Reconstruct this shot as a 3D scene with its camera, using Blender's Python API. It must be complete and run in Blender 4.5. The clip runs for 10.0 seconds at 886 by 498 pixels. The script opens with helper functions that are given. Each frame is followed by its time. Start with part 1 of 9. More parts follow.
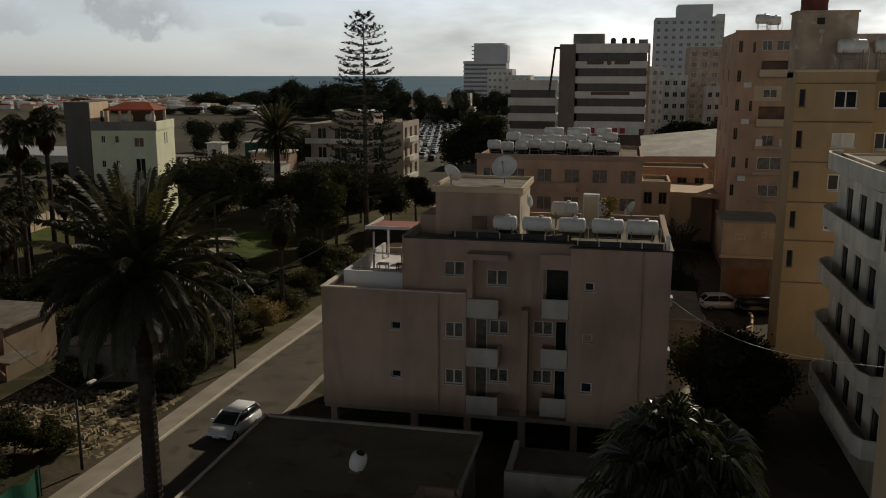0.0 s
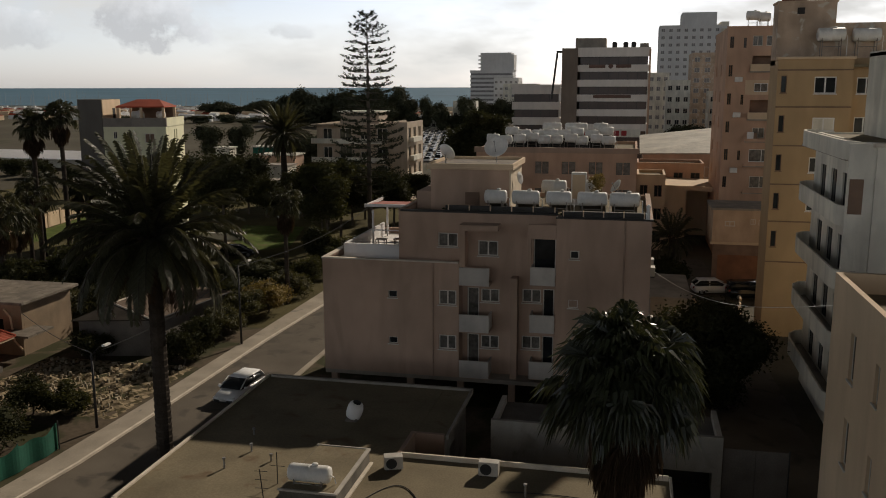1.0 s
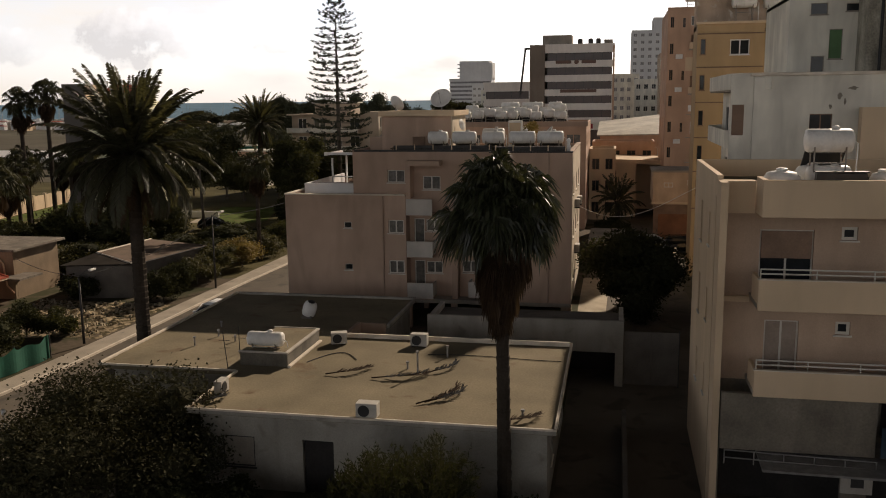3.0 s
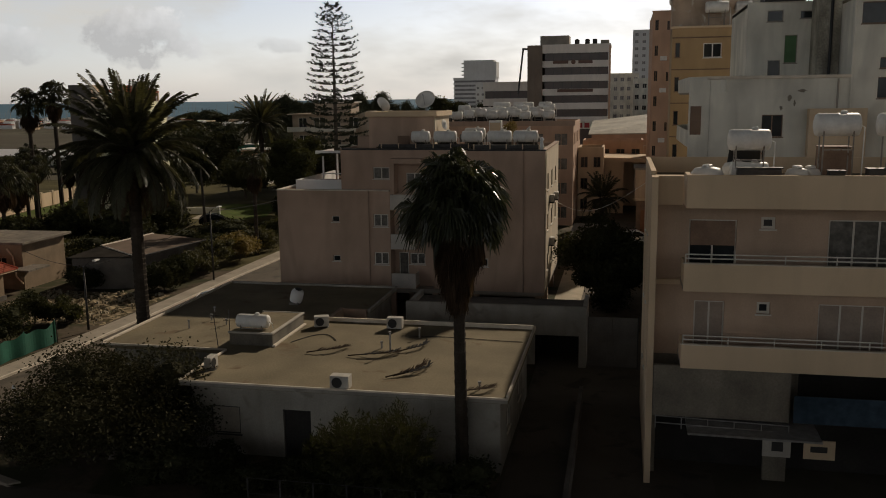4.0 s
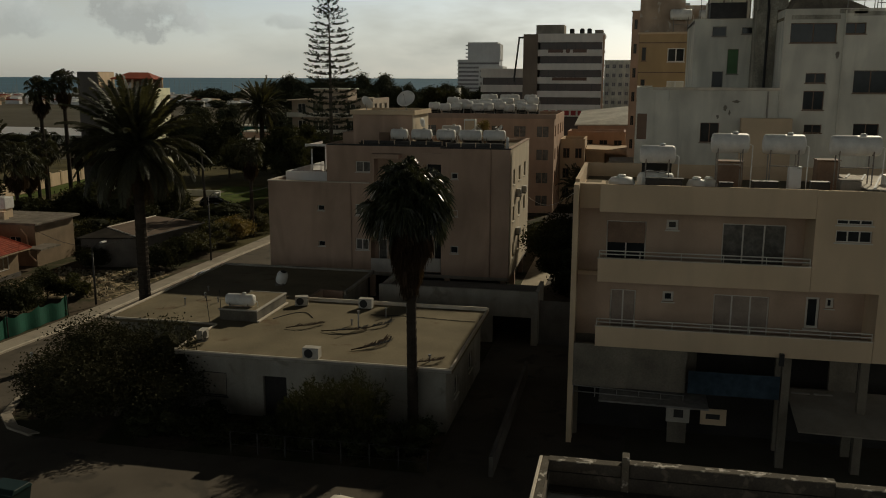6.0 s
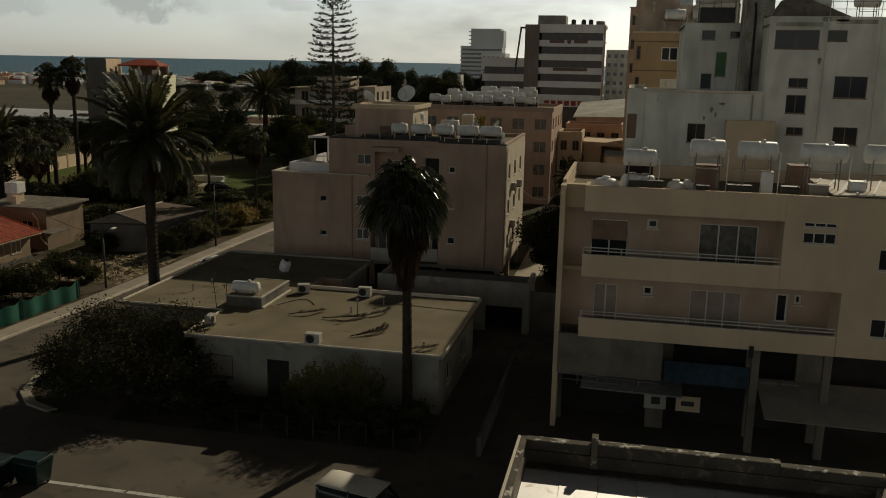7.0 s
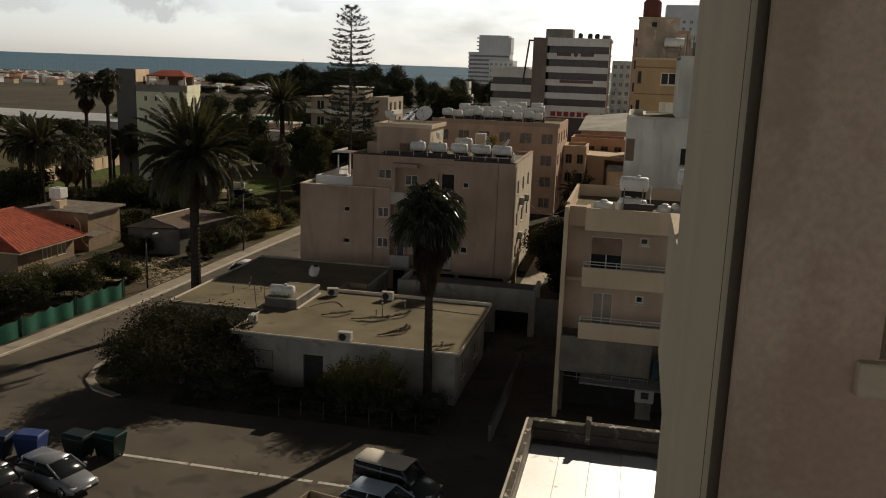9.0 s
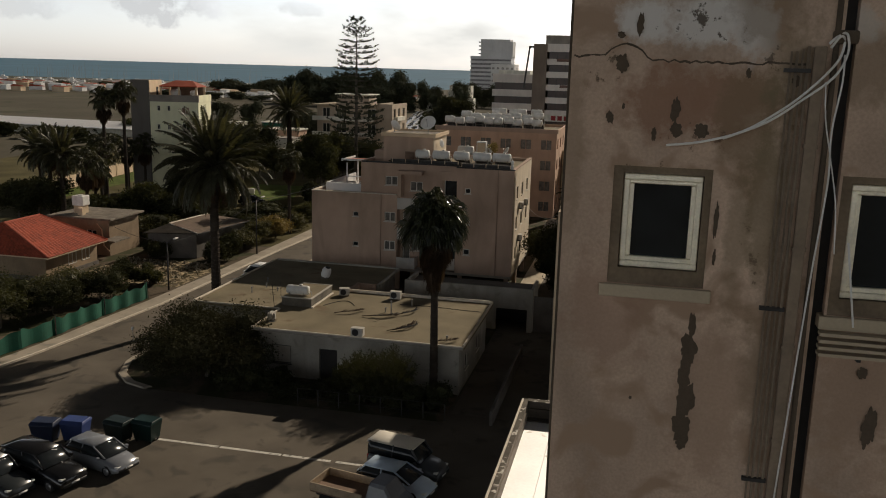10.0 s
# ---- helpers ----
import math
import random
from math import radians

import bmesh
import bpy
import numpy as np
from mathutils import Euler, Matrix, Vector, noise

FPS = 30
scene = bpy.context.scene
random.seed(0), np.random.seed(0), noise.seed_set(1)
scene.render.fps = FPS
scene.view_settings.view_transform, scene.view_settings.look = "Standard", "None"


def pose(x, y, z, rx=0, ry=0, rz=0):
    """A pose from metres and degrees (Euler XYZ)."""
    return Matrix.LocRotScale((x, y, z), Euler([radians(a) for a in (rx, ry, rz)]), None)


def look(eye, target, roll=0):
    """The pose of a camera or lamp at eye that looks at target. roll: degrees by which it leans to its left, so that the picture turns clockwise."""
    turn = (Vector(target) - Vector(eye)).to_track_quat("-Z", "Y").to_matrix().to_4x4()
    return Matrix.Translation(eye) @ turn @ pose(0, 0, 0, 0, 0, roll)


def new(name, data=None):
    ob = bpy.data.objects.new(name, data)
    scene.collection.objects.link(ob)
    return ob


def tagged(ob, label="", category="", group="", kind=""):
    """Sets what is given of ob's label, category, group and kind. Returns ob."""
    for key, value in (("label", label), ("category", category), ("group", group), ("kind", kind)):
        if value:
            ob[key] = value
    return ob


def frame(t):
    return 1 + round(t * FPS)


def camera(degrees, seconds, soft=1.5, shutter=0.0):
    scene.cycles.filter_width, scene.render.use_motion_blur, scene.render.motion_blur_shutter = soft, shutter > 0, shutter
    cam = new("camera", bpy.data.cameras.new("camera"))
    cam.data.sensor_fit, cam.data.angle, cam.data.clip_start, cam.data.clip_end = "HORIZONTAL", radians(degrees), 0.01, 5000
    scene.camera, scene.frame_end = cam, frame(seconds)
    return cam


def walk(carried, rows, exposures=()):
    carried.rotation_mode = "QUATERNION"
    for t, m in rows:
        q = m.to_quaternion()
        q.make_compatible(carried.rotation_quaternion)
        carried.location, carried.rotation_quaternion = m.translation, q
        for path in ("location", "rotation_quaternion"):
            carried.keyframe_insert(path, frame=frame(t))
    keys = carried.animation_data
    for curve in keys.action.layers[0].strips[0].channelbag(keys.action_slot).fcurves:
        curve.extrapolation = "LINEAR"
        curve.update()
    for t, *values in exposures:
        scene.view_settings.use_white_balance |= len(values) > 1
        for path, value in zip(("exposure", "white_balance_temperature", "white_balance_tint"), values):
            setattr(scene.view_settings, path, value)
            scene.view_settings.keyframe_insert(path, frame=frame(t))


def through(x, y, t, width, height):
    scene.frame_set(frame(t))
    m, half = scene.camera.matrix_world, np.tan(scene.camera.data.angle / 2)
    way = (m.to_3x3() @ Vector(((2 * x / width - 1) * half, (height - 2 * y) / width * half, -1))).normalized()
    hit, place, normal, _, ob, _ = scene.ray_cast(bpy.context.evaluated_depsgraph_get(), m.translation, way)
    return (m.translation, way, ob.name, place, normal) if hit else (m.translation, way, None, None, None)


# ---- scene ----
cam = camera(54.2, 10.0, soft=1.0)
METRES, EYE, TILT, LEAN, TURN = 38.0, 21.5, -0.17, 0.0, 11.8
ROWS = [
    (0.0, 0.0, 0.0, 0.0, 0.01, -11.13, -0.06),
    (0.5, 0.0099, -0.0361, -0.0196, 0.28, -10.78, 0.02),
    (1.0, 0.0227, -0.0872, -0.0465, 0.53, -10.39, 0.11),
    (1.5, 0.0369, -0.139, -0.0713, 0.72, -10.03, 0.29),
    (2.0, 0.0507, -0.1837, -0.0946, 0.82, -9.85, 0.41),
    (2.2, 0.0586, -0.2067, -0.1100, 0.95, -9.78, 0.49),
    (2.4, 0.0665, -0.2297, -0.1254, 0.70, -9.80, 0.58),
    (2.5, 0.0705, -0.2412, -0.1331, -0.54, -9.66, 0.62),
    (3.0, 0.0883, -0.2873, -0.1546, -0.58, -9.53, 0.67),
    (4.5, 0.1551, -0.4356, -0.1427, 0.08, -9.78, 0.6),
    (5.0, 0.1711, -0.4755, -0.1309, 0.14, -10.09, 0.35),
    (5.5, 0.1851, -0.514, -0.1186, 0.19, -10.44, 0.12),
    (7.0, 0.2037, -0.6187, -0.0804, 0.47, -11.91, -1.05),
    (7.5, 0.2013, -0.6552, -0.0678, 0.59, -12.1, -1.45),
    (8.0, 0.1958, -0.6944, -0.0559, 0.71, -12.13, -1.71),
    (8.5, 0.1886, -0.7381, -0.0436, 0.82, -12.04, -1.88),
    (9.0, 0.1816, -0.7838, -0.0332, 0.91, -11.72, -1.96),
    (9.5, 0.1799, -0.8518, -0.0207, 1.0, -11.53, -1.82),
    (10.0, 0.1815, -0.9038, -0.0102, 1.05, -11.53, -1.54),
]
EXPO = [(0.0, -1.0, 6350, 9), (1.0, -0.58, 6500, 13), (2.0, -0.34, 6600, 16), (2.5, -0.08, 6950, 17), (3.2, -0.27, 6950, 18), (4.4, -0.98, 6700, 10), (5.0, -1.08, 6800, 7), (5.5, -1.26, 6900, 4), (6.9, -1.06, 6800, 4), (7.4, -1.0, 6750, 4), (8.0, -0.74, 6700, 6), (8.5, -0.62, 6700, 8), (10.0, -0.4, 6600, 12)]
walk(cam, [(t, pose(0, 0, EYE, TILT, LEAN, TURN) @ pose(METRES * x, METRES * y, METRES * z, 90 + pitch, roll, yaw)) for t, x, y, z, yaw, pitch, roll in ROWS], EXPO)

# ---- light: a low sun ahead and to the right, behind thin bright cloud ----
SUN_EL, SUN_DIR = 28.9, Vector((0.358, 0.934, 0.0)).normalized()
SKY_BACK, SKY_FRONT = 2.15, 1.72
sun_vec = Vector((SUN_DIR.x * math.cos(radians(SUN_EL)), SUN_DIR.y * math.cos(radians(SUN_EL)), math.sin(radians(SUN_EL))))
sun = new("sun", bpy.data.lights.new("sun", "SUN"))
sun.data.energy, sun.data.angle, sun.data.color = 5.0, radians(0.6), (1.0, 0.89, 0.72)
sun.matrix_world = look(sun_vec * 300, (0, 0, 0))
world = bpy.data.worlds.new("sky")
scene.world = world
world.use_nodes = True
wn, wl = world.node_tree.nodes, world.node_tree.links
sky = wn.new("ShaderNodeTexSky")
sky.sky_type, sky.sun_disc = "NISHITA", False
sky.sun_elevation, sky.sun_rotation = radians(SUN_EL), math.atan2(SUN_DIR.x, SUN_DIR.y)
sky.air_density, sky.dust_density, sky.ozone_density = 1.0, 0.8, 1.6
w_tex, w_map = wn.new("ShaderNodeTexCoord"), wn.new("ShaderNodeMapping")
w_map.inputs["Scale"].default_value = (1.0, 1.0, 3.0)
w_map.inputs["Location"].default_value = (0.35, 0.1, 0.0)
w_noise, w_ramp = wn.new("ShaderNodeTexNoise"), wn.new("ShaderNodeValToRGB")
w_noise.inputs["Scale"].default_value, w_noise.inputs["Detail"].default_value = 2.4, 9.0
w_noise.inputs["Roughness"].default_value = 0.6
w_ramp.color_ramp.elements[0].color = (0.08, 0.08, 0.08, 1)
w_ramp.color_ramp.elements[0].position, w_ramp.color_ramp.elements[1].position = 0.42, 0.60
w_soft, w_mix = wn.new("ShaderNodeMix"), wn.new("ShaderNodeMix")
w_soft.data_type = w_mix.data_type = "RGBA"
w_bw = wn.new("ShaderNodeRGBToBW")
w_soft.inputs[0].default_value = 0.55
# gain by angle to the sun; the unseen back is brightened to fill facades
w_dot, w_glow = wn.new("ShaderNodeVectorMath"), wn.new("ShaderNodeMapRange")
w_dot.operation = "DOT_PRODUCT"
w_dot.inputs[1].default_value = tuple(sun_vec)
w_glow.interpolation_type = "SMOOTHSTEP"
for k, v in zip((1, 2, 3, 4), (-0.75, 0.75, SKY_BACK, SKY_FRONT)):
    w_glow.inputs[k].default_value = v
# haze: bright low down, deep and dim overhead
w_sep, w_high, w_haze = wn.new("ShaderNodeSeparateXYZ"), wn.new("ShaderNodeMapRange"), wn.new("ShaderNodeMath")
w_high.interpolation_type = "SMOOTHSTEP"
for k, v in zip((1, 2, 3, 4), (0.10, 0.40, 1.0, 0.05)):
    w_high.inputs[k].default_value = v
w_haze.operation = "MULTIPLY"
w_cloud, w_tint, w_all = wn.new("ShaderNodeMath"), wn.new("ShaderNodeVectorMath"), wn.new("ShaderNodeVectorMath")
w_cloud.operation, w_tint.operation, w_all.operation = "ADD", "SCALE", "SCALE"
w_cloud.inputs[1].default_value = 0.0
w_tint.inputs[0].default_value = (5.47, 5.55, 5.3)
wl.new(w_tex.outputs["Generated"], w_map.inputs["Vector"])
wl.new(w_map.outputs["Vector"], w_noise.inputs["Vector"])
wl.new(w_noise.outputs["Fac"], w_ramp.inputs["Fac"])
wl.new(w_tex.outputs["Generated"], w_dot.inputs[0])
wl.new(w_dot.outputs["Value"], w_glow.inputs[0])
wl.new(w_tex.outputs["Generated"], w_sep.inputs[0])
wl.new(w_sep.outputs["Z"], w_high.inputs[0])
wl.new(w_glow.outputs[0], w_haze.inputs[0])
wl.new(w_high.outputs[0], w_haze.inputs[1])
wl.new(w_haze.outputs[0], w_cloud.inputs[0])
wl.new(w_cloud.outputs[0], w_tint.inputs[3])
wl.new(sky.outputs["Color"], w_bw.inputs["Color"])
wl.new(sky.outputs["Color"], w_soft.inputs[6])
wl.new(w_bw.outputs["Val"], w_soft.inputs[7])
w_cool = wn.new("ShaderNodeVectorMath")
w_cool.operation = "MULTIPLY"
w_cool.inputs[1].default_value = (0.92, 0.95, 1.03)
wl.new(w_soft.outputs[2], w_cool.inputs[0])
wl.new(w_cool.outputs[0], w_all.inputs[0])
w_gap = wn.new("ShaderNodeMath")
w_gap.operation = "MULTIPLY"
w_gap.inputs[1].default_value = 1.0
wl.new(w_haze.outputs[0], w_gap.inputs[0])
wl.new(w_gap.outputs[0], w_all.inputs[3])
wl.new(w_ramp.outputs["Color"], w_mix.inputs[0])
wl.new(w_all.outputs[0], w_mix.inputs[6])
wl.new(w_tint.outputs[0], w_mix.inputs[7])


def calc(op, a, b=None, clamp=False):
    """A maths node of the sky on sockets or numbers."""
    n = wn.new("ShaderNodeMath")
    n.operation, n.use_clamp = op, clamp
    for i, v in enumerate((a, b)):
        if v is None:
            continue
        if isinstance(v, (int, float)):
            n.inputs[i].default_value = v
        else:
            wl.new(v, n.inputs[i])
    return n.outputs[0]


# low heaps of cumulus over the sea: direction, half width and half height, each with a grey base and a bright rim on the sunny side
puff = wn.new("ShaderNodeTexNoise")
puff.inputs["Roughness"].default_value = 0.62
puff.inputs["Scale"].default_value, puff.inputs["Detail"].default_value = 34.0, 9.0
wl.new(w_tex.outputs["Generated"], puff.inputs["Vector"])
ragged = calc("SUBTRACT", puff.outputs["Fac"], 0.5)
sky_out = w_mix.outputs[2]
for heap, wide, high, dense in (((-0.5035, 0.861, 0.068), 0.062, 0.036, 0.75), ((-0.612, 0.788, 0.058), 0.05, 0.022, 0.5), ((-0.372, 0.926, 0.060), 0.032, 0.010, 0.4)):
    off, along, part_z = wn.new("ShaderNodeVectorMath"), wn.new("ShaderNodeVectorMath"), wn.new("ShaderNodeSeparateXYZ")
    off.operation, along.operation = "SUBTRACT", "DOT_PRODUCT"
    off.inputs[1].default_value, along.inputs[1].default_value = heap, (heap[1], -heap[0], 0)
    wl.new(w_tex.outputs["Generated"], off.inputs[0])
    wl.new(off.outputs[0], along.inputs[0])
    wl.new(off.outputs[0], part_z.inputs[0])
    u, w = calc("DIVIDE", along.outputs["Value"], wide), calc("DIVIDE", part_z.outputs["Z"], high)
    body = calc("SUBTRACT", calc("ADD", calc("MULTIPLY", ragged, 3.4), 0.9), calc("ADD", calc("MULTIPLY", u, u), calc("MULTIPLY", w, w)))
    mask = calc("MULTIPLY", calc("MULTIPLY", body, 2.2, True), dense)
    rim = calc("ADD", calc("ADD", calc("MULTIPLY", u, 0.45), calc("MULTIPLY", w, 0.5)), calc("ADD", calc("MULTIPLY", ragged, 1.6), 0.15), True)
    bright = calc("MULTIPLY", w_haze.outputs[0], calc("ADD", calc("MULTIPLY", rim, 0.55), 0.74))
    tone, blend = wn.new("ShaderNodeVectorMath"), wn.new("ShaderNodeMix")
    tone.operation, blend.data_type = "SCALE", "RGBA"
    tone.inputs[0].default_value = (5.3, 5.5, 5.6)
    wl.new(bright, tone.inputs[3])
    wl.new(mask, blend.inputs[0])
    wl.new(sky_out, blend.inputs[6])
    wl.new(tone.outputs[0], blend.inputs[7])
    sky_out = blend.outputs[2]
wl.new(sky_out, wn["Background"].inputs["Color"])
wn["Background"].inputs["Strength"].default_value = 0.11

# ---- materials ----
def surface(name, col, rough=0.85, var=0.22, scale=0.5, fine=18.0, bump=0.12, streak=0.0, metal=0.0, other=None, other_at=0.6, per_object=0.0, island=0.0, spec=0.35):
    """A node material: the base colour drifts at a large and a fine scale, with optional rain streaks and patches of another colour."""
    m = bpy.data.materials.new(name)
    m.use_nodes = True
    n, l = m.node_tree.nodes, m.node_tree.links
    b = n["Principled BSDF"]
    b.inputs["Roughness"].default_value, b.inputs["Metallic"].default_value = rough, metal
    b.inputs["Specular IOR Level"].default_value = spec
    tc = n.new("ShaderNodeTexCoord")

    def tex(sc, stretch=(1, 1, 1), detail=5.0, dist=0.0):
        mp, no = n.new("ShaderNodeMapping"), n.new("ShaderNodeTexNoise")
        mp.inputs["Scale"].default_value = stretch
        no.inputs["Scale"].default_value, no.inputs["Detail"].default_value, no.inputs["Distortion"].default_value = sc, detail, dist
        l.new(tc.outputs["Object"], mp.inputs["Vector"])
        l.new(mp.outputs["Vector"], no.inputs["Vector"])
        return no.outputs["Fac"]

    def spread(fac, lo, hi, a, z):
        r = n.new("ShaderNodeMapRange")
        for k, v in zip((1, 2, 3, 4), (lo, hi, a, z)):
            r.inputs[k].default_value = v
        l.new(fac, r.inputs[0])
        return r.outputs[0]

    def scaled(colour, fac):
        v = n.new("ShaderNodeVectorMath")
        v.operation = "SCALE"
        if isinstance(colour, tuple):
            v.inputs[0].default_value = colour
        else:
            l.new(colour, v.inputs[0])
        l.new(fac, v.inputs[3])
        return v.outputs[0]

    colour = scaled(tuple(col), spread(tex(scale), 0.3, 0.7, 1 - var, 1 + var))
    fine_fac = tex(fine, detail=3.0)
    colour = scaled(colour, spread(fine_fac, 0.3, 0.7, 1 - var * 0.5, 1 + var * 0.5))
    if streak:
        colour = scaled(colour, spread(tex(0.55, (1.3, 1.3, 0.3), 7.0, 1.2), 0.38, 0.85, 1.0, 1 - streak))
    if other:
        mx = n.new("ShaderNodeMix")
        mx.data_type = "RGBA"
        l.new(spread(tex(scale * 2.3, detail=8.0, dist=0.6), other_at - 0.05, other_at + 0.05, 0.0, 1.0), mx.inputs[0])
        l.new(colour, mx.inputs[6])
        mx.inputs[7].default_value = (*other, 1)
        colour = mx.outputs[2]
    if per_object:
        oi = n.new("ShaderNodeObjectInfo")
        colour = scaled(colour, spread(oi.outputs["Random"], 0, 1, 1 - per_object, 1 + per_object))
    if island:
        ge = n.new("ShaderNodeNewGeometry")
        colour = scaled(colour, spread(ge.outputs["Random Per Island"], 0, 1, 1 - island, 1 + island))
    l.new(colour, b.inputs["Base Color"])
    if bump:
        bp = n.new("ShaderNodeBump")
        bp.inputs["Strength"].default_value, bp.inputs["Distance"].default_value = bump, 0.03
        l.new(fine_fac, bp.inputs["Height"])
        l.new(bp.outputs["Normal"], b.inputs["Normal"])
    return m


def leaf_surface(name, col, rough=0.6, island=0.4, through=0.22, spec=0.3):
    m = surface(name, col, rough, 0.25, 0.4, 6.0, 0.0, island=island, spec=spec)
    n, l = m.node_tree.nodes, m.node_tree.links
    tr, mx = n.new("ShaderNodeBsdfTranslucent"), n.new("ShaderNodeMixShader")
    tr.inputs["Color"].default_value = (col[0] * 1.6, col[1] * 1.5, col[2] * 0.8, 1)
    mx.inputs[0].default_value = through
    l.new(n["Principled BSDF"].outputs[0], mx.inputs[1])
    l.new(tr.outputs[0], mx.inputs[2])
    l.new(mx.outputs[0], n["Material Output"].inputs["Surface"])
    return m


def stained(m, spots, grain=4.5, amount_of=2.4, rim=(1.75, 2.3)):
    """Adds old stains and bare areas to a material: (x, z, half width, half height, colour, strength), with ragged noisy rims."""
    n, l = m.node_tree.nodes, m.node_tree.links
    b = n["Principled BSDF"]
    colour = b.inputs["Base Color"].links[0].from_socket
    tc, no = n.new("ShaderNodeTexCoord"), n.new("ShaderNodeTexNoise")
    no.inputs["Scale"].default_value, no.inputs["Detail"].default_value, no.inputs["Roughness"].default_value = grain, 9.0, 0.68
    l.new(tc.outputs["Object"], no.inputs["Vector"])
    for x, z, w, h, col, amount in spots:
        mp, ln, ad, mr, mx = n.new("ShaderNodeMapping"), n.new("ShaderNodeVectorMath"), n.new("ShaderNodeMath"), n.new("ShaderNodeMapRange"), n.new("ShaderNodeMix")
        mp.inputs["Location"].default_value = (-x / w, 0, -z / h)
        mp.inputs["Scale"].default_value = (1 / w, 0, 1 / h)
        ln.operation, ad.operation, mx.data_type = "LENGTH", "MULTIPLY_ADD", "RGBA"
        ad.inputs[1].default_value = amount_of
        for k, v in zip((1, 2, 3, 4), (*rim, amount, 0.0)):
            mr.inputs[k].default_value = v
        l.new(tc.outputs["Object"], mp.inputs["Vector"])
        l.new(mp.outputs["Vector"], ln.inputs[0])
        l.new(no.outputs["Fac"], ad.inputs[0])
        l.new(ln.outputs["Value"], ad.inputs[2])
        l.new(ad.outputs[0], mr.inputs[0])
        l.new(mr.outputs[0], mx.inputs[0])
        l.new(colour, mx.inputs[6])
        mx.inputs[7].default_value = (*col, 1)
        colour = mx.outputs[2]
    l.new(colour, b.inputs["Base Color"])
    return m


def glass_dark(name, col=(0.02, 0.023, 0.025), rough=0.12):
    return surface(name, col, rough, 0.3, 0.8, 3.0, 0.0, spec=0.3)


M_PEACH = surface("peach_stucco", (0.455, 0.318, 0.236), 0.9, 0.17, 0.22, 30, 0.15, streak=0.26)
M_PEACH_TRIM = surface("peach_trim", (0.378, 0.266, 0.198), 0.9, 0.12, 0.4, 30, 0.1, streak=0.2)
M_CREAM = surface("cream_stucco", (0.61, 0.465, 0.315), 0.9, 0.1, 0.25, 30, 0.1, streak=0.15)
M_WHITE = surface("white_paint", (0.72, 0.71, 0.69), 0.75, 0.08, 0.4, 25, 0.08, streak=0.15)
M_WHITEWALL = surface("white_stucco", (0.70, 0.665, 0.57), 0.9, 0.16, 0.35, 30, 0.1, streak=0.35)
M_GREYWALL = surface("grey_stucco", (0.441, 0.404, 0.351), 0.9, 0.16, 0.3, 30, 0.1, streak=0.3)
M_YELLOW = surface("ochre_stucco", (0.43, 0.30, 0.168), 0.9, 0.1, 0.3, 30, 0.1, streak=0.15)
M_TAN = surface("tan_stucco", (0.50, 0.325, 0.225), 0.9, 0.14, 0.3, 30, 0.1, streak=0.22)
M_LIME = surface("lime_stucco", (0.74, 0.715, 0.50), 0.9, 0.1, 0.3, 30, 0.1, streak=0.12)
M_CONCRETE = surface("concrete", (0.315, 0.276, 0.230), 0.9, 0.22, 0.5, 20, 0.15, streak=0.25)
M_ROOF = surface("roof_screed", (0.195, 0.162, 0.106), 0.92, 0.24, 0.3, 11, 0.25, other=(0.15, 0.105, 0.065), other_at=0.66, spec=0.12)
M_STAINED = surface("stained_parapet", (0.19, 0.16, 0.125), 0.9, 0.3, 0.9, 16, 0.2, streak=0.4, other=(0.12, 0.10, 0.08), other_at=0.6)
M_ROOF_TRIM = surface("roof_trim", (0.651, 0.571, 0.468), 0.85, 0.15, 1.2, 20, 0.1, streak=0.2)
M_WHITE_ROOF = surface("white_roof_coat", (0.94, 0.92, 0.91), 0.56, 0.05, 0.6, 9, 0.05, other=(0.50, 0.45, 0.39), other_at=0.7, spec=0.8, metal=0.95)
M_WHITE_FLOOR = surface("white_terrace_coat", (0.74, 0.72, 0.69), 0.6, 0.1, 0.6, 9, 0.05, other=(0.45, 0.42, 0.38), other_at=0.64)
M_TANK = surface("tank_white", (0.70, 0.68, 0.64), 0.5, 0.1, 2.0, 12, 0.04, streak=0.2)
M_STEEL = surface("galvanised_steel", (0.30, 0.29, 0.28), 0.5, 0.2, 3.0, 20, 0.05, metal=0.6)
M_DARKSTEEL = surface("dark_steel", (0.05, 0.047, 0.045), 0.6, 0.25, 2.0, 20, 0.05, metal=0.4)
M_GLASS = glass_dark("window_glass")
M_CURTAINED = surface("curtained_glass", (0.12, 0.112, 0.098), 0.25, 0.45, 2.2, 7.0, 0.0, spec=0.4)
M_BUNGALOW = surface("grey_bungalow_render", (0.33, 0.305, 0.265), 0.92, 0.22, 0.4, 24, 0.15, streak=0.35, other=(0.22, 0.20, 0.17), other_at=0.62)
M_FRAME = surface("window_frame_white", (0.58, 0.545, 0.48), 0.5, 0.08, 2.0, 20, 0.03)
# far glass made pale: the haze before it is in the colour
M_FARGLASS = glass_dark("hazed_window_glass", (0.22, 0.21, 0.21), 0.3)
M_CURTAIN = surface("beige_curtain", (0.30, 0.235, 0.19), 0.85, 0.15, 1.2, 12, 0.05)
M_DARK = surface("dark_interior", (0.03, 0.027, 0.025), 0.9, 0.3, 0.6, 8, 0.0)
M_SHUTTER = surface("brown_shutter", (0.20, 0.13, 0.09), 0.8, 0.2, 1.0, 15, 0.08)
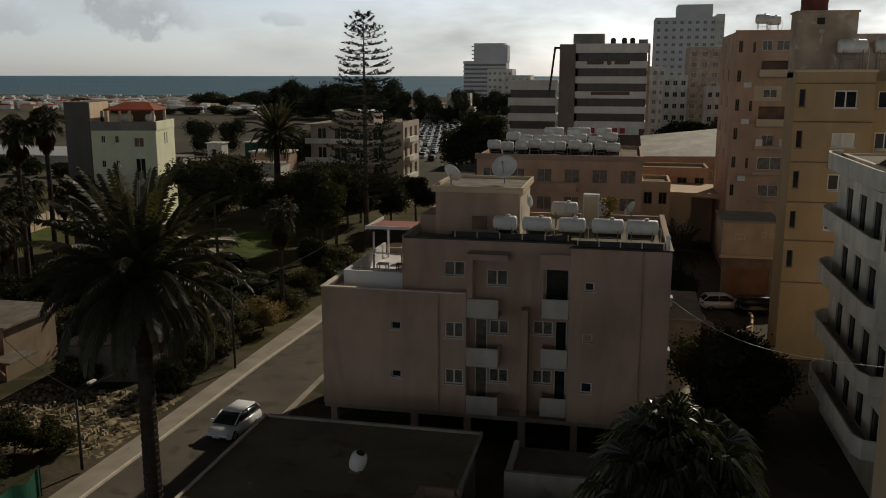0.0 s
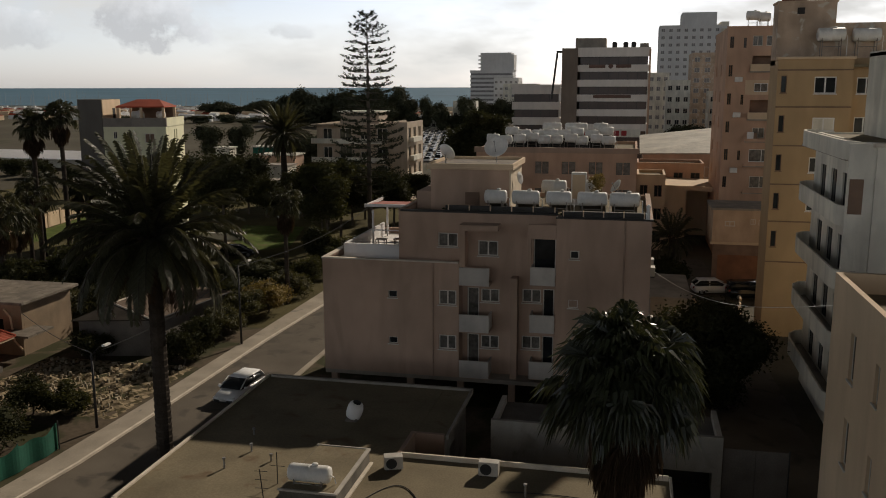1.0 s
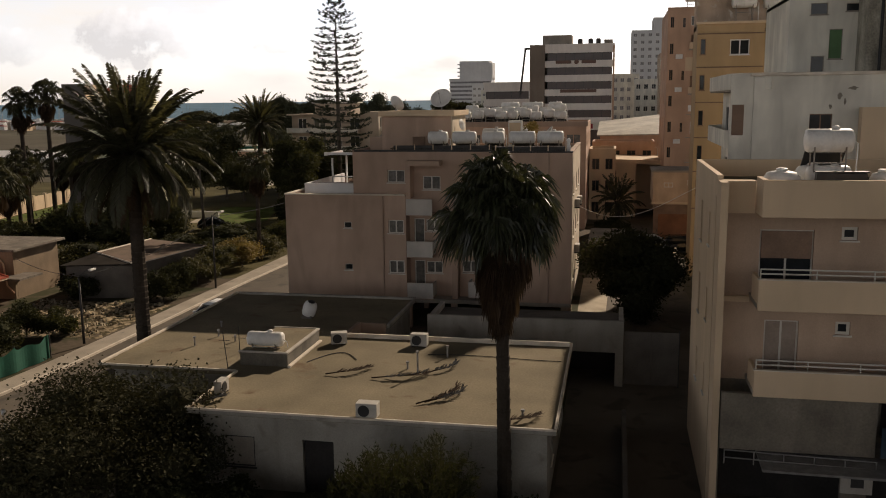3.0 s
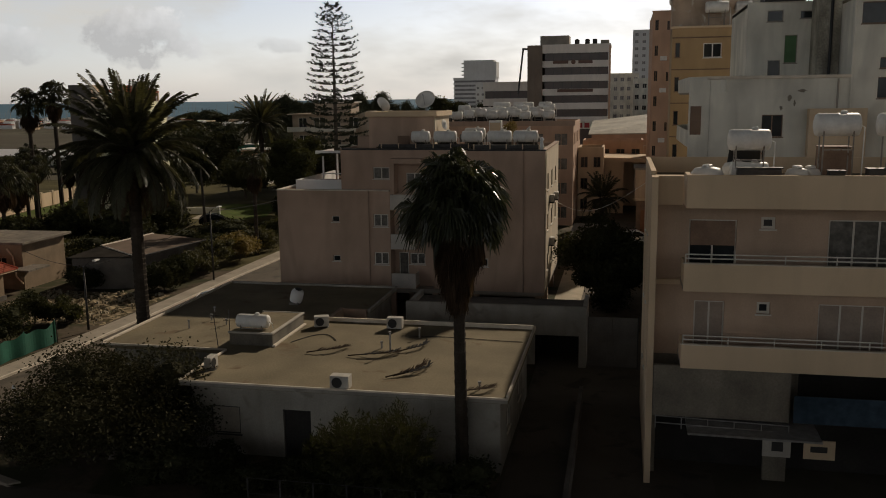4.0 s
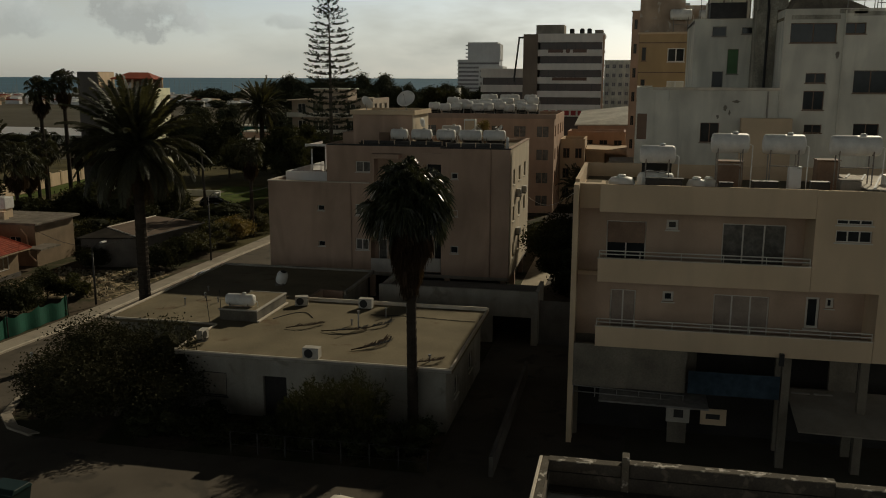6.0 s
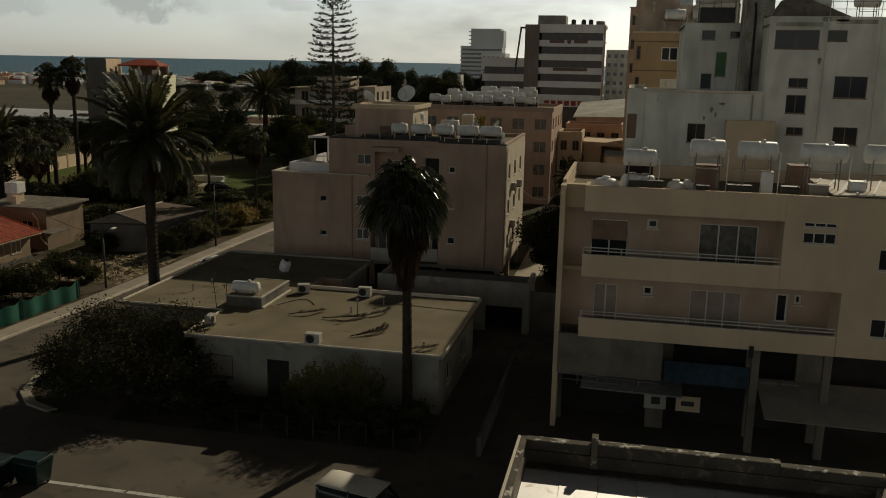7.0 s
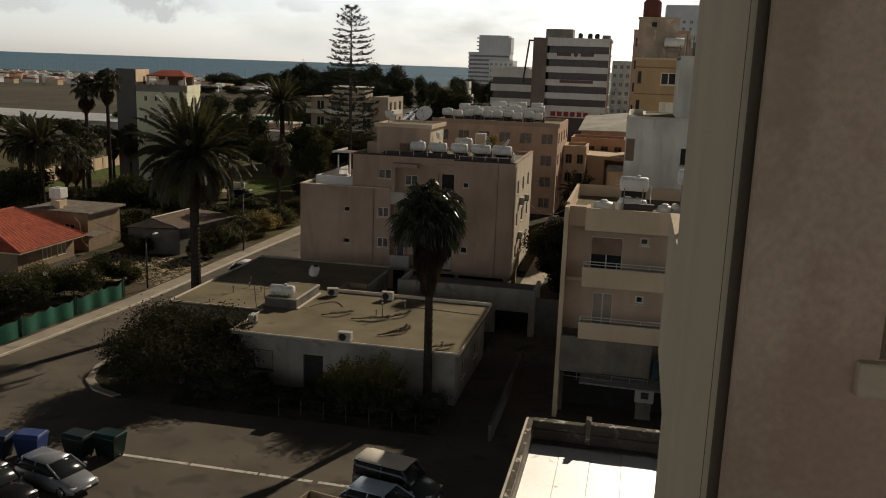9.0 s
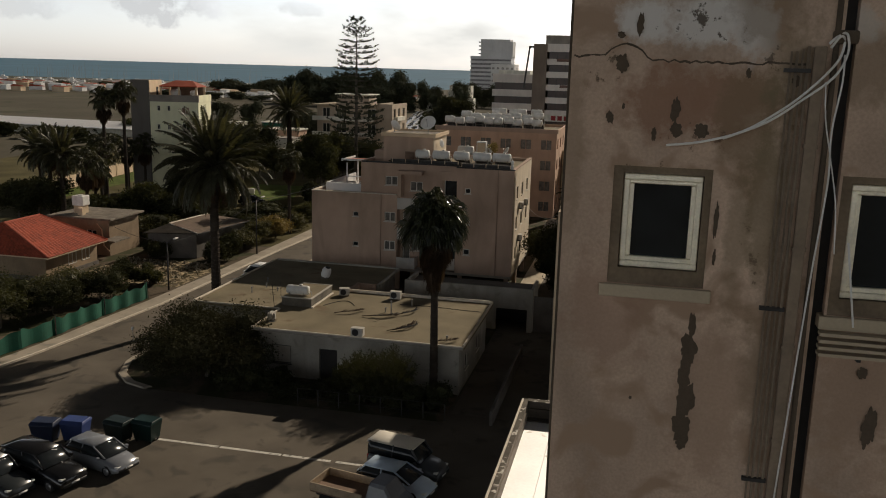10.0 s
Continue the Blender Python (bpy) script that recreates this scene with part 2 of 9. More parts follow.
M_GREENDOOR = surface("green_shutter", (0.08, 0.16, 0.07), 0.7, 0.15, 1.0, 15, 0.06)
M_ASPHALT = surface("asphalt", (0.118, 0.099, 0.077), 0.93, 0.22, 0.25, 22, 0.2, other=(0.082, 0.071, 0.057), other_at=0.6, spec=0.18)
M_KERB = surface("pavement_concrete", (0.34, 0.295, 0.235), 0.92, 0.18, 0.5, 12, 0.15, other=(0.22, 0.20, 0.17), other_at=0.66, spec=0.15)
M_SOIL = surface("dry_soil", (0.10, 0.078, 0.055), 0.95, 0.35, 0.12, 3.0, 0.3, other=(0.05, 0.05, 0.025), other_at=0.5, spec=0.08)
M_FIELD = surface("bare_field", (0.105, 0.094, 0.071), 0.95, 0.2, 0.02, 0.6, 0.1, other=(0.075, 0.075, 0.05), other_at=0.62, spec=0.05)
M_GRASS = surface("dry_grass", (0.095, 0.082, 0.04), 0.95, 0.35, 0.15, 4.0, 0.3, spec=0.05)
# brighter copy of the grass, with the sunlight on it in the colour
M_TURF = surface("sunlit_turf", (0.085, 0.115, 0.032), 0.95, 0.35, 0.5, 7.0, 0.3, other=(0.12, 0.105, 0.05), other_at=0.6, spec=0.05)
M_SAND = surface("pale_rubble", (0.36, 0.31, 0.225), 0.95, 0.3, 0.4, 5.0, 0.3, other=(0.17, 0.14, 0.1), other_at=0.55, spec=0.1)
M_SEA = surface("sea_water", (0.06, 0.145, 0.212), 0.6, 0.12, 0.004, 0.05, 0.0, spec=0.2)
M_LINE = surface("road_paint", (0.55, 0.52, 0.46), 0.85, 0.2, 1.5, 12, 0.05, other=(0.2, 0.18, 0.16), other_at=0.62)
M_TILE = surface("red_roof_tile", (0.31, 0.06, 0.028), 0.8, 0.2, 0.5, 9, 0.1, island=0.25)
M_BARK = surface("palm_bark", (0.045, 0.036, 0.028), 0.95, 0.3, 1.5, 14, 0.4, spec=0.1)
M_BARK2 = surface("grey_bark", (0.10, 0.085, 0.07), 0.95, 0.3, 1.5, 14, 0.3, spec=0.1)
M_PALM = leaf_surface("date_palm_leaf", (0.050, 0.050, 0.029), 0.5, through=0.3, spec=0.3)
M_FAN = leaf_surface("fan_palm_leaf", (0.032, 0.036, 0.018), 0.3, through=0.25, spec=0.4)
M_FAN2 = leaf_surface("slim_palm_leaf", (0.042, 0.043, 0.023), 0.6, through=0.25, spec=0.2)
M_DEAD = leaf_surface("dead_palm_leaf", (0.055, 0.036, 0.024), 0.9, 0.35, 0.15, spec=0.1)
M_PINE = leaf_surface("pine_needles", (0.026, 0.032, 0.018), 0.8, 0.3, 0.12)
M_LEAF = leaf_surface("tree_leaf", (0.046, 0.048, 0.021), 0.75, 0.4, 0.28, 0.1)
M_LEAF2 = leaf_surface("olive_leaf", (0.068, 0.066, 0.031), through=0.3)
M_LEAF3 = leaf_surface("dark_leaf", (0.037, 0.039, 0.020), 0.8, 0.3, 0.18, 0.06)
# leaf for distant trees, lightened: the haze over them is in the colour
M_LEAF6 = leaf_surface("far_hazed_leaf", (0.048, 0.051, 0.031), 0.8, 0.3, 0.1, 0.06)
M_LEAF5 = leaf_surface("feathery_leaf", (0.042, 0.040, 0.022), 0.9, through=0.1, spec=0.05)
M_LEAF4 = leaf_surface("yellow_leaf", (0.20, 0.15, 0.05))
M_NET = surface("green_net", (0.010, 0.095, 0.06), 0.8, 0.25, 0.8, 12, 0.1)
M_CABLE = surface("pale_cable", (0.78, 0.76, 0.72), 0.6, 0.1, 2.0, 20, 0.0)
M_AC = surface("weathered_casing", (0.46, 0.43, 0.38), 0.6, 0.15, 2.0, 14, 0.04, streak=0.2)
M_LANEWALL = surface("dark_garden_wall", (0.13, 0.115, 0.10), 0.9, 0.25, 0.8, 14, 0.1)
M_HOUSE = surface("old_tan_render", (0.27, 0.195, 0.125), 0.9, 0.2, 0.6, 18, 0.1, streak=0.25)
M_BLACK = surface("black_plastic", (0.02, 0.02, 0.02), 0.55, 0.2, 2.0, 12, 0.0)


# ---- mesh kit ----
class Geo:
    """Collects faces for one mesh, in world metres."""

    def __init__(self):
        self.v, self.f, self.m = [], [], []

    def face(self, pts, mi=0):
        k = len(self.v)
        self.v.extend(tuple(p) for p in pts)
        self.f.append(tuple(range(k, k + len(pts))))
        self.m.append(mi)

    def hexa(self, c, mi=0):
        """Eight corners: four below, four above, both counter-clockwise seen from above."""
        k = len(self.v)
        self.v.extend(tuple(p) for p in c)
        for q in ((3, 2, 1, 0), (4, 5, 6, 7), (0, 1, 5, 4), (1, 2, 6, 5), (2, 3, 7, 6), (3, 0, 4, 7)):
            self.f.append(tuple(k + i for i in q))
            self.m.append(mi)
        return self

    def box(self, x0, y0, z0, x1, y1, z1, mi=0):
        return self.hexa([(x0, y0, z0), (x1, y0, z0), (x1, y1, z0), (x0, y1, z0), (x0, y0, z1), (x1, y0, z1), (x1, y1, z1), (x0, y1, z1)], mi)

    def tube(self, p0, p1, r0, r1=None, n=10, mi=0, caps=True):
        p0, p1, r1 = Vector(p0), Vector(p1), r0 if r1 is None else r1
        ax = (p1 - p0).normalized()
        a = ax.orthogonal().normalized()
        b = ax.cross(a)
        k = len(self.v)
        for p, r in ((p0, r0), (p1, r1)):
            for i in range(n):
                t = 2 * math.pi * i / n
                self.v.append(tuple(p + a * (r * math.cos(t)) + b * (r * math.sin(t))))
        for i in range(n):
            j = (i + 1) % n
            self.f.append((k + i, k + j, k + n + j, k + n + i))
            self.m.append(mi)
        if caps:
            self.f.append(tuple(k + i for i in reversed(range(n))))
            self.f.append(tuple(k + n + i for i in range(n)))
            self.m.extend((mi, mi))
        return self

    def path(self, pts, r, n=6, mi=0, r1=None):
        """One bent tube through the points."""
        p, r1, k = [Vector(q) for q in pts], r if r1 is None else r1, len(self.v)
        side = (p[1] - p[0]).normalized().orthogonal().normalized()
        for i, q in enumerate(p):
            d = (p[min(i + 1, len(p) - 1)] - p[max(i - 1, 0)]).normalized()
            side = (side - d * side.dot(d)).normalized()
            up, w = d.cross(side), r + (r1 - r) * i / (len(p) - 1)
            for j in range(n):
                t = 2 * math.pi * j / n
                self.v.append(tuple(q + side * (w * math.cos(t)) + up * (w * math.sin(t))))
        for i in range(len(p) - 1):
            for j in range(n):
                e = (j + 1) % n
                self.f.append((k + i * n + j, k + i * n + e, k + (i + 1) * n + e, k + (i + 1) * n + j))
                self.m.append(mi)
        self.f.append(tuple(k + j for j in reversed(range(n))))
        self.f.append(tuple(k + (len(p) - 1) * n + j for j in range(n)))
        self.m.extend((mi, mi))
        return self

    def lathe(self, centre, prof, n=16, axis=(0, 0, 1), mi=0):
        """Profile of (radius, height along the axis)."""
        ax = Vector(axis).normalized()
        a = ax.orthogonal().normalized()
        b, c, k = ax.cross(a), Vector(centre), len(self.v)
        for r, h in prof:
            for i in range(n):
                t = 2 * math.pi * i / n
                self.v.append(tuple(c + ax * h + a * (r * math.cos(t)) + b * (r * math.sin(t))))
        for s in range(len(prof) - 1):
            for i in range(n):
                j = (i + 1) % n
                self.f.append((k + s * n + i, k + s * n + j, k + (s + 1) * n + j, k + (s + 1) * n + i))
                self.m.append(mi)
        self.f.append(tuple(k + i for i in reversed(range(n))))
        self.f.append(tuple(k + (len(prof) - 1) * n + i for i in range(n)))
        self.m.extend((mi, mi))
        return self

    def many(self, verts, faces, mi=0):
        k = len(self.v)
        self.v.extend(map(tuple, verts))
        self.f.extend(tuple(k + i for i in q) for q in faces)
        self.m.extend([mi] * len(faces))
        return self


def mesh_of(name, geo, mats, shift, smooth=False):
    me = bpy.data.meshes.new(name)
    me.from_pydata([(x - shift[0], y - shift[1], z - shift[2]) for x, y, z in geo.v], [], geo.f)
    for mm in mats if isinstance(mats, (list, tuple)) else [mats]:
        me.materials.append(mm)
    me.polygons.foreach_set("material_index", geo.m)
    if smooth:
        me.polygons.foreach_set("use_smooth", [True] * len(geo.f))
    me.update()
    return me


def thing(name, label, category, at=(0, 0, 0), group="", kind=""):
    e = new(name)
    e.location = at
    e.empty_display_size = 0.3
    return tagged(e, label, category, group, kind)


def origin_of(ob):
    p = Vector(ob.location)
    while ob.parent:
        ob = ob.parent
        p += Vector(ob.location)
    return p


def part(name, geo, mats, parent, label="", smooth=False, bevel=0.0, kind=""):
    """One mesh under a thing or under a part; the geometry is in world metres."""
    ob = new(name, mesh_of(name, geo, mats, origin_of(parent), smooth))
    ob.parent = parent
    if bevel:
        bv = ob.modifiers.new("edge", "BEVEL")
        bv.width, bv.segments, bv.limit_method = bevel, 2, "ANGLE"
    return tagged(ob, label, kind=kind) if label or kind else ob


def single(name, geo, mats, label, category, kind="", smooth=False, group=""):
    """A top-level mesh with its origin at the middle of its base."""
    v = np.array(geo.v)
    at = ((v[:, 0].min() + v[:, 0].max()) / 2, (v[:, 1].min() + v[:, 1].max()) / 2, v[:, 2].min())
    ob = new(name, mesh_of(name, geo, mats, at, smooth))
    ob.location = at
    return tagged(ob, label, category, group, kind)


class Side:
    """A wall's own axes: u along it, w outwards, z up. Looking at it from outside, u runs to the right."""

    def __init__(self, x, y, along):
        self.o, self.u = Vector((x, y, 0)), Vector((*along, 0)).normalized()
        self.n = Vector((self.u.y, -self.u.x, 0))

    def at(self, u, w, z):
        return self.o + self.u * u + self.n * w + Vector((0, 0, z))

    def box(self, g, u0, u1, w0, w1, z0, z1, mi=0):
        return g.hexa([self.at(u0, w1, z0), self.at(u1, w1, z0), self.at(u1, w0, z0), self.at(u0, w0, z0),
                       self.at(u0, w1, z1), self.at(u1, w1, z1), self.at(u1, w0, z1), self.at(u0, w0, z1)], mi)


def wall(g, s, u0, u1, z0, z1, holes=(), thick=0.25, mi=0, off=0.0):
    """A wall in one piece with real openings: holes are (u0, u1, z0, z1)."""
    us = sorted({u0, u1, *(min(max(v, u0), u1) for h in holes for v in h[:2])})
    zs = sorted({z0, z1, *(min(max(v, z0), z1) for h in holes for v in h[2:])})
    solid = lambda i, j: 0 <= i < len(us) - 1 and 0 <= j < len(zs) - 1 and not any(
        h[0] < (us[i] + us[i + 1]) / 2 < h[1] and h[2] < (zs[j] + zs[j + 1]) / 2 < h[3] for h in holes)
    seen = {}

    def v(i, j, back):
        if (i, j, back) not in seen:
            seen[i, j, back] = len(g.v)
            g.v.append(tuple(s.at(us[i], off - thick if back else off, zs[j])))
        return seen[i, j, back]

    for i in range(len(us) - 1):
        for j in range(len(zs) - 1):
            if not solid(i, j):
                continue
            quads = [(v(i, j, 0), v(i + 1, j, 0), v(i + 1, j + 1, 0), v(i, j + 1, 0)), (v(i + 1, j, 1), v(i, j, 1), v(i, j + 1, 1), v(i + 1, j + 1, 1))]
            for di, dj, p, q in ((-1, 0, (i, j + 1), (i, j)), (1, 0, (i + 1, j), (i + 1, j + 1)), (0, -1, (i, j), (i + 1, j)), (0, 1, (i + 1, j + 1), (i, j + 1))):
                if not solid(i + di, j + dj):
                    quads.append((v(*q, 0), v(*p, 0), v(*p, 1), v(*q, 1)))
            g.f.extend(quads)
            g.m.extend([mi] * len(quads))
    return g


def window(parent, s, u0, u1, z0, z1, leaves=2, deep=0.1, frame=0.05, sill=True, fm=None, gm=None, name="window"):
    """Frame, panes and sill, set into an opening."""
    fm, gm = fm or M_FRAME, gm or M_GLASS
    cuts = [u0 + (u1 - u0) * i / leaves for i in range(leaves + 1)]
    lights = [(a + (frame if i == 0 else frame * 0.6), b - (frame if i == leaves - 1 else frame * 0.6), z0 + frame, z1 - frame) for i, (a, b) in enumerate(zip(cuts, cuts[1:]))]
    win = part(name, wall(Geo(), s, u0 + 0.002, u1 - 0.002, z0 + 0.002, z1 - 0.002, lights, 0.05, 0, -deep), fm, parent)
    for a, b, c, d in lights:
        part("pane", s.box(Geo(), a - 0.01, b + 0.01, -deep - 0.035, -deep - 0.02, c - 0.01, d + 0.01), gm, win)
    if sill:
        part("sill", s.box(Geo(), u0 - 0.06, u1 + 0.06, -deep + 0.002, 0.06, z0 - 0.06, z0 - 0.002), fm, win)
    return win


def plain_window(parent, s, u0, u1, z0, z1, deep=0.12, gm=None, fm=None, name="window"):
    """A distant window: a frame and one pane."""
    f, m = min(0.07, (u1 - u0) * 0.08), (u0 + u1) / 2
    lights = [(u0 + f, m - f / 2, z0 + f, z1 - f), (m + f / 2, u1 - f, z0 + f, z1 - f)]
    win = part(name, wall(Geo(), s, u0, u1, z0, z1, lights, 0.06, 0, -deep + 0.02), fm or M_FRAME, parent)
    part("pane", s.box(Geo(), u0 + 0.005, u1 - 0.005, -deep - 0.07, -deep - 0.045, z0 + 0.005, z1 - 0.005), gm or M_GLASS, win)
    return win


def raised(name, s, u0, u1, z0, z1, holes, mat, parent, label="", thick=0.25):
    g = Geo()
    wall(g, s, u0, u1, z0, z1, holes, thick)
    return part(name, g, mat, parent, label)

# ---- ground, road, sea ----
def flat(name, pts, z, mat, label, category):
    g = Geo()
    g.face([(x, y, z) for x, y in pts])
    return single(name, g, mat, label, category, "structure")


def ribbon(inner, outer, z0, z1):
    g = Geo()
    for i in range(len(inner) - 1):
        a, b, c, d = inner[i], inner[i + 1], outer[i + 1], outer[i]
        g.hexa([(*a, z0), (*b, z0), (*c, z0), (*d, z0), (*a, z1), (*b, z1), (*c, z1), (*d, z1)])
    return g


flat("ground", [(-3200, -500), (3200, -500), (3200, 900), (-900, 900), (-1500, 820), (-3200, 700)], 0.0, M_FIELD, "dry bare earth and scrub reaching to the shore", "ground")
g = Geo()
ring = [[(r * math.sin(a), r * math.cos(a), z) for a in (radians(-180 + 7.5 * i) for i in range(49))] for r, z in ((450, -1.6), (900, -1.4), (4900, 20.5))]
for lo, hi in zip(ring, ring[1:]):
    for i in range(48):
        g.face([lo[i], hi[i], hi[i + 1], lo[i + 1]])
single("sea", g, M_SEA, "dull blue sea reaching to a straight horizon", "sea", "structure")
flat("lawn", [(-120, 40), (-27.5, 40), (-27.5, 150), (-120, 150)], 0.008, M_GRASS, "shaded park ground of dry grass and leaf litter", "ground")
# patch and strip below: sunlit areas laid as brighter turf
flat("lawn_patch", [(-53.6, 113), (-44.5, 113.4), (-40.6, 99.0), (-43.0, 94.5), (-46.2, 96.4), (-49.0, 99.8), (-51.5, 104.5)], 0.016, M_TURF, "bright sunlit patch of green lawn", "ground")
flat("lawn_strip", [(-77.0, 86), (-82.2, 118.5), (-77.0, 116), (-74.6, 106.7), (-74.2, 93.7), (-73.8, 86)], 0.02, M_TURF, "sunlit strip of lawn before the boundary wall", "ground")
flat("park_path", [(-57.6, 103.0), (-55.4, 105.8), (-50.6, 107.6), (-48.6, 96.2), (-50.2, 95.6), (-52.0, 104.0)], 0.024, M_KERB, "pale paved path in the park clearing", "ground")
flat("yard", [(-60, -3), (-36, 4.5), (-29.2, 18), (-27.4, 40), (-27.4, 62), (-60, 62)], 0.016, M_SOIL, "dark dry yard soil with leaf litter", "ground")
M_RUBBLE = surface("mottled_rubble", (0.30, 0.235, 0.15), 0.95, 0.45, 0.9, 4.0, 0.5, other=(0.075, 0.062, 0.032), other_at=0.52, spec=0.08)
rng = np.random.default_rng(91)
g = Geo()
GX, GY = 44, 34
hump = lambda i, k: 0.06 + 0.16 * math.sin(i * 0.61 + k * 0.37) * math.sin(k * 0.53 - i * 0.22) + 0.1 * math.sin(i * 1.7) * math.sin(k * 1.3 + 0.5)
edge = lambda i, k: min(1.0, min(i, GX - i) / 5, min(k, GY - k) / 5)
node = lambda i, k: (-40.4 + 11.7 * i / GX + 0.12 * math.sin(k * 2.1), 41.2 + 10.2 * k / GY + 0.12 * math.sin(i * 1.9), 0.02 + max(-0.02, hump(i, k)) * edge(i, k))
for i in range(GX):
    for k in range(GY):
        g.face([node(i, k), node(i + 1, k), node(i + 1, k + 1), node(i, k + 1)])
single("rubble", g, M_RUBBLE, "uneven brown soil and rubble in the open plot", "ground", "structure")
g = Geo()
for _ in range(420):
    x, y, w = rng.uniform(-40, -29.2), rng.uniform(41.6, 51), rng.uniform(0.05, 0.22)
    a, h = rng.uniform(0, 3.14), rng.uniform(0.06, 0.26)
    ca, sa = math.cos(a) * w, math.sin(a) * w
    q = [(x + ca, y + sa), (x - sa * 0.7, y + ca * 0.7), (x - ca, y - sa), (x + sa * 0.7, y - ca * 0.7)]
    g.hexa([(px, py, 0.0) for px, py in q] + [(x + (px - x) * 0.6, y + (py - y) * 0.6, 0.08 + h) for px, py in q])
single("stones", g, M_SAND, "broken pale stones and rubble on the soil", "rubble", "stuff")
flat("road", [(-25.4, 150), (-25.8, 72), (-26.6, 46), (-27.4, 29), (-28.3, 20), (-29.8, 13), (-35, 4), (-70, -6), (-70, -60), (40, -60), (40, 18.5), (-19, 18.5), (-19, 150)], 0.03, M_ASPHALT, "worn grey asphalt street and car park", "road")
flat("lane", [(3.4, 18.0), (12, 18.0), (12, 46), (9.8, 100), (3.2, 100), (3.2, 46)], 0.036, M_ASPHALT, "narrow asphalt lane between buildings", "road")
W_IN = [(-25.4, 140), (-25.8, 72), (-26.45, 58), (-26.6, 46), (-26.85, 35), (-27.4, 29), (-27.85, 24), (-28.3, 20), (-28.8, 17), (-29.8, 13), (-31.6, 9), (-35, 4), (-70, -6)]
W_OUT = [(-27.2, 140), (-27.7, 72), (-27.85, 58), (-28.0, 46), (-28.4, 35), (-28.85, 29), (-29.1, 24), (-29.5, 20), (-30.0, 17), (-31.1, 13), (-32.9, 9), (-36.2, 5.4), (-70, -4.2)]
pave = thing("pavement", "pale worn concrete pavement with a kerb along the street", "pavement", (-27, 40, 0), kind="structure")
part("slab", ribbon(W_OUT, W_IN, 0.0, 0.16), M_KERB, pave)
K_IN = [(x + 0.005, y) for x, y in W_IN]
K_OUT = [(x + 0.16, y - 0.02) for x, y in W_IN]
part("kerb", ribbon(K_IN, K_OUT, 0.0, 0.165), M_ROOF_TRIM, pave)
# the house plot, with a rounded kerb at the street corner
lot = [(-20.9, 100), (-20.9, 27), (-21.3, 23.5), (-21.0, 20.5), (-20.1, 18.2), (-18.7, 16.9), (-17.0, 16.3), (-10, 16.2), (3.2, 16.4), (3.2, 100)]
g = Geo()
g.face([(x, y, 0.1) for x, y in reversed(lot)])
plot = thing("house_plot", "dark soil house plot behind a rounded pale kerb", "yard", (-8, 25, 0), kind="structure")
part("soil", g, M_SOIL, plot)
out = lot[:7]
inn = [(x + 0.42, y + (0.3 if i > 3 else 0)) for i, (x, y) in enumerate(out)]
part("kerb", ribbon(inn, out, 0.0, 0.17), M_KERB, plot)
g = Geo()
for x0, x1 in ((-12.4, -8.2), (-8.1, -4.4), (-4.3, -1.5), (-1.2, 1.4)):
    g.box(x0, 9.45, 0.03, x1, 9.68, 0.034)
single("parking_line", g, M_LINE, "faded pale line painted on the car park", "road marking", "structure")
flat("lane_verge", [(2.95, 51.5), (5.0, 51.5), (5.2, 66), (2.95, 66)], 0.112, surface("pale_dust", (0.42, 0.355, 0.26), 0.95, 0.2, 0.6, 8, 0.15), "sunlit pale dust beside the apartment block", "ground")

# ---- the single-storey house with flat roofs ----
ZR = 3.6
house = thing("bungalow", "single-storey rendered house with flat screeded roofs and pale edges", "house", (-6, 28, 0))
S = Side(-10.9, 21.1, (1, 0))
doors = [(0.9, 2.3, 1.05, 2.35), (4.35, 5.65, 0.1, 2.35)]
zw = ZR - 0.22
raised("wall", S, 0, 14.1, 0, zw, doors, M_BUNGALOW, house, "grey-white rendered wall, patchy")
raised("wall", Side(3.2, 21.1, (0, 1)), 0.26, 10.2, 0, zw, [(2, 3.2, 1.1, 2.2), (6.2, 7.4, 1.1, 2.2)], M_BUNGALOW, house)
raised("wall", Side(3.2, 31.3, (-1, 0)), 0.26, 14.1, 0, zw, [], M_BUNGALOW, house)
raised("wall", Side(-10.9, 31.3, (0, -1)), 0.26, 9.94, 0, zw, [], M_BUNGALOW, house)
raised("wall", Side(-17.8, 26.0, (1, 0)), 0, 6.9, 0, zw, [(3.9, 5.1, 0.1, 2.3)], M_BUNGALOW, house)
raised("wall", Side(-6.8, 34.9, (0, 1)), 0, 5.8, 0, zw, [(1.5, 2.7, 1.1, 2.2)], M_BUNGALOW, house)
raised("wall", Side(-6.8, 40.7, (-1, 0)), 0.26, 11.0, 0, zw, [], M_BUNGALOW, house)
raised("wall", Side(-17.8, 40.7, (0, -1)), 0.26, 14.44, 0, zw, [(4, 5.4, 1.1, 2.2), (9, 10.4, 1.1, 2.2)], M_BUNGALOW, house)
sh = window(house, S, 0.9, 2.3, 1.05, 2.35, 1, 0.05, 0.06, fm=M_DARKSTEEL, gm=M_CONCRETE, name="window")
# near-black panel in the opening: the darkness of the room is its colour
door = part("door", S.box(Geo(), 4.4, 5.6, -0.2, -0.14, 0.1, 2.33), M_DARK, house, "doorway filled by a near-black panel for its unlit inside")
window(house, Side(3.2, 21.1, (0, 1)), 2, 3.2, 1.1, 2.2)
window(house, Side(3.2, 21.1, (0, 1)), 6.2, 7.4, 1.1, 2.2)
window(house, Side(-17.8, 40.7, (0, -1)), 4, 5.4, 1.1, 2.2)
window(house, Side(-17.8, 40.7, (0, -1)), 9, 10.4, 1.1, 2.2)
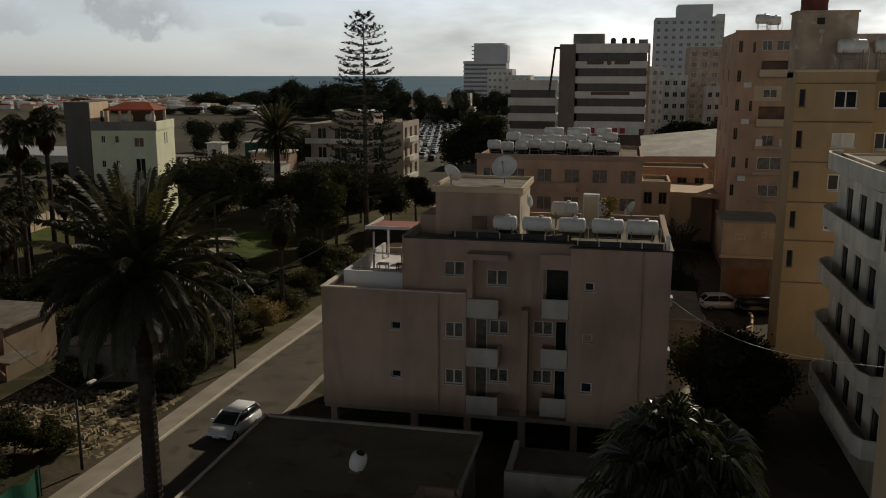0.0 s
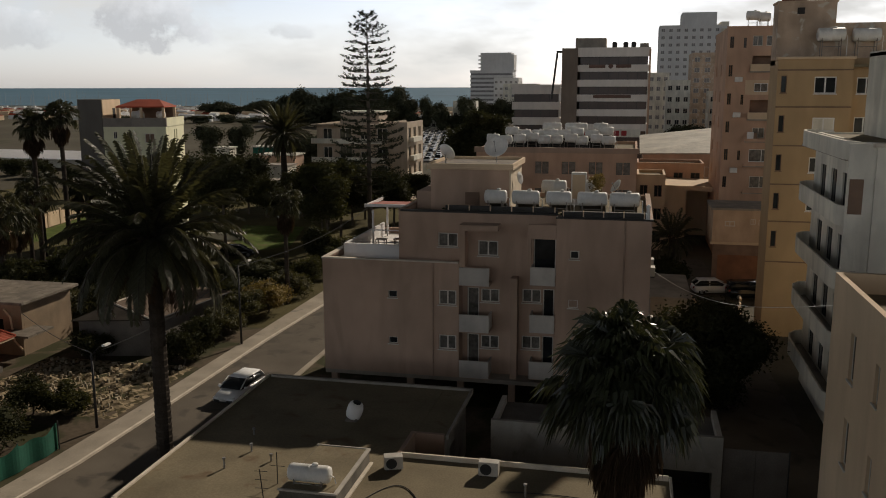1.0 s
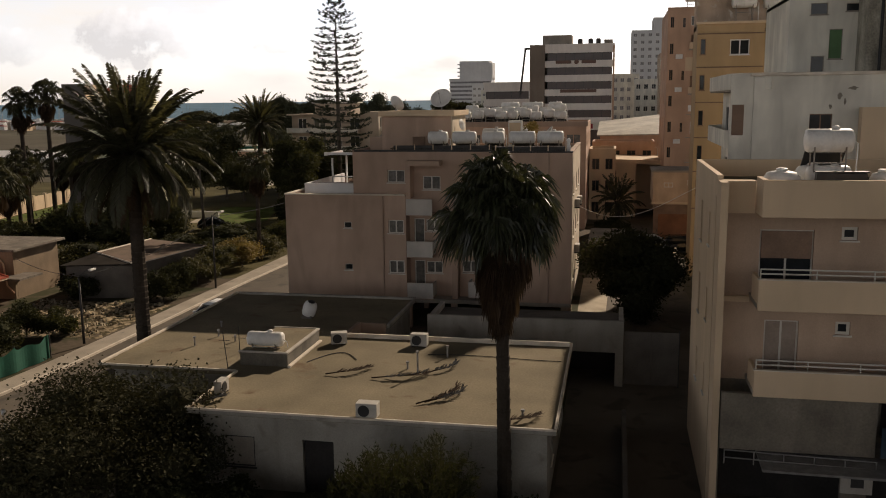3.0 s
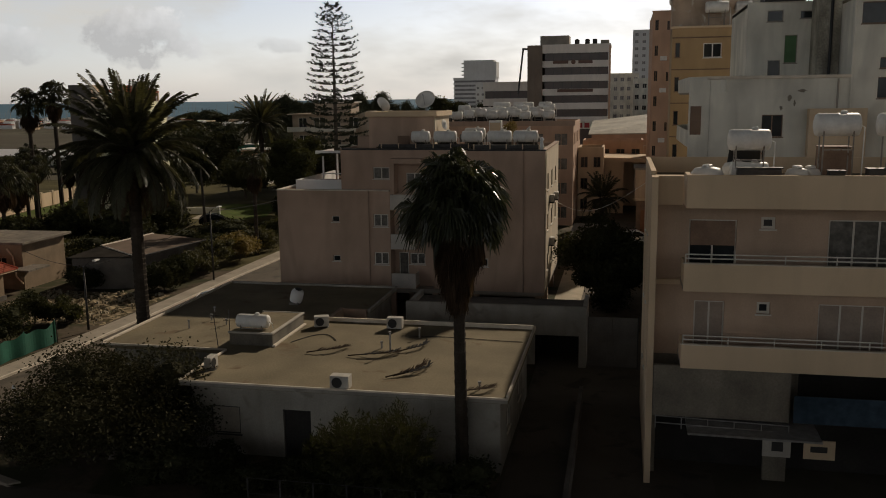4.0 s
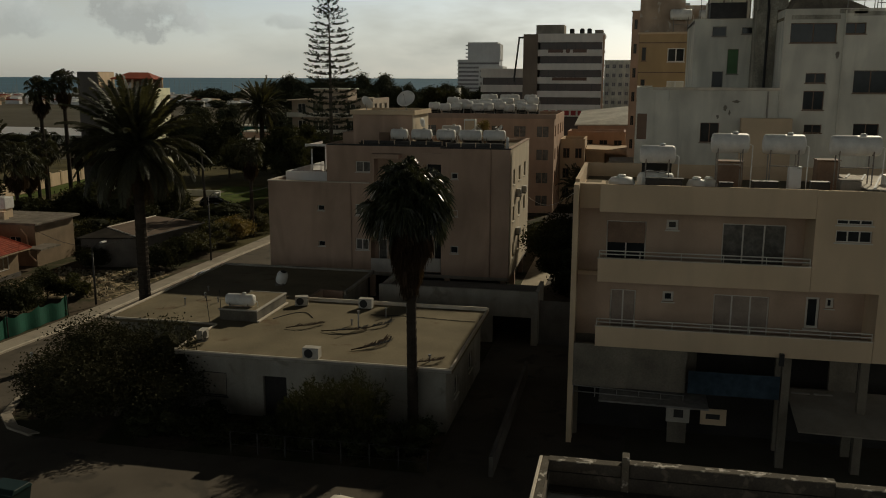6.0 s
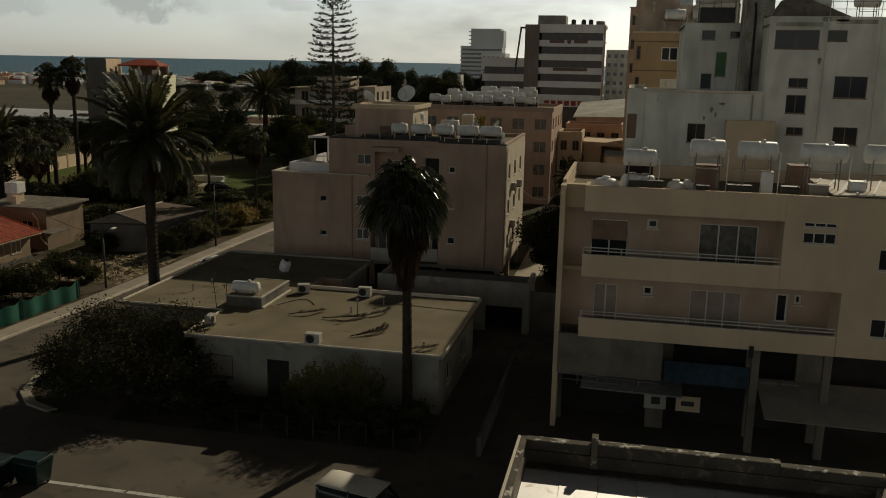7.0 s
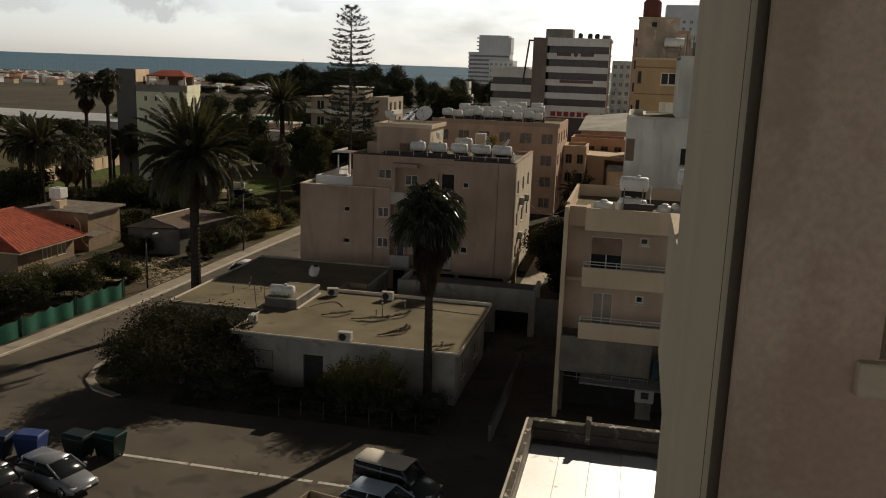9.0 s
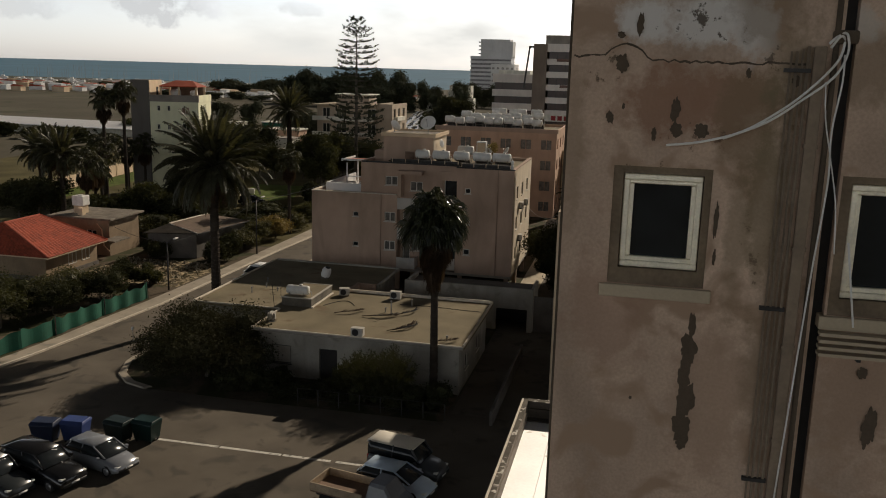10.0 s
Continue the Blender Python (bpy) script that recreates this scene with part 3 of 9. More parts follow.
# same near-black panel for the annexe doorway's unlit inside
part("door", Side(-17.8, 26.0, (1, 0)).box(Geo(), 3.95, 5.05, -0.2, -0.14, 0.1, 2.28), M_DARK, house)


def roof_slab(x0, y0, x1, y1, z, rims):
    part("roof", Geo().box(x0, y0, z - 0.22, x1, y1, z - 0.06), M_ROOF, house, "dusty brown roof screed with stains")
    for a, b, c, d, h in rims:
        part("roof_edge", Geo().box(a + 0.03, b + 0.03, z - 0.2, c - 0.03, d - 0.03, z - 0.05), M_BUNGALOW, house)
        part("roof_rim", Geo().box(a, b, z - 0.05, c, d, z + h + 0.02), M_ROOF_TRIM, house, "thin pale worn rim", bevel=0.02)


roof_slab(-11.3, 20.6, 3.6, 32.0, ZR, [
    (-11.3, 20.55, 3.6, 20.65, 0.02), (3.5, 20.66, 3.61, 32.0, 0.12), (-8.1, 31.9, 3.49, 32.02, 0.16), (-11.32, 20.66, -11.22, 25.48, 0.04)])
roof_slab(-18.4, 25.6, -11.32, 41.2, ZR - 0.03, [(-18.42, 25.58, -11.4, 25.68, 0.03), (-18.42, 25.69, -18.28, 41.2, 0.05)])
part("roof", Geo().box(-11.31, 32.04, ZR - 0.25, -8.1, 41.2, ZR - 0.09), M_ROOF, house)
part("roof", Geo().box(-8.09, 34.8, ZR - 0.25, -6.5, 41.2, ZR - 0.09), M_ROOF, house)
part("roof_edge", Geo().box(-18.2, 41.02, ZR - 0.2, -6.5, 41.22, ZR + 0.04), M_BUNGALOW, house)
part("roof_edge", Geo().box(-6.6, 34.6, ZR - 0.2, -6.48, 41.0, ZR + 0.04), M_BUNGALOW, house)
part("light_well_wall", Geo().box(-8.28, 34.6, 0.0, -6.7, 34.79, ZR + 0.02), M_PEACH_TRIM, house, "beige rendered wall of the light well")
part("light_well_wall", Geo().box(-8.28, 32.04, 0.0, -8.09, 34.59, ZR + 0.1), M_PEACH_TRIM, house)
# darker copy of the house render: the block's shade is in this colour
M_BLOCK_SHADE = surface("block_shade_grey", (0.15, 0.135, 0.11), 0.95, 0.3, 0.7, 16, 0.15, streak=0.4)
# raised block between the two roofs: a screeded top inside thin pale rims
part("raised_block", Geo().box(-11.6, 26.6, ZR - 0.06, -9.25, 31.0, ZR + 0.58), M_BLOCK_SHADE, house, "low rendered block, its shade put into the dark colour")
part("block_top", Geo().box(-11.55, 26.66, ZR + 0.58, -9.38, 30.95, ZR + 0.62), M_ROOF, house)
for a in ((-11.66, 26.54, -9.2, 26.65), (-9.37, 26.66, -9.2, 31.05), (-11.66, 30.96, -9.38, 31.05)):
    part("block_rim", Geo().box(a[0], a[1], ZR + 0.56, a[2], a[3], ZR + 0.65), M_GREYWALL, house, bevel=0.015)
part("block_foot", Geo().box(-9.24, 26.5, ZR - 0.06, -9.08, 31.0, ZR + 0.04), M_ROOF_TRIM, house, "pale mortar fillet along the block", bevel=0.02)

# ---- the peach apartment block in the middle ----
mb = thing("apartment_block", "peach stuccoed four-storey apartment block on columns, white balcony fronts", "building", (-7, 53, 0))
SOF, TOP, TERR, YF, YC, YB = 2.2, 12.25, 9.35, 46.9, 48.1, 59.5
FL = [2.2, 5.15, 8.1]
F = Side(-17.1, YF, (1, 0))
U = lambda x: x + 17.1
g = Geo()
wall(g, F, 0, U(-8.45), SOF, TERR, [(U(-12.88), U(-12.31), 7.05, 7.5), (U(-12.88), U(-12.31), 4.12, 4.55), (U(-9.7), U(-8.6), 6.75, 7.68), (U(-9.7), U(-8.6), 3.95, 4.87)])
part("wall", g, M_PEACH, mb, "peach stucco, faintly streaked")
g = Geo()
wall(g, F, U(-2.65), U(2.75), SOF, TOP, [(U(-1.86), U(-1.3), 9.88, 10.4), (U(-1.88), U(-1.32), 6.95, 7.45), (U(-1.9), U(-1.25), 3.98, 4.6)])
part("wall", g, M_PEACH, mb)
C = Side(-12.3, YC, (1, 0))
V = lambda x: x + 12.3
g = Geo()
ch = [(V(-10.0), V(-8.75), 10.12, 11.0), (V(-7.5), V(-6.25), 9.65, 10.6)]
for k in (0, 1):
    z = 3.05 + 2.95 * k
    ch += [(V(-8.15), V(-7.4), z - 0.45, z + 1.65), (V(-7.3), V(-6.15), z + 0.75, z + 1.6), (V(-4.75), V(-3.6), z + 0.85, z + 1.7), (V(-3.5), V(-2.8), z - 0.45, z + 1.75)]
ch += [(V(-4.1), V(-2.75), 8.55, 11.2)]
wall(g, C, 0, V(-2.4), SOF, TOP, [h for h in ch])
part("wall", g, M_PEACH, mb)
# the wing's inner corner, side and back walls
part("wall", Geo().box(-12.55, YC + 0.25, TERR - 0.4, -12.3, YB, TOP), M_PEACH, mb)
part("wall", Geo().box(-8.7, YF + 0.25, SOF, -8.45, YC, TERR), M_PEACH, mb)
part("wall", Geo().box(-2.65, YF + 0.25, SOF, -2.4, YC, TOP), M_PEACH, mb)
R = Side(2.75, YF, (0, 1))
g = Geo()
rh = []
for z in (3.4, 6.35, 9.3):
    rh += [(2.0, 3.1, z, z + 1.2), (5.4, 6.6, z, z + 1.2), (9.0, 10.2, z, z + 1.2)]
wall(g, R, 0.26, YB - YF, SOF, TOP, rh)
# cream lightened for the sunny side: part of the sunlight is in the colour
M_SIDE = surface("sun_paled_cream_stucco", (0.62, 0.52, 0.39), 0.9, 0.1, 0.3, 30, 0.1, streak=0.18)
part("wall", g, M_SIDE, mb, "cream side wall, lightened in colour for the full sun")
for h in rh:
    window(mb, R, *h, leaves=2)
raised("wall", Side(2.5, YB, (-1, 0)), 0, 19.3, SOF, TERR, [], M_PEACH, mb)
raised("wall", Side(2.5, YB, (-1, 0)), 0, 14.9, TERR, TOP, [], M_PEACH, mb)
raised("wall", Side(-17.1, YB - 0.26, (0, -1)), 0, YB - YF - 0.52, SOF, TERR, [(2, 3.2, 3.2, 4.4), (2, 3.2, 6.2, 7.4), (7, 8.2, 3.2, 4.4), (7, 8.2, 6.2, 7.4)], M_PEACH, mb)
# floors and roofs
part("floor_slab", Geo().box(-17.1 + 0.02, YF + 0.02, SOF - 0.25, 2.73, YB - 0.02, SOF - 0.002), M_CONCRETE, mb)
part("roof", Geo().box(-16.85, YF + 0.25, TERR - 0.55, -12.56, YB - 0.26, TERR - 0.4), M_WHITE_FLOOR, mb, "white-coated terrace floor")
part("roof", Geo().box(-12.54, YF + 0.26, TERR - 0.52, -8.5, YC - 0.01, TERR - 0.38), M_WHITE_FLOOR, mb)
part("roof", Geo().box(-12.3, YC + 0.26, TOP - 0.45, 2.49, YB - 0.26, TOP - 0.3), M_ROOF, mb)
part("roof", Geo().box(-2.39, YF + 0.26, TOP - 0.46, 2.49, YC + 0.24, TOP - 0.31), M_ROOF, mb)
# pilotis
for x, y in ((-16.6, 47.4), (-11.6, 47.3), (-8.4, 47.3), (-5.2, 47.2), (-2.2, 47.3), (2.3, 47.3), (-16.6, 53), (-8.4, 53), (2.3, 53), (-16.6, 58.8), (-8.4, 58.8), (2.3, 58.8)):
    part("column", Geo().box(x - 0.2, y - 0.2, 0, x + 0.2, y + 0.2, SOF - 0.25), M_PEACH_TRIM, mb)
part("back_wall", Geo().box(-16, 54.5, 0.0, 2.0, 54.75, SOF - 0.25), M_CONCRETE, mb)
part("pier", Geo().box(-5.35, YF + 0.35, SOF, -4.95, YC - 0.01, 8.5), M_PEACH_TRIM, mb)
# balconies
M_BALCONY = surface("dulled_white_paint", (0.52, 0.475, 0.42), 0.85, 0.14, 0.8, 25, 0.08, streak=0.25)
for x0, x1, zs in ((-8.42, -6.6, (2.2, 5.1, 8.0)), (-4.15, -2.67, (2.4, 5.3, 8.2))):
    for z in zs:
        bal = part("balcony", Geo().box(x0, YF - 0.02, z - 0.02, x1, YC - 0.02, z + 0.14), M_PEACH_TRIM, mb)
        gg = Geo().box(x0, YF - 0.05, z + 0.02, x1, YF + 0.05, z + 1.12)
        if x0 > -8 or z < 8:
            gg.box(x0 if x0 > -8 else x1 - 0.08, YF + 0.05, z + 0.14, x0 + 0.08 if x0 > -8 else x1, YC - 0.02, z + 1.1)
        part("balcony_front", gg, M_BALCONY, bal, "dulled white balcony front", bevel=0.015)
part("recess_pier", Geo().box(-8.42, YF + 0.02, 9.15, -8.1, YC - 0.01, 11.7), M_PEACH, mb)
part("recess_head", Geo().box(-8.09, YF + 0.02, 11.35, -6.1, YC - 0.01, 11.7), M_PEACH, mb)
part("arch", Geo().box(-4.1, YF + 0.02, 11.0, -2.66, YF + 0.22, 11.85).box(-4.3, YF + 0.02, 9.3, -4.1, YF + 0.22, 11.85), M_PEACH, mb)
# windows
window(mb, F, U(-12.88), U(-12.31), 7.05, 7.5, 1)
window(mb, F, U(-12.88), U(-12.31), 4.12, 4.55, 1)
window(mb, F, U(-9.7), U(-8.6), 6.75, 7.68, frame=0.08, gm=M_CURTAINED)
window(mb, F, U(-9.7), U(-8.6), 3.95, 4.87, frame=0.08, gm=M_CURTAINED)
window(mb, F, U(-1.86), U(-1.3), 9.88, 10.4, 1, frame=0.08)
window(mb, F, U(-1.88), U(-1.32), 6.95, 7.45, 1, gm=M_PEACH_TRIM)
window(mb, F, U(-1.9), U(-1.25), 3.98, 4.6, 1, frame=0.08)
for h in ch:
    door_like = h[3] - h[2] > 1.5
    window(mb, C, *h, leaves=1 if door_like else 2, frame=0.075, gm=None if door_like and h[3] > 11 else M_CURTAINED if h[0] < 8 else M_GLASS, sill=not door_like, name="balcony_door" if door_like else "window")
# parapets
for a in ((-17.15, YF - 0.04, TERR, -8.5, YF + 0.26, TERR + 0.09), (-17.15, YF + 0.27, TERR, -16.83, YB, TERR + 0.09), (-12.36, YC - 0.05, TOP, -2.7, YC + 0.28, TOP + 0.12),
          (-2.72, YF - 0.06, TOP, 2.8, YF + 0.28, TOP + 0.1), (2.47, YF + 0.29, TOP, 2.8, YB, TOP + 0.1), (-12.6, YC + 0.29, TOP, -12.28, YB, TOP + 0.1)):
    part("parapet", Geo().box(*a), M_ROOF_TRIM if a[2] < 10 else M_DARKSTEEL if a[1] < 48.5 and a[3] - a[0] > 3 else M_PEACH_TRIM, mb, bevel=0.02)
part("planter", Geo().box(-2.4, YF + 0.32, TOP - 0.3, 2.4, YF + 0.6, TOP + 0.4), M_DARKSTEEL, mb, "dark planter strip along the roof edge")
part("planter", Geo().box(-9.6, YC + 0.32, TOP - 0.3, -2.75, YC + 0.55, TOP + 0.4), M_DARKSTEEL, mb)
for x, y in [(-2.3 + 1.15 * k, YF + 0.295) for k in range(5)] + [(-9.4 + 1.3 * k, YC + 0.295) for k in range(6)]:
    part("rail_post", Geo().box(x - 0.035, y - 0.02, TOP + 0.05, x + 0.035, y + 0.02, TOP + 0.48), M_CREAM, mb, "short pale post on the roof edge")
part("corner_post", Geo().lathe((2.5, YF + 0.12, TOP + 0.1), [(0.12, 0), (0.13, 0.3), (0.09, 0.5), (0.14, 0.72), (0.05, 0.85)], 10), M_WHITE, mb, "small white urn on the roof corner", smooth=True)
part("terrace_wall", Geo().box(-16.4, 49.0, TERR - 0.4, -12.56, 49.15, TERR + 0.6).box(-16.4, 49.151, TERR - 0.4, -16.25, 58, TERR + 0.6), M_WHITE, mb, "low white terrace wall")
part("drain_pipe", Geo().tube((1.25, YF - 0.06, SOF), (1.25, YF - 0.06, TOP), 0.05), M_PEACH_TRIM, mb)
part("drain_pipe", Geo().tube((-10.05, YF - 0.06, SOF), (-10.05, YF - 0.06, TERR), 0.05), M_PEACH_TRIM, mb)
# stair house on the roof
g = Geo()
g.box(-11.2, 51.4, TOP - 0.3, -6.1, 57.0, 14.6)
part("stair_house", g, M_PEACH, mb, "peach rendered stair house")
# thin pale slab that paints the sun on the stair house's side
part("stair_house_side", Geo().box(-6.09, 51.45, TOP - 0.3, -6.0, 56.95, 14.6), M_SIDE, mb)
part("stair_house_roof", Geo().box(-11.4, 51.1, 14.6, -5.8, 57.3, 14.75), M_CREAM, mb, bevel=0.02)
for a in ((-11.4, 51.1, -5.8, 51.22), (-5.95, 51.23, -5.8, 57.3), (-11.4, 51.23, -11.25, 57.3), (-11.24, 57.15, -5.96, 57.3)):
    part("stair_house_rim", Geo().box(a[0], a[1], 14.75, a[2], a[3], 14.98), M_CREAM, mb, bevel=0.015)
part("stair_house_deck", Geo().box(-11.24, 51.23, 14.751, -5.96, 57.14, 14.79), M_STAINED, mb, "dark stained roof deck")
part("stair_house_annexe", Geo().box(-12.2, 51.6, TOP - 0.3, -11.21, 56.0, 13.1), M_PEACH_TRIM, mb, bevel=0.02)
part("roof_vent", Geo().box(-8.9, 51.25, 12.35, -8.0, 51.39, 13.15).box(-8.8, 51.2, 12.5, -8.1, 51.24, 12.6).box(-8.8, 51.2, 12.75, -8.1, 51.24, 12.85), M_SHUTTER, mb, "red-brown slatted vent")
part("wall_dish", Geo().lathe((-5.75, 53.2, 13.9), [(0.06, 0.0), (0.26, 0.07), (0.42, 0.14), (0.4, 0.16), (0.04, 0.03)], 20, (1, -0.3, 0.25)), M_TANK, mb, "pale dish on the stair house wall", smooth=True)

# ---- the apartment block with long balconies ----
rb = thing("balcony_block", "beige four-storey block with long balconies over shaded shops", "building", (16, 26, 0))
XL, XB, XE, YW, YP, RT = 9.15, 10.4, 19.6, 22.6, 20.5, 12.15
A = Side(XL, YW, (1, 0))
a_ = lambda x: x - XL
holes = [(a_(10.7), a_(12.55), 8.75, 10.95), (a_(13.46), a_(14.0), 10.6, 11.08), (a_(16.0), a_(18.8), 8.75, 11.0),
         (a_(11.0), a_(12.2), 5.55, 7.6), (a_(13.45), a_(13.96), 7.12, 7.62), (a_(15.8), a_(18.3), 5.55, 7.6), (a_(19.9), a_(20.5), 6.2, 7.7), (a_(20.75), a_(21.1), 7.2, 7.7)]
# recess wall: the balconies' shade is put into this browner tint
M_RBWALL = surface("recess_shade_stucco", (0.48, 0.345, 0.25), 0.9, 0.14, 0.4, 26, 0.1, streak=0.2)
raised("wall", A, 0.02, a_(22.4), 5.3, RT, holes, M_RBWALL, rb, "beige stucco wall, browned in colour for the balcony shade")
g = Geo()
wall(g, A, 0.02, a_(22.4), 0, 5.3, [(a_(9.6), a_(14.0), 0.0, 2.9), (a_(14.9), a_(18.9), 0.0, 2.9), (a_(15.2), a_(18.8), 3.3, 5.0), (a_(19.4), a_(22), 0, 2.6), (a_(19.4), a_(21.2), 3.2, 5.0)])
# shop walls and columns darkened in colour for the shade under the balconies
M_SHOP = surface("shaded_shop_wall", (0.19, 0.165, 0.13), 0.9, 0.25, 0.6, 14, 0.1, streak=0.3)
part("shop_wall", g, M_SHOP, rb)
L = Side(XL, 31.2, (0, -1))
g = Geo()
lh = [(3.0, 3.7, 3.6, 5.0), (3.0, 3.7, 6.6, 8.3), (3.0, 3.7, 9.7, 11.4), (6.2, 6.7, 4.0, 5.2), (6.2, 6.7, 7.0, 8.3), (6.2, 6.7, 10.0, 11.3)]
wall(g, L, 0, 31.2 - YW - 0.26, 0, RT, lh)
part("wall", g, M_CREAM, rb)
for h in lh:
    window(rb, L, *h, leaves=1)
for i, h in enumerate(holes):
    big = h[1] - h[0] > 1
    window(rb, A, *h, leaves=3 if h[1] - h[0] > 2 else 2 if big else 1, sill=not big, frame=0.06 if big else 0.11, gm=M_CURTAIN if i in (3, 5) else M_CURTAINED if i == 2 else None, name="balcony_door" if big else "window")
part("back_wall", Geo().box(XL + 0.26, 30.95, 0, 31, 31.2, RT), M_CREAM, rb)
part("roof", Geo().box(XL + 0.26, YW + 0.01, RT - 0.2, 31, 30.94, RT), M_ROOF, rb)
# end pier and right-hand flush wall
part("end_wall", Geo().box(XL, YW - 1.2, 0, XL + 0.25, YW - 0.01, RT + 0.6), M_CREAM, rb)
part("floor_band", Geo().box(XL + 0.255, YW - 0.25, 8.3, XB - 0.005, YW - 0.01, 8.5), M_CREAM, rb)
part("fascia", Geo().box(XL + 0.255, YW - 0.6, 11.6, XB - 0.005, YW - 0.01, RT + 0.6), M_CREAM, rb)
Q = Side(XE, YP, (1, 0))
qh = [(0.85, 2.3, 11.45, 11.68), (0.85, 2.3, 10.68, 11.2), (4.2, 6.2, 9.6, 10.6), (4.2, 6.2, 6.4, 7.3)]
g = Geo()
wall(g, Q, 0, 11.4, 8.45, RT + 0.75, [h for h in qh if h[2] > 8])
raised("wall", Q, 2.8, 11.4, 5.35, 8.45, [qh[3]], M_CREAM, rb)
part("return_wall", Geo().box(XE, YP + 0.26, 8.45, XE + 0.25, YW - 0.01, 12.0), M_CREAM, rb)
part("return_wall", Geo().box(XE + 2.8, YP + 0.26, 5.35, XE + 3.05, YW - 0.01, 8.4), M_CREAM, rb)
part("wall", g, M_CREAM, rb, "plain beige wall flush with the balconies")
for h in qh:
    window(rb, Q, *h, leaves=3 if h[1] - h[0] > 1.3 else 1, deep=0.08)
# balconies
for z0, z1, rail, x1 in ((8.45, 9.5, 9.87, XE - 0.01), (5.37, 6.28, 6.65, XE + 2.78)):
    bal = part("balcony", Geo().box(XB, YP + 0.12, z0, x1, YW - 0.01, z0 + 0.16), M_CONCRETE, rb)
    part("balcony_front", Geo().box(XB, YP, z0 - 0.04, x1, YP + 0.12, z1).box(XB, YP + 0.121, z0 + 0.161, XB + 0.12, YW - 0.6, z1), M_CREAM, bal, bevel=0.02)
    part("balcony_front_cap", Geo().box(XB - 0.03, YP - 0.03, z1, x1, YP + 0.15, z1 + 0.04), M_ROOF_TRIM, bal)
    gr = Geo()
    for zz in (rail, rail - 0.16):
        gr.tube((XB + 0.05, YP + 0.06, zz), (x1 - 0.05, YP + 0.06, zz), 0.028, n=8)
    part("rail", gr, M_FRAME, bal)
    k = int((x1 - XB) / 1.55)
    for i in range(k + 1):
        x = XB + 0.06 + (x1 - XB - 0.12) * i / k
        part("rail_post", Geo().tube((x, YP + 0.06, z1 + 0.03), (x, YP + 0.06, rail), 0.022, n=6), M_FRAME, bal)
part("parapet", Geo().box(XB, YP, 11.65, XE - 0.01, YP + 0.18, 12.92).box(XB, YP + 0.19, 11.65, XB + 0.18, YW - 0.62, 12.92), M_CREAM, rb, bevel=0.02)
part("roof", Geo().box(XB + 0.19, YP + 0.19, 11.7, 30.9, YW - 0.005, 12.1), M_ROOF, rb)
part("parapet", Geo().box(XL, YW, RT, XL + 0.2, 31.2, RT + 0.75), M_CREAM, rb)
part("parapet", Geo().box(XL + 0.2, 31.0, RT, 31, 31.2, RT + 0.75), M_CREAM, rb)
for x in (18.95, 22.2):
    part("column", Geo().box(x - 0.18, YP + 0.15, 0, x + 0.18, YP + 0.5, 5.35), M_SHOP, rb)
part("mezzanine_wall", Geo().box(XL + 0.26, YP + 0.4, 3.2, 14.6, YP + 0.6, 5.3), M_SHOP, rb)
part("awning", Geo().hexa([(10.7, 19.6, 2.95), (15.6, 19.6, 2.9), (15.6, 22.5, 3.05), (10.7, 22.5, 3.1), (10.7, 19.6, 3.03), (15.6, 19.6, 2.98), (15.6, 22.5, 3.13), (10.7, 22.5, 3.18)]), M_STEEL, rb, "thin grey awning")
part("awning", Geo().hexa([(19.3, 18.9, 2.5), (26, 18.9, 2.4), (26, 22.5, 3.2), (19.3, 22.5, 3.2), (19.3, 18.9, 2.56), (26, 18.9, 2.46), (26, 22.5, 3.26), (19.3, 22.5, 3.26)]), M_CONCRETE, rb, "sloping grey awning")
# near-black sheet that paints the deep shade inside the shops
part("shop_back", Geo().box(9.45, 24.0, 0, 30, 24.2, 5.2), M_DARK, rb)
part("roller_shutter", A.box(Geo(), a_(10.76), a_(12.49), -0.07, -0.03, 9.9, 10.9), M_SHUTTER, rb, "half-lowered brown roller shutter")
part("curtain", A.box(Geo(), a_(16.06), a_(18.74), -0.22, -0.2, 8.82, 10.95), M_CURTAIN, rb, "drawn brown curtain behind the glass")

M_GRIME = surface("run_off_grime", (0.40, 0.37, 0.30), 0.95, 0.45, 0.45, 9, 0.1, streak=0.85)
M_DAMP = surface("damp_render", (0.20, 0.175, 0.14), 0.95, 0.3, 1.5, 14, 0.1)
# ---- white block with rounded balconies, and the ochre tower behind it ----
wb = thing("white_block", "grey-white weathered apartment block with rounded balconies", "building", (20, 50, 0))
SW = Side(13.2, 42.9, (1, 0))
g = Geo()
wh = [(3.07, 4.3, 13.35, 14.69), (9.55, 10.8, 17.35, 18.0), (9.5, 10.8, 15.6, 16.85), (9.7, 10.8, 14.1, 14.65), (12.5, 14.6, 16.72, 18.18), (12.75, 14.33, 13.53, 14.75)]
raised("wall", SW, 0, 7.99, 0, 16.85, [h for h in wh if h[1] < 8], M_WHITEWALL, wb, "grey-white stucco with dark run-off stains")
wall(g, SW, 8.0, 20, 0, 22.1, [h for h in wh if h[0] > 8] + [(8.4, 11.25, 19.95, 21.2), (11.75, 13.0, 20.5, 21.2)])
part("wall", g, M_WHITEWALL, wb, "grey-white stucco with dark run-off stains")
for h in wh + [(8.4, 11.25, 19.95, 21.2), (11.75, 13.0, 20.5, 21.2)]:
    window(wb, SW, *h, leaves=2, deep=0.14, fm=M_SHUTTER, gm=M_GLASS)
g = Geo()
WS = Side(13.2, 57.6, (0, -1))
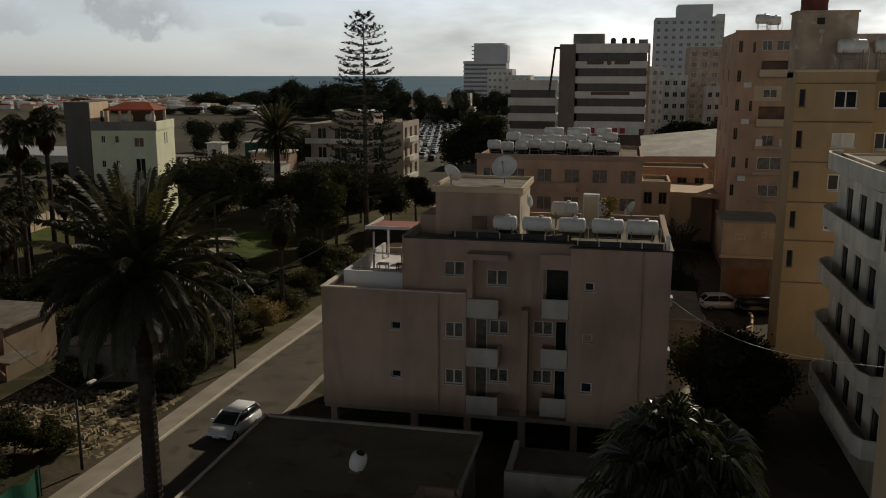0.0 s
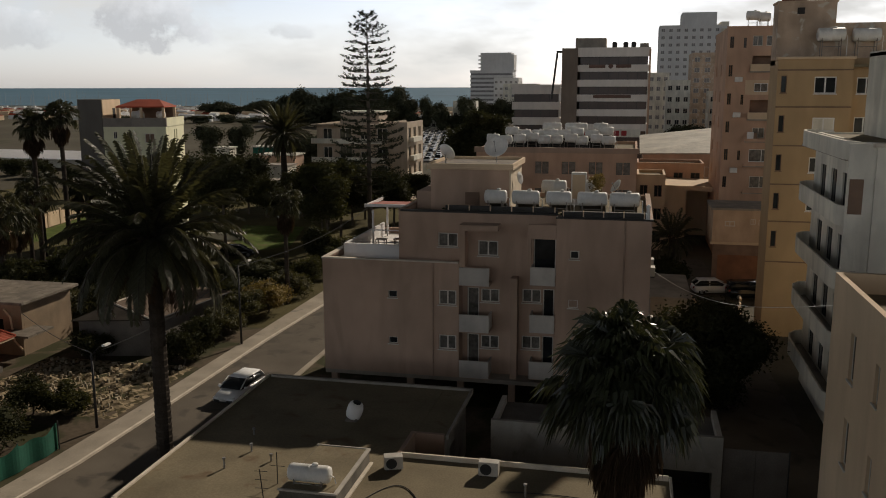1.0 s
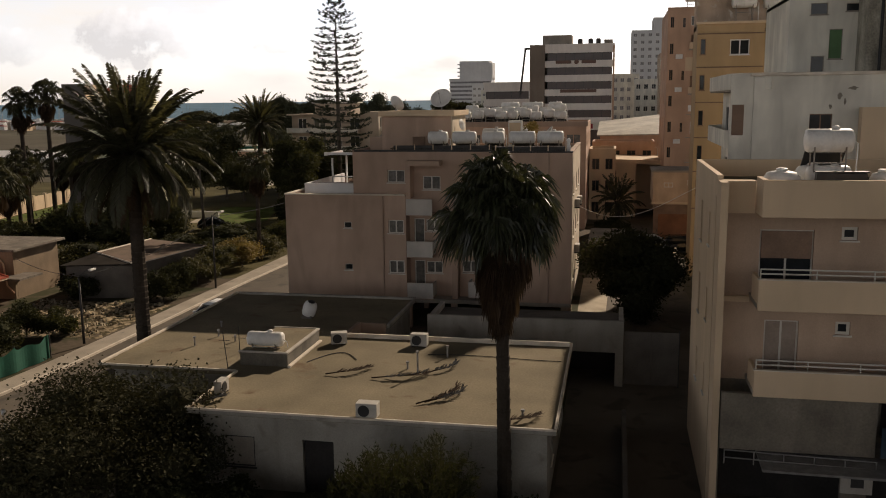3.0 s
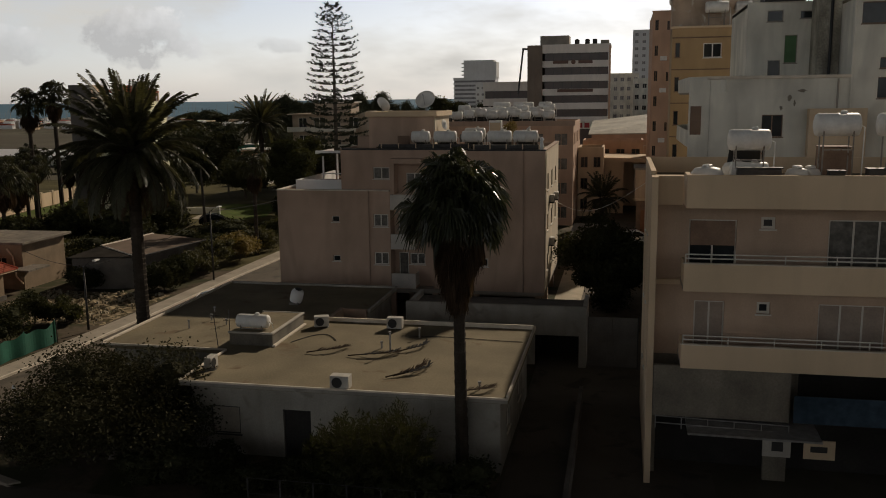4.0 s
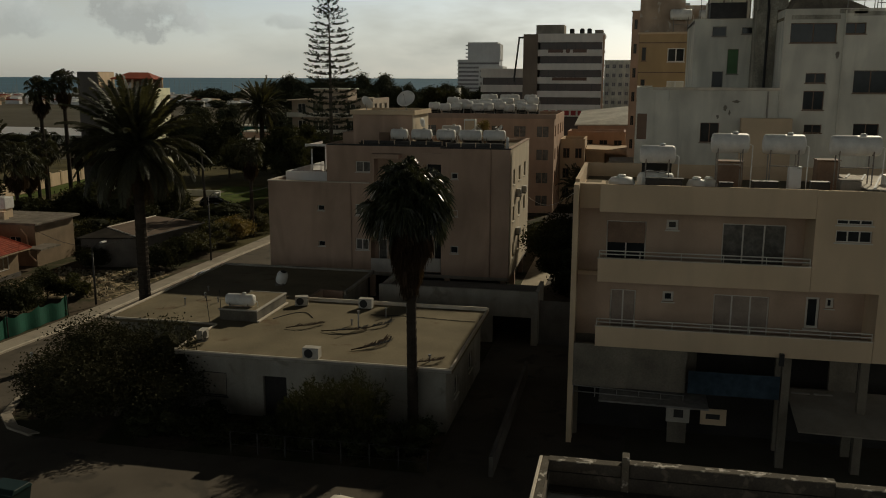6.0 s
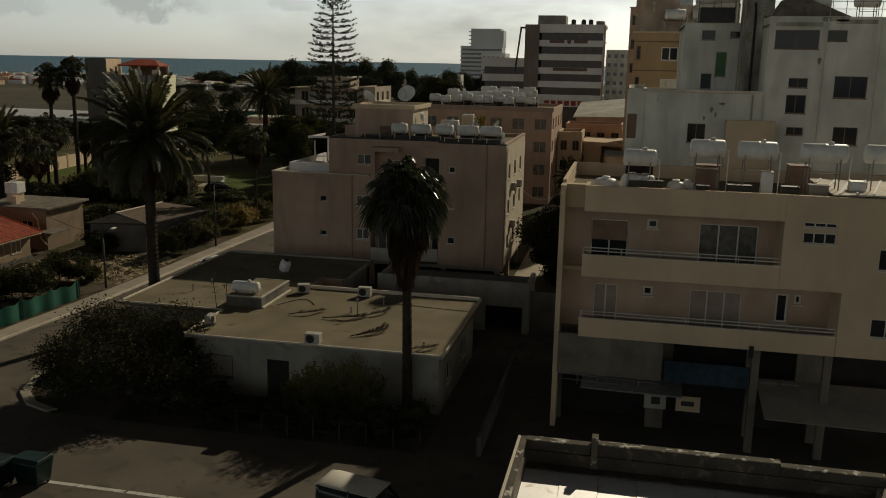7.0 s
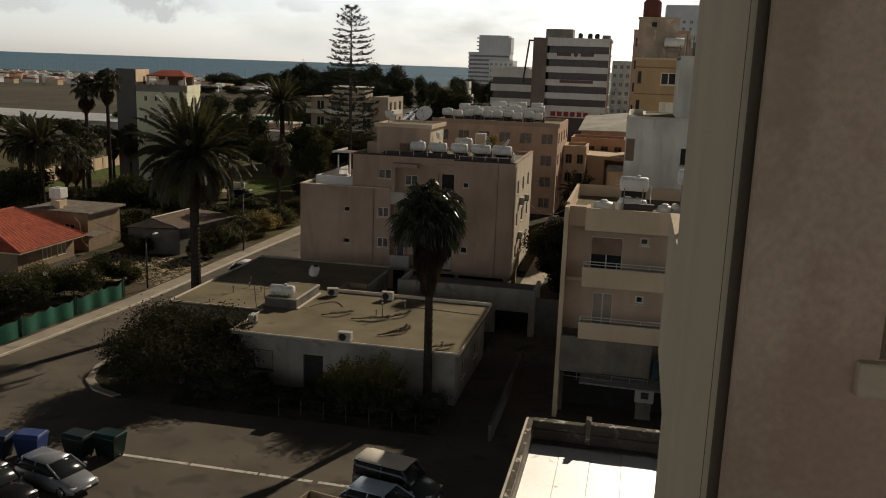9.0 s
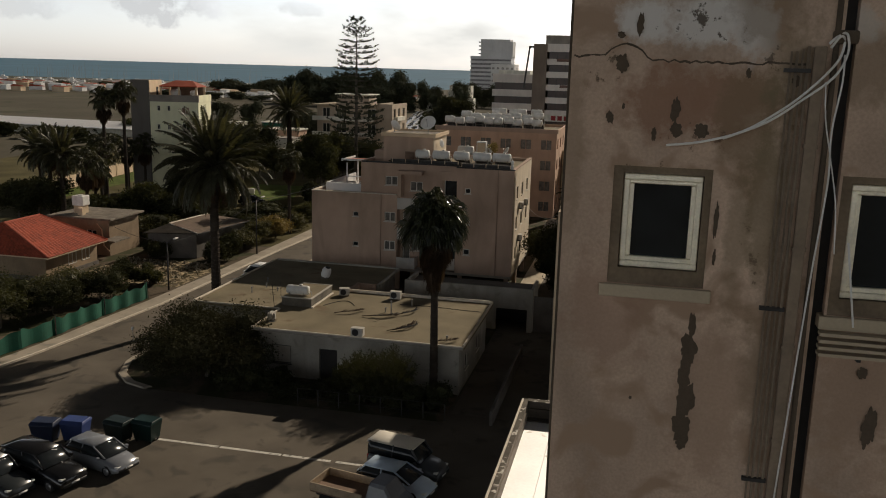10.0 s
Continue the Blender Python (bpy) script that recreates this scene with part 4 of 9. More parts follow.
wsh = [(u, u + 1.5, z, z + 2.0) for z in (2.6, 6.0, 9.5, 13.0) for u in (2.0, 5.0, 8.0, 11.0)]
wall(g, WS, 0, 14.45, 0, 16.85, wsh)
part("wall", g, M_WHITEWALL, wb)
for h in wsh:
    window(wb, WS, *h, leaves=2, sill=False, gm=M_GLASS, fm=M_DARKSTEEL, name="balcony_door")
part("roof", Geo().box(13.46, 43.16, 16.6, 21.2, 57.5, 16.75), M_ROOF, wb)
part("back_wall", Geo().box(13.46, 57.35, 0, 33, 57.6, 16.85).box(32.9, 43.16, 0, 33.15, 57.3, 22.1), M_WHITEWALL, wb)
part("roof", Geo().box(21.2, 43.16, 21.4, 32.9, 57.3, 21.6), M_ROOF, wb)
part("ledge", Geo().box(13.0, 42.75, 16.85, 21.2, 43.15, 17.04), M_ROOF_TRIM, wb, bevel=0.03)
# upper storeys set back behind the terrace
UP = Side(15.9, 48.6, (1, 0))
uh = [(1.25, 2.25, 20.65, 21.36), (3.3, 4.25, 20.8, 21.3), (2.4, 3.2, 17.95, 19.77), (1.4, 2.2, 17.0, 18.16)]
g = Geo()
wall(g, UP, 0, 5.3, 16.75, 21.9, uh)
part("wall", g, M_WHITEWALL, wb)
part("wall", Geo().box(15.9, 48.86, 16.75, 16.15, 57.3, 21.9), M_WHITEWALL, wb)
part("stair_shaft", Geo().box(19.9, 46.2, 16.75, 21.19, 48.59, 22.3), M_GRIME, wb, "grey shaft with black run-off stains")
part("wall", Geo().box(21.21, 43.16, 16.76, 21.46, 57.2, 22.1), M_WHITEWALL, wb)
part("yellow_screen", Geo().box(18.8, 41.9, 11.5, 22.0, 42.6, 15.05), M_CREAM, wb, "cream-yellow rendered box before the wall")
for i, h in enumerate(uh):
    window(wb, UP, *h, leaves=1, deep=0.1, gm=M_GREENDOOR if i == 2 else M_GLASS, fm=M_CONCRETE)
part("roof", Geo().box(15.9, 48.86, 21.6, 21.19, 57.3, 21.8), M_ROOF, wb)
# balconies with rounded ends along the street side
for z in (3.2, 6.6, 10.0, 13.4):
    g = Geo()
    pts = [(13.2, 44.2), (12.35, 44.4), (12.0, 45.2), (12.0, 55.6), (12.2, 56.8), (12.7, 57.6), (13.2, 57.8)]
    for (ax, ay), (bx, by) in zip(pts, pts[1:]):
        d = Vector((by - ay, ax - bx)).normalized() * 0.12
        g.hexa([(ax, ay, z - 0.75), (ax + d.x, ay + d.y, z - 0.75), (bx + d.x, by + d.y, z - 0.75), (bx, by, z - 0.75), (ax, ay, z + 0.3), (ax + d.x, ay + d.y, z + 0.3), (bx + d.x, by + d.y, z + 0.3), (bx, by, z + 0.3)])
    bal = part("balcony_front", g, M_WHITEWALL, wb, "rounded white balcony front")
    g = Geo()
    g.face([(x, y, z - 0.7) for x, y in pts])
    g.face([(x, y, z - 0.62) for x, y in reversed(pts)])
    part("balcony_floor", g, M_CONCRETE, bal)
g = Geo()
pts = [(14.1, 42.76), (12.6, 43.4), (12.05, 44.6), (12.0, 46.0), (12.0, 55.6), (12.3, 57.0), (13.2, 57.8)]
for (ax, ay), (bx, by) in zip(pts, pts[1:]):
    d = Vector((by - ay, ax - bx)).normalized() * 0.15
    g.hexa([(ax, ay, 16.1), (ax + d.x, ay + d.y, 16.1), (bx + d.x, by + d.y, 16.1), (bx, by, 16.1), (ax, ay, 17.05), (ax + d.x, ay + d.y, 17.05), (bx + d.x, by + d.y, 17.05), (bx, by, 17.05)])
part("parapet", g, M_WHITEWALL, wb, "curved terrace parapet")
part("terrace_edge", Geo().box(12.2, 45.0, 16.0, 13.19, 57.0, 16.15), M_CONCRETE, wb)

part("end_wall", Geo().box(11.95, 42.98, 10.6, 13.19, 43.16, 16.99), M_WHITEWALL, wb)
part("corner_window", Geo().box(12.05, 42.93, 13.5, 12.7, 42.979, 15.25), M_SHUTTER, wb, "reddish-brown shutter closing the balcony end")
part("run_pipe", Geo().tube((20.5, 42.84, 0), (20.5, 42.84, 16.8), 0.06), M_CONCRETE, wb)
part("roof_room", Geo().box(20.0, 46.4, 22.3, 21.9, 49.5, 23.9), M_GRIME, wb, "grimy lift room", bevel=0.03)
part("roof_room", Geo().box(17.2, 52.5, 21.8, 20.2, 56.5, 23.6), M_WHITEWALL, wb)
for x, y, z in ((16.3, 49.0, 21.9), (22.3, 43.4, 23.3), (25.4, 44.5, 22.1), (19.7, 48.9, 21.9)):
    part("aerial", Geo().tube((x, y, z - 0.3), (x, y, z + 1.9), 0.02, n=5).tube((x - 0.4, y, z + 1.6), (x + 0.4, y, z + 1.6), 0.012, n=4).tube((x - 0.3, y, z + 1.3), (x + 0.3, y, z + 1.3), 0.012, n=4), M_DARKSTEEL, wb)
# peeled, damp patches of plaster: thin ragged plates
for k, (x, z, rx, rz) in enumerate(((17.8, 15.7, 0.16, 0.22), (17.35, 15.1, 0.12, 0.16), (18.5, 16.1, 0.3, 0.12), (24.6, 19.2, 0.15, 0.3), (18.1, 15.4, 0.09, 0.2))):
    rng = random.Random(70 + k)
    rim = [(x + rx * math.cos(a) * rng.uniform(0.5, 1.1), z + rz * math.sin(a) * rng.uniform(0.5, 1.1)) for a in [i * math.tau / 16 for i in range(16)]]
    g = Geo()
    g.face([(px, 42.896, pz) for px, pz in rim])
    part("damp_patch", g, M_DAMP, wb, "bare damp patch in the render")
# roofline: water-tank screen, tank shed with a sloping dark roof, and a thin rail
part("roof_screen", Geo().box(16.9, 48.3, 21.9, 19.4, 48.45, 23.0).box(16.9, 48.46, 21.9, 17.0, 50.5, 23.0), M_DARKSTEEL, wb, "dark mesh screen on the roof edge")
part("roof_shed", Geo().hexa([(21.6, 43.6, 22.1), (26.6, 43.6, 22.1), (26.6, 47.5, 22.1), (21.6, 47.5, 22.1), (22.4, 43.6, 23.4), (23.2, 43.6, 23.5), (23.2, 47.5, 23.5), (22.4, 47.5, 23.4)]), M_STAINED, wb, "patched shed with a sloping roof")
part("flue", Geo().path([(20.6, 46.05, 17.0), (20.6, 46.05, 22.4), (20.5, 45.9, 23.2)], 0.09, 8), M_BLACK, wb, "black rusted flue pipe")
for i in range(9):
    part("rail_post", Geo().tube((25.0 + i, 43.1, 22.1), (25.0 + i, 43.1, 23.15), 0.025, n=6), M_STEEL, wb)
for z in (22.6, 23.1):
    part("rail", Geo().tube((25.0, 43.1, z), (33.0, 43.1, z), 0.02, n=6), M_STEEL, wb)
for x0, x1, z in ((21.6, 24.6, 21.55), (25.4, 28.0, 21.75), (24.5, 26.2, 21.9)):
    part("patch", Geo().box(x0, 42.893, z - 0.12, x1, 42.9, z + 0.16), M_GRIME, wb, "flaking dark patch below the roof edge")
for x in (21.2, 24.9, 28.3):
    part("downpipe", Geo().tube((x, 42.84, 0), (x, 42.84, 22.0), 0.05, n=8), M_WHITEWALL, wb)

# ---- ochre house, and the tan tower behind it ----
yt = thing("ochre_house", "ochre-yellow apartment house with dark lines between its storeys", "building", (15.5, 73, 0))
YS = Side(12.1, 68.4, (1, 0))
yh = [(2.69, 4.28, 19.23, 20.51), (2.75, 4.35, 16.4, 17.43), (2.72, 4.3, 13.2, 14.4), (2.72, 4.3, 10.2, 11.4)] + [(0.28, 0.72, z, z + 1.3) for z in (19.3, 16.3, 13.3, 10.3, 7.3)]
raised("wall", YS, 0, 5.41, 0, 21.8, yh, M_YELLOW, yt, "ochre-yellow stucco")
for i, h in enumerate(yh):
    window(yt, YS, *h, leaves=2 if i < 4 else 1, frame=0.09 if i < 4 else 0.06, gm=M_WHITEWALL if i == 1 else None, fm=M_WHITE if i < 4 else M_SHUTTER)
for z in (6.1, 9.33, 12.26, 15.26, 18.22, 21.0):
    part("band", YS.box(Geo(), 0, 5.41, 0.0, 0.05, z - 0.04, z + 0.06), M_SHUTTER, yt)
part("wall", Geo().box(12.1, 68.66, 0, 12.35, 72.4, 21.8), M_YELLOW, yt)
SB = Side(17.52, 69.4, (1, 0))
sbh = [(0.5, 1.9, z, z + 1.25) for z in (19.2, 16.2, 13.2, 10.2)]
raised("side_bay", SB, 0, 2.9, 0, 21.9, sbh, M_YELLOW, yt)
for h in sbh:
    window(yt, SB, *h, leaves=2, frame=0.08, fm=M_WHITE)
part("wall", Geo().box(20.17, 69.66, 0, 20.42, 72.4, 21.9), M_YELLOW, yt)
part("cornice", YS.box(Geo(), -0.15, 5.5, -0.3, 0.2, 21.8, 22.0), M_CREAM, yt, bevel=0.03)
part("back_wall", Geo().box(12.36, 72.15, 0, 17.51, 72.4, 21.8), M_YELLOW, yt)
part("roof", Geo().box(12.36, 68.66, 21.2, 20.15, 72.14, 21.4), M_ROOF, yt)
M_WEATHERED = surface("weathered_beige_stucco", (0.50, 0.375, 0.275), 0.92, 0.25, 0.5, 20, 0.1, streak=0.3, other=(0.55, 0.50, 0.42), other_at=0.62)
pent = part("penthouse", Geo().box(12.1, 69.9, 21.4, 16.3, 72.4, 26.1), M_WEATHERED, yt)
part("vent_opening", Geo().box(13.47, 69.86, 25.25, 14.0, 69.89, 25.73), M_DARK, pent, "small dark square vent")
part("penthouse_rim", Geo().box(12.0, 69.8, 26.1, 16.4, 72.5, 26.25), M_WEATHERED, pent, bevel=0.02)
part("penthouse", Geo().box(16.31, 70.6, 21.91, 20.3, 72.3, 24.6), M_WEATHERED, yt)
part("red_tank", Geo().lathe((13.4, 71.0, 26.25), [(0.86, 0), (0.95, 0.1), (0.95, 0.7), (0.98, 0.74), (0.95, 0.78), (0.95, 1.6), (0.7, 1.85), (0.2, 1.95)], 18), surface("rusty_red_tank", (0.16, 0.05, 0.035), 0.8, 0.2, 1, 10, 0.1), yt, "rust-red metal tank", smooth=True)
tt = thing("tan_tower", "tan apartment tower with stacked windows and recessed balconies", "building", (15, 106, 0))
TS = Side(11.3, 100, (1, 0))
win_t = [(2.69, 3.74, 24.2, 25.3), (4.12, 5.59, 24.2, 25.3), (3.1, 4.56, 19.2, 20.16), (3.2, 4.5, 14.1, 15.25), (2.96, 5.72, 11.42, 12.84), (3.2, 5.4, 8.5, 9.8), (3.1, 4.7, 5.4, 6.6), (3.1, 4.7, 2.4, 3.7)]
slit_t = [(0.3, 0.72, z, z + 1.25) for z in (24.0, 20.9, 17.8, 14.7, 11.6, 8.5)] + [(1.75, 2.05, z, z + 1.1) for z in (24.0, 17.8, 11.6)]
recess_t = [(2.74, 5.75, 21.96, 23.14), (2.75, 5.66, 16.7, 18.31)]
raised("wall", TS, 0, 9, 0, 26.2, win_t + slit_t + recess_t, M_TAN, tt, "tan weathered stucco")
for i, h in enumerate(win_t):
    plain_window(tt, TS, *h, fm=M_WHITE if i in (2, 4) else None, gm=M_CURTAINED)
for h in slit_t:
    plain_window(tt, TS, *h, fm=M_SHUTTER)
for h in recess_t:
    part("balcony_back", TS.box(Geo(), h[0] - 0.1, h[1] + 0.1, -1.3, -1.2, h[2] - 0.6, h[3] + 0.1), M_SHUTTER, tt)
    bal = part("balcony", TS.box(Geo(), h[0] - 0.2, h[1] + 0.3, -1.19, 0.5, h[2] - 0.65, h[2] - 0.5), M_CONCRETE, tt)
    part("balcony_front", TS.box(Geo(), h[0] - 0.2, h[1] + 0.3, 0.4, 0.5, h[2] - 0.49, h[2] + 0.25), M_CREAM, bal)
part("window_surround", wall(Geo(), TS, 2.15, 4.95, 18.9, 20.5, [win_t[2]], 0.05, 0, 0.05), M_CREAM, tt, "pale painted panel round the window")
for z in (13.75, 11.0, 8.0, 5.0):
    bal = part("balcony", TS.box(Geo(), 2.4, 6.0, 0.0, 0.75, z - 0.1, z), M_CONCRETE, tt)
    part("balcony_front", TS.box(Geo(), 2.4, 6.0, 0.66, 0.75, z, z + 0.32), M_TAN, bal)
for i, (u, w, z, m) in enumerate(((2.6, 0.7, 14.5, M_WHITE), (4.5, 0.4, 14.6, M_PEACH), (5.0, 0.65, 14.55, M_WHITEWALL), (3.3, 0.35, 14.4, M_SHUTTER))):
    part("laundry", TS.box(Geo(), u, u + w, 0.6, 0.63, z - 0.45, z + 0.3), m, tt, "washing hung out over the balcony")
for z in (4.2, 10.2, 16.4, 20.3):
    part("air_conditioner", Geo().box(12.3, 99.6, z, 13.1, 99.99, z + 0.55), M_TANK, tt, "white wall-mounted air conditioner", bevel=0.03)
raised("wall", Side(11.3, 115, (0, -1)), 0.26, 14.74, 0, 26.2, [(3, 4.2, z, z + 1.3) for z in (6, 9, 12, 15, 18, 21)] + [(9, 10.2, z, z + 1.3) for z in (6, 9, 12, 15, 18, 21)], M_TAN, tt)
part("wall", Geo().box(20.05, 100.26, 0, 20.3, 115, 26.2), M_TAN, tt)
part("roof", Geo().box(11.56, 100.26, 25.4, 20.04, 115, 25.6), M_ROOF, tt)
part("roof_edge", Geo().box(11.2, 99.9, 26.2, 20.3, 100.2, 26.35), M_TAN, tt)

# ---- the building right beside the camera's way, and the white-roofed shop below ----
nb = thing("weathered_corner_house", "weathered beige apartment corner with peeling paint and small windows", "building", (15, -23, 0))
M_OLD = surface("peeling_stucco", (0.56, 0.41, 0.305), 0.92, 0.2, 0.9, 40, 0.2, streak=0.45, other=(0.40, 0.275, 0.19), other_at=0.57)
stained(M_OLD, [(-0.85, 21.05, 0.75, 0.34, (0.30, 0.165, 0.105), 0.8), (-0.4, 20.9, 0.3, 0.5, (0.24, 0.165, 0.10), 0.7), (-0.1, 21.3, 0.25, 0.35, (0.25, 0.19, 0.12), 0.7), (0.4, 21.3, 0.35, 0.3, (0.24, 0.17, 0.11), 0.6),
                (-1.26, 21.64, 0.24, 0.2, (0.70, 0.66, 0.61), 0.95), (-0.72, 21.66, 0.45, 0.26, (0.68, 0.64, 0.59), 0.95), (-0.44, 21.56, 0.2, 0.28, (0.70, 0.66, 0.61), 0.9), (0.32, 21.62, 0.14, 0.14, (0.55, 0.5, 0.43), 0.7),
                (-1.4, 19.3, 0.4, 0.5, (0.33, 0.2, 0.14), 0.5), (-0.5, 18.6, 0.35, 0.9, (0.34, 0.22, 0.15), 0.5), (0.6, 18.9, 0.5, 0.8, (0.33, 0.21, 0.14), 0.5)])
# greenish damp streaks beside the pipes, then dark specks where the white coat flakes off
stained(M_OLD, [(-0.22, 20.3, 0.16, 0.9, (0.19, 0.15, 0.085), 0.6), (-0.42, 19.9, 0.12, 0.7, (0.22, 0.165, 0.10), 0.5), (-0.1, 19.2, 0.2, 1.0, (0.25, 0.18, 0.115), 0.5), (-1.75, 20.6, 0.12, 0.8, (0.30, 0.215, 0.14), 0.5), (-0.35, 21.75, 0.3, 0.4, (0.24, 0.17, 0.11), 0.6)])
stained(M_OLD, [(-0.85, 21.62, 0.6, 0.26, (0.085, 0.065, 0.045), 0.9), (-1.5, 21.3, 0.3, 0.25, (0.10, 0.075, 0.05), 0.8), (-0.25, 21.35, 0.3, 0.2, (0.11, 0.08, 0.055), 0.8), (-0.75, 20.75, 0.5, 0.22, (0.12, 0.08, 0.055), 0.7), (-0.3, 19.9, 0.2, 0.5, (0.13, 0.09, 0.06), 0.7), (-1.2, 20.5, 0.5, 0.1, (0.12, 0.085, 0.055), 0.7)], 9.0, 6.0, (2.62, 2.9))
M_PLAIN = surface("plain_shaded_stucco", (0.48, 0.395, 0.28), 0.92, 0.08, 0.5, 40, 0.06, streak=0.15)
M_SCAR = surface("bare_dark_render", (0.10, 0.075, 0.052), 0.95, 0.12, 4.0, 40, 0.3)
M_REVEAL = surface("brown_reveal", (0.20, 0.15, 0.10), 0.9, 0.25, 3.0, 25, 0.15)
NX, NY = 13.2, -25.1
NS = Side(NX, NY, (1, 0))
n_ = lambda x: x - NX
nh = [(n_(13.59), n_(14.36), 19.53, 20.50), (n_(15.31), n_(16.21), 19.40, 20.50)]
raised("wall", NS, 0.0, 2.0, 0, 25.0, [nh[0]], M_OLD, nb, "peeling stained stucco", 0.3)
raised("wall", NS, 2.09, 5.0, 0, 25.0, [nh[1]], M_OLD, nb, "peeling stained stucco", 0.3)
part("recessed_joint", NS.box(Geo(), 1.99, 2.1, -0.3, -0.09, 0, 25.0), M_DARK, nb, "dark recessed joint beside the pipes")
M_WOODWHITE = surface("worn_white_frame", (0.90, 0.83, 0.66), 0.38, 0.14, 6.0, 40, 0.08, streak=0.15, metal=0.55, spec=0.6)
for h in nh:
    rv = part("window", wall(Geo(), NS, h[0], h[1], h[2], h[3], [(h[0] + 0.08, h[1] - 0.06, h[2] + 0.13, h[3] - 0.06)], 0.18, 0, -0.02), M_REVEAL, nb, "small window in a dark reveal")
    a, b, c, d = h[0] + 0.085, h[1] - 0.065, h[2] + 0.135, h[3] - 0.065
    g = Geo()
    for k, w in ((0.0, -0.05), (0.035, -0.085)):
        f = 0.05
        for q in ((a + k, b - k, c + k, c + k + f), (a + k, b - k, d - k - f, d - k), (a + k, a + k + f, c + k + f, d - k - f), (b - k - f, b - k, c + k + f, d - k - f)):
            NS.box(g, q[0], q[1], w - 0.05, w, q[2], q[3])
    part("frame", g, M_WOODWHITE, rv, "worn white window frame", bevel=0.008)
    part("pane", NS.box(Geo(), a + 0.06, b - 0.06, -0.16, -0.145, c + 0.06, d - 0.06), M_GLASS, rv)
    part("sill", NS.box(Geo(), h[0] - 0.06, h[1] + 0.06, -0.2, 0.045, h[2] - 0.11, h[2] - 0.004), M_PLAIN, rv, bevel=0.01)


def scar(u, z, w, h, seed, mat, rough=0.2, s=None, lift=0.003):
    """A ragged patch where the paint has come off."""
    rng = np.random.default_rng(seed)
    s = s or NS
    g, n = Geo(), 72
    ph, jag = rng.uniform(0, 6.28, 4), rng.uniform(-0.1, 0.1, 24)
    pts = []
    for i in range(n):
        a = 2 * math.pi * i / n
        r = 1 + rough * (0.5 * math.sin(2 * a + ph[0]) + 0.4 * math.sin(5 * a + ph[1]) + 0.35 * math.sin(9 * a + ph[2])) + jag[i // 3] + rng.uniform(-0.05, 0.05)
        pts.append(s.at(u + w / 2 * r * math.cos(a), lift, z + h / 2 * r * math.sin(a)))
    mid = s.at(u, lift, z)
    for i in range(n):
        g.face([mid, pts[i], pts[(i + 1) % n]])
    part("paint_scar", g, mat, nb)


for i, (x, z, w, h) in enumerate(((14.30, 19.22, 0.07, 0.22), (14.29, 19.02, 0.13, 0.30), (14.27, 18.80, 0.12, 0.30), (14.30, 18.58, 0.15, 0.34), (14.28, 18.34, 0.17, 0.34), (14.29, 18.2, 0.1, 0.14),
                                  (14.03, 20.95, 0.10, 0.30), (14.05, 20.80, 0.14, 0.16), (14.24, 20.80, 0.17, 0.15), (13.88, 20.76, 0.05, 0.17), (13.53, 20.88, 0.09, 0.14), (13.63, 20.97, 0.03, 0.08), (13.6, 21.3, 0.15, 0.2), (13.58, 21.52, 0.09, 0.07), (13.72, 21.6, 0.08, 0.24), (14.9, 21.2, 0.1, 0.12), (14.41, 20.1, 0.04, 0.3), (14.42, 19.8, 0.03, 0.14), (15.72, 18.5, 0.12, 0.36), (15.62, 18.95, 0.08, 0.12), (13.85, 18.55, 0.03, 0.03), (14.55, 21.25, 0.06, 0.1))):
    k = 0.68 if z > 20.7 else 0.9
    scar(n_(x), z, w * k, h * k, 300 + i, M_SCAR, lift=0.004 + 0.0006 * i)
g = Geo()
rng = np.random.default_rng(9)
prev = None
for i in range(44):
    u = 0.02 + 1.75 * i / 43
    z = 21.35 + 0.1 * math.exp(-((u - 0.42) / 0.14) ** 2) - 0.02 * (u > 0.55) + rng.uniform(-0.012, 0.012)
    if prev:
        w = 0.006 + 0.006 * rng.random()
        g.face([NS.at(prev[0], 0.003, prev[1] - w), NS.at(u, 0.003, z - w), NS.at(u, 0.003, z + w * 0.6), NS.at(prev[0], 0.003, prev[1] + w * 0.6)])
    prev = (u, z)
part("crack", g, M_SCAR, nb, "long crack across the stucco")
for k in range(4):
    part("ledge_slat", NS.box(Geo(), n_(15.26), n_(16.3), 0.0, 0.10, 19.25 - 0.055 * k, 19.275 - 0.055 * k), M_PLAIN, nb, "worn ledge slat under the window")
part("ledge_bracket", NS.box(Geo(), n_(15.55), n_(15.58), 0.0, 0.09, 19.06, 19.10), M_DARKSTEEL, nb)
part("leaning_stick", Geo().tube(NS.at(n_(15.4), 0.02, 19.99), NS.at(n_(15.5), 0.06, 19.33), 0.008, n=6), M_CABLE, nb)
# pipes and cables beside the window
M_PIPE = surface("weathered_pipe", (0.27, 0.205, 0.145), 0.8, 0.2, 3.0, 20, 0.05, streak=0.3)
for x, r, zt, w in ((14.845, 0.008, 21.42, 0.02), (14.885, 0.011, 21.42, 0.02), (14.925, 0.008, 21.44, 0.02), (14.965, 0.012, 21.46, 0.025)):
    part("pipe", Geo().tube(NS.at(n_(x), w, 0.0), NS.at(n_(x), w, zt), r, n=8), M_PIPE, nb, smooth=True)
part("trunking", NS.box(Geo(), n_(15.0), n_(15.09), 0.0, 0.045, 0.0, 21.46), M_PIPE, nb, "flat brown cable trunking", bevel=0.008)
for z in (18.3, 19.1, 19.9, 20.7):
    part("trunking_joint", NS.box(Geo(), n_(14.993), n_(15.097), 0.0, 0.049, z, z + 0.03), M_PIPE, nb)
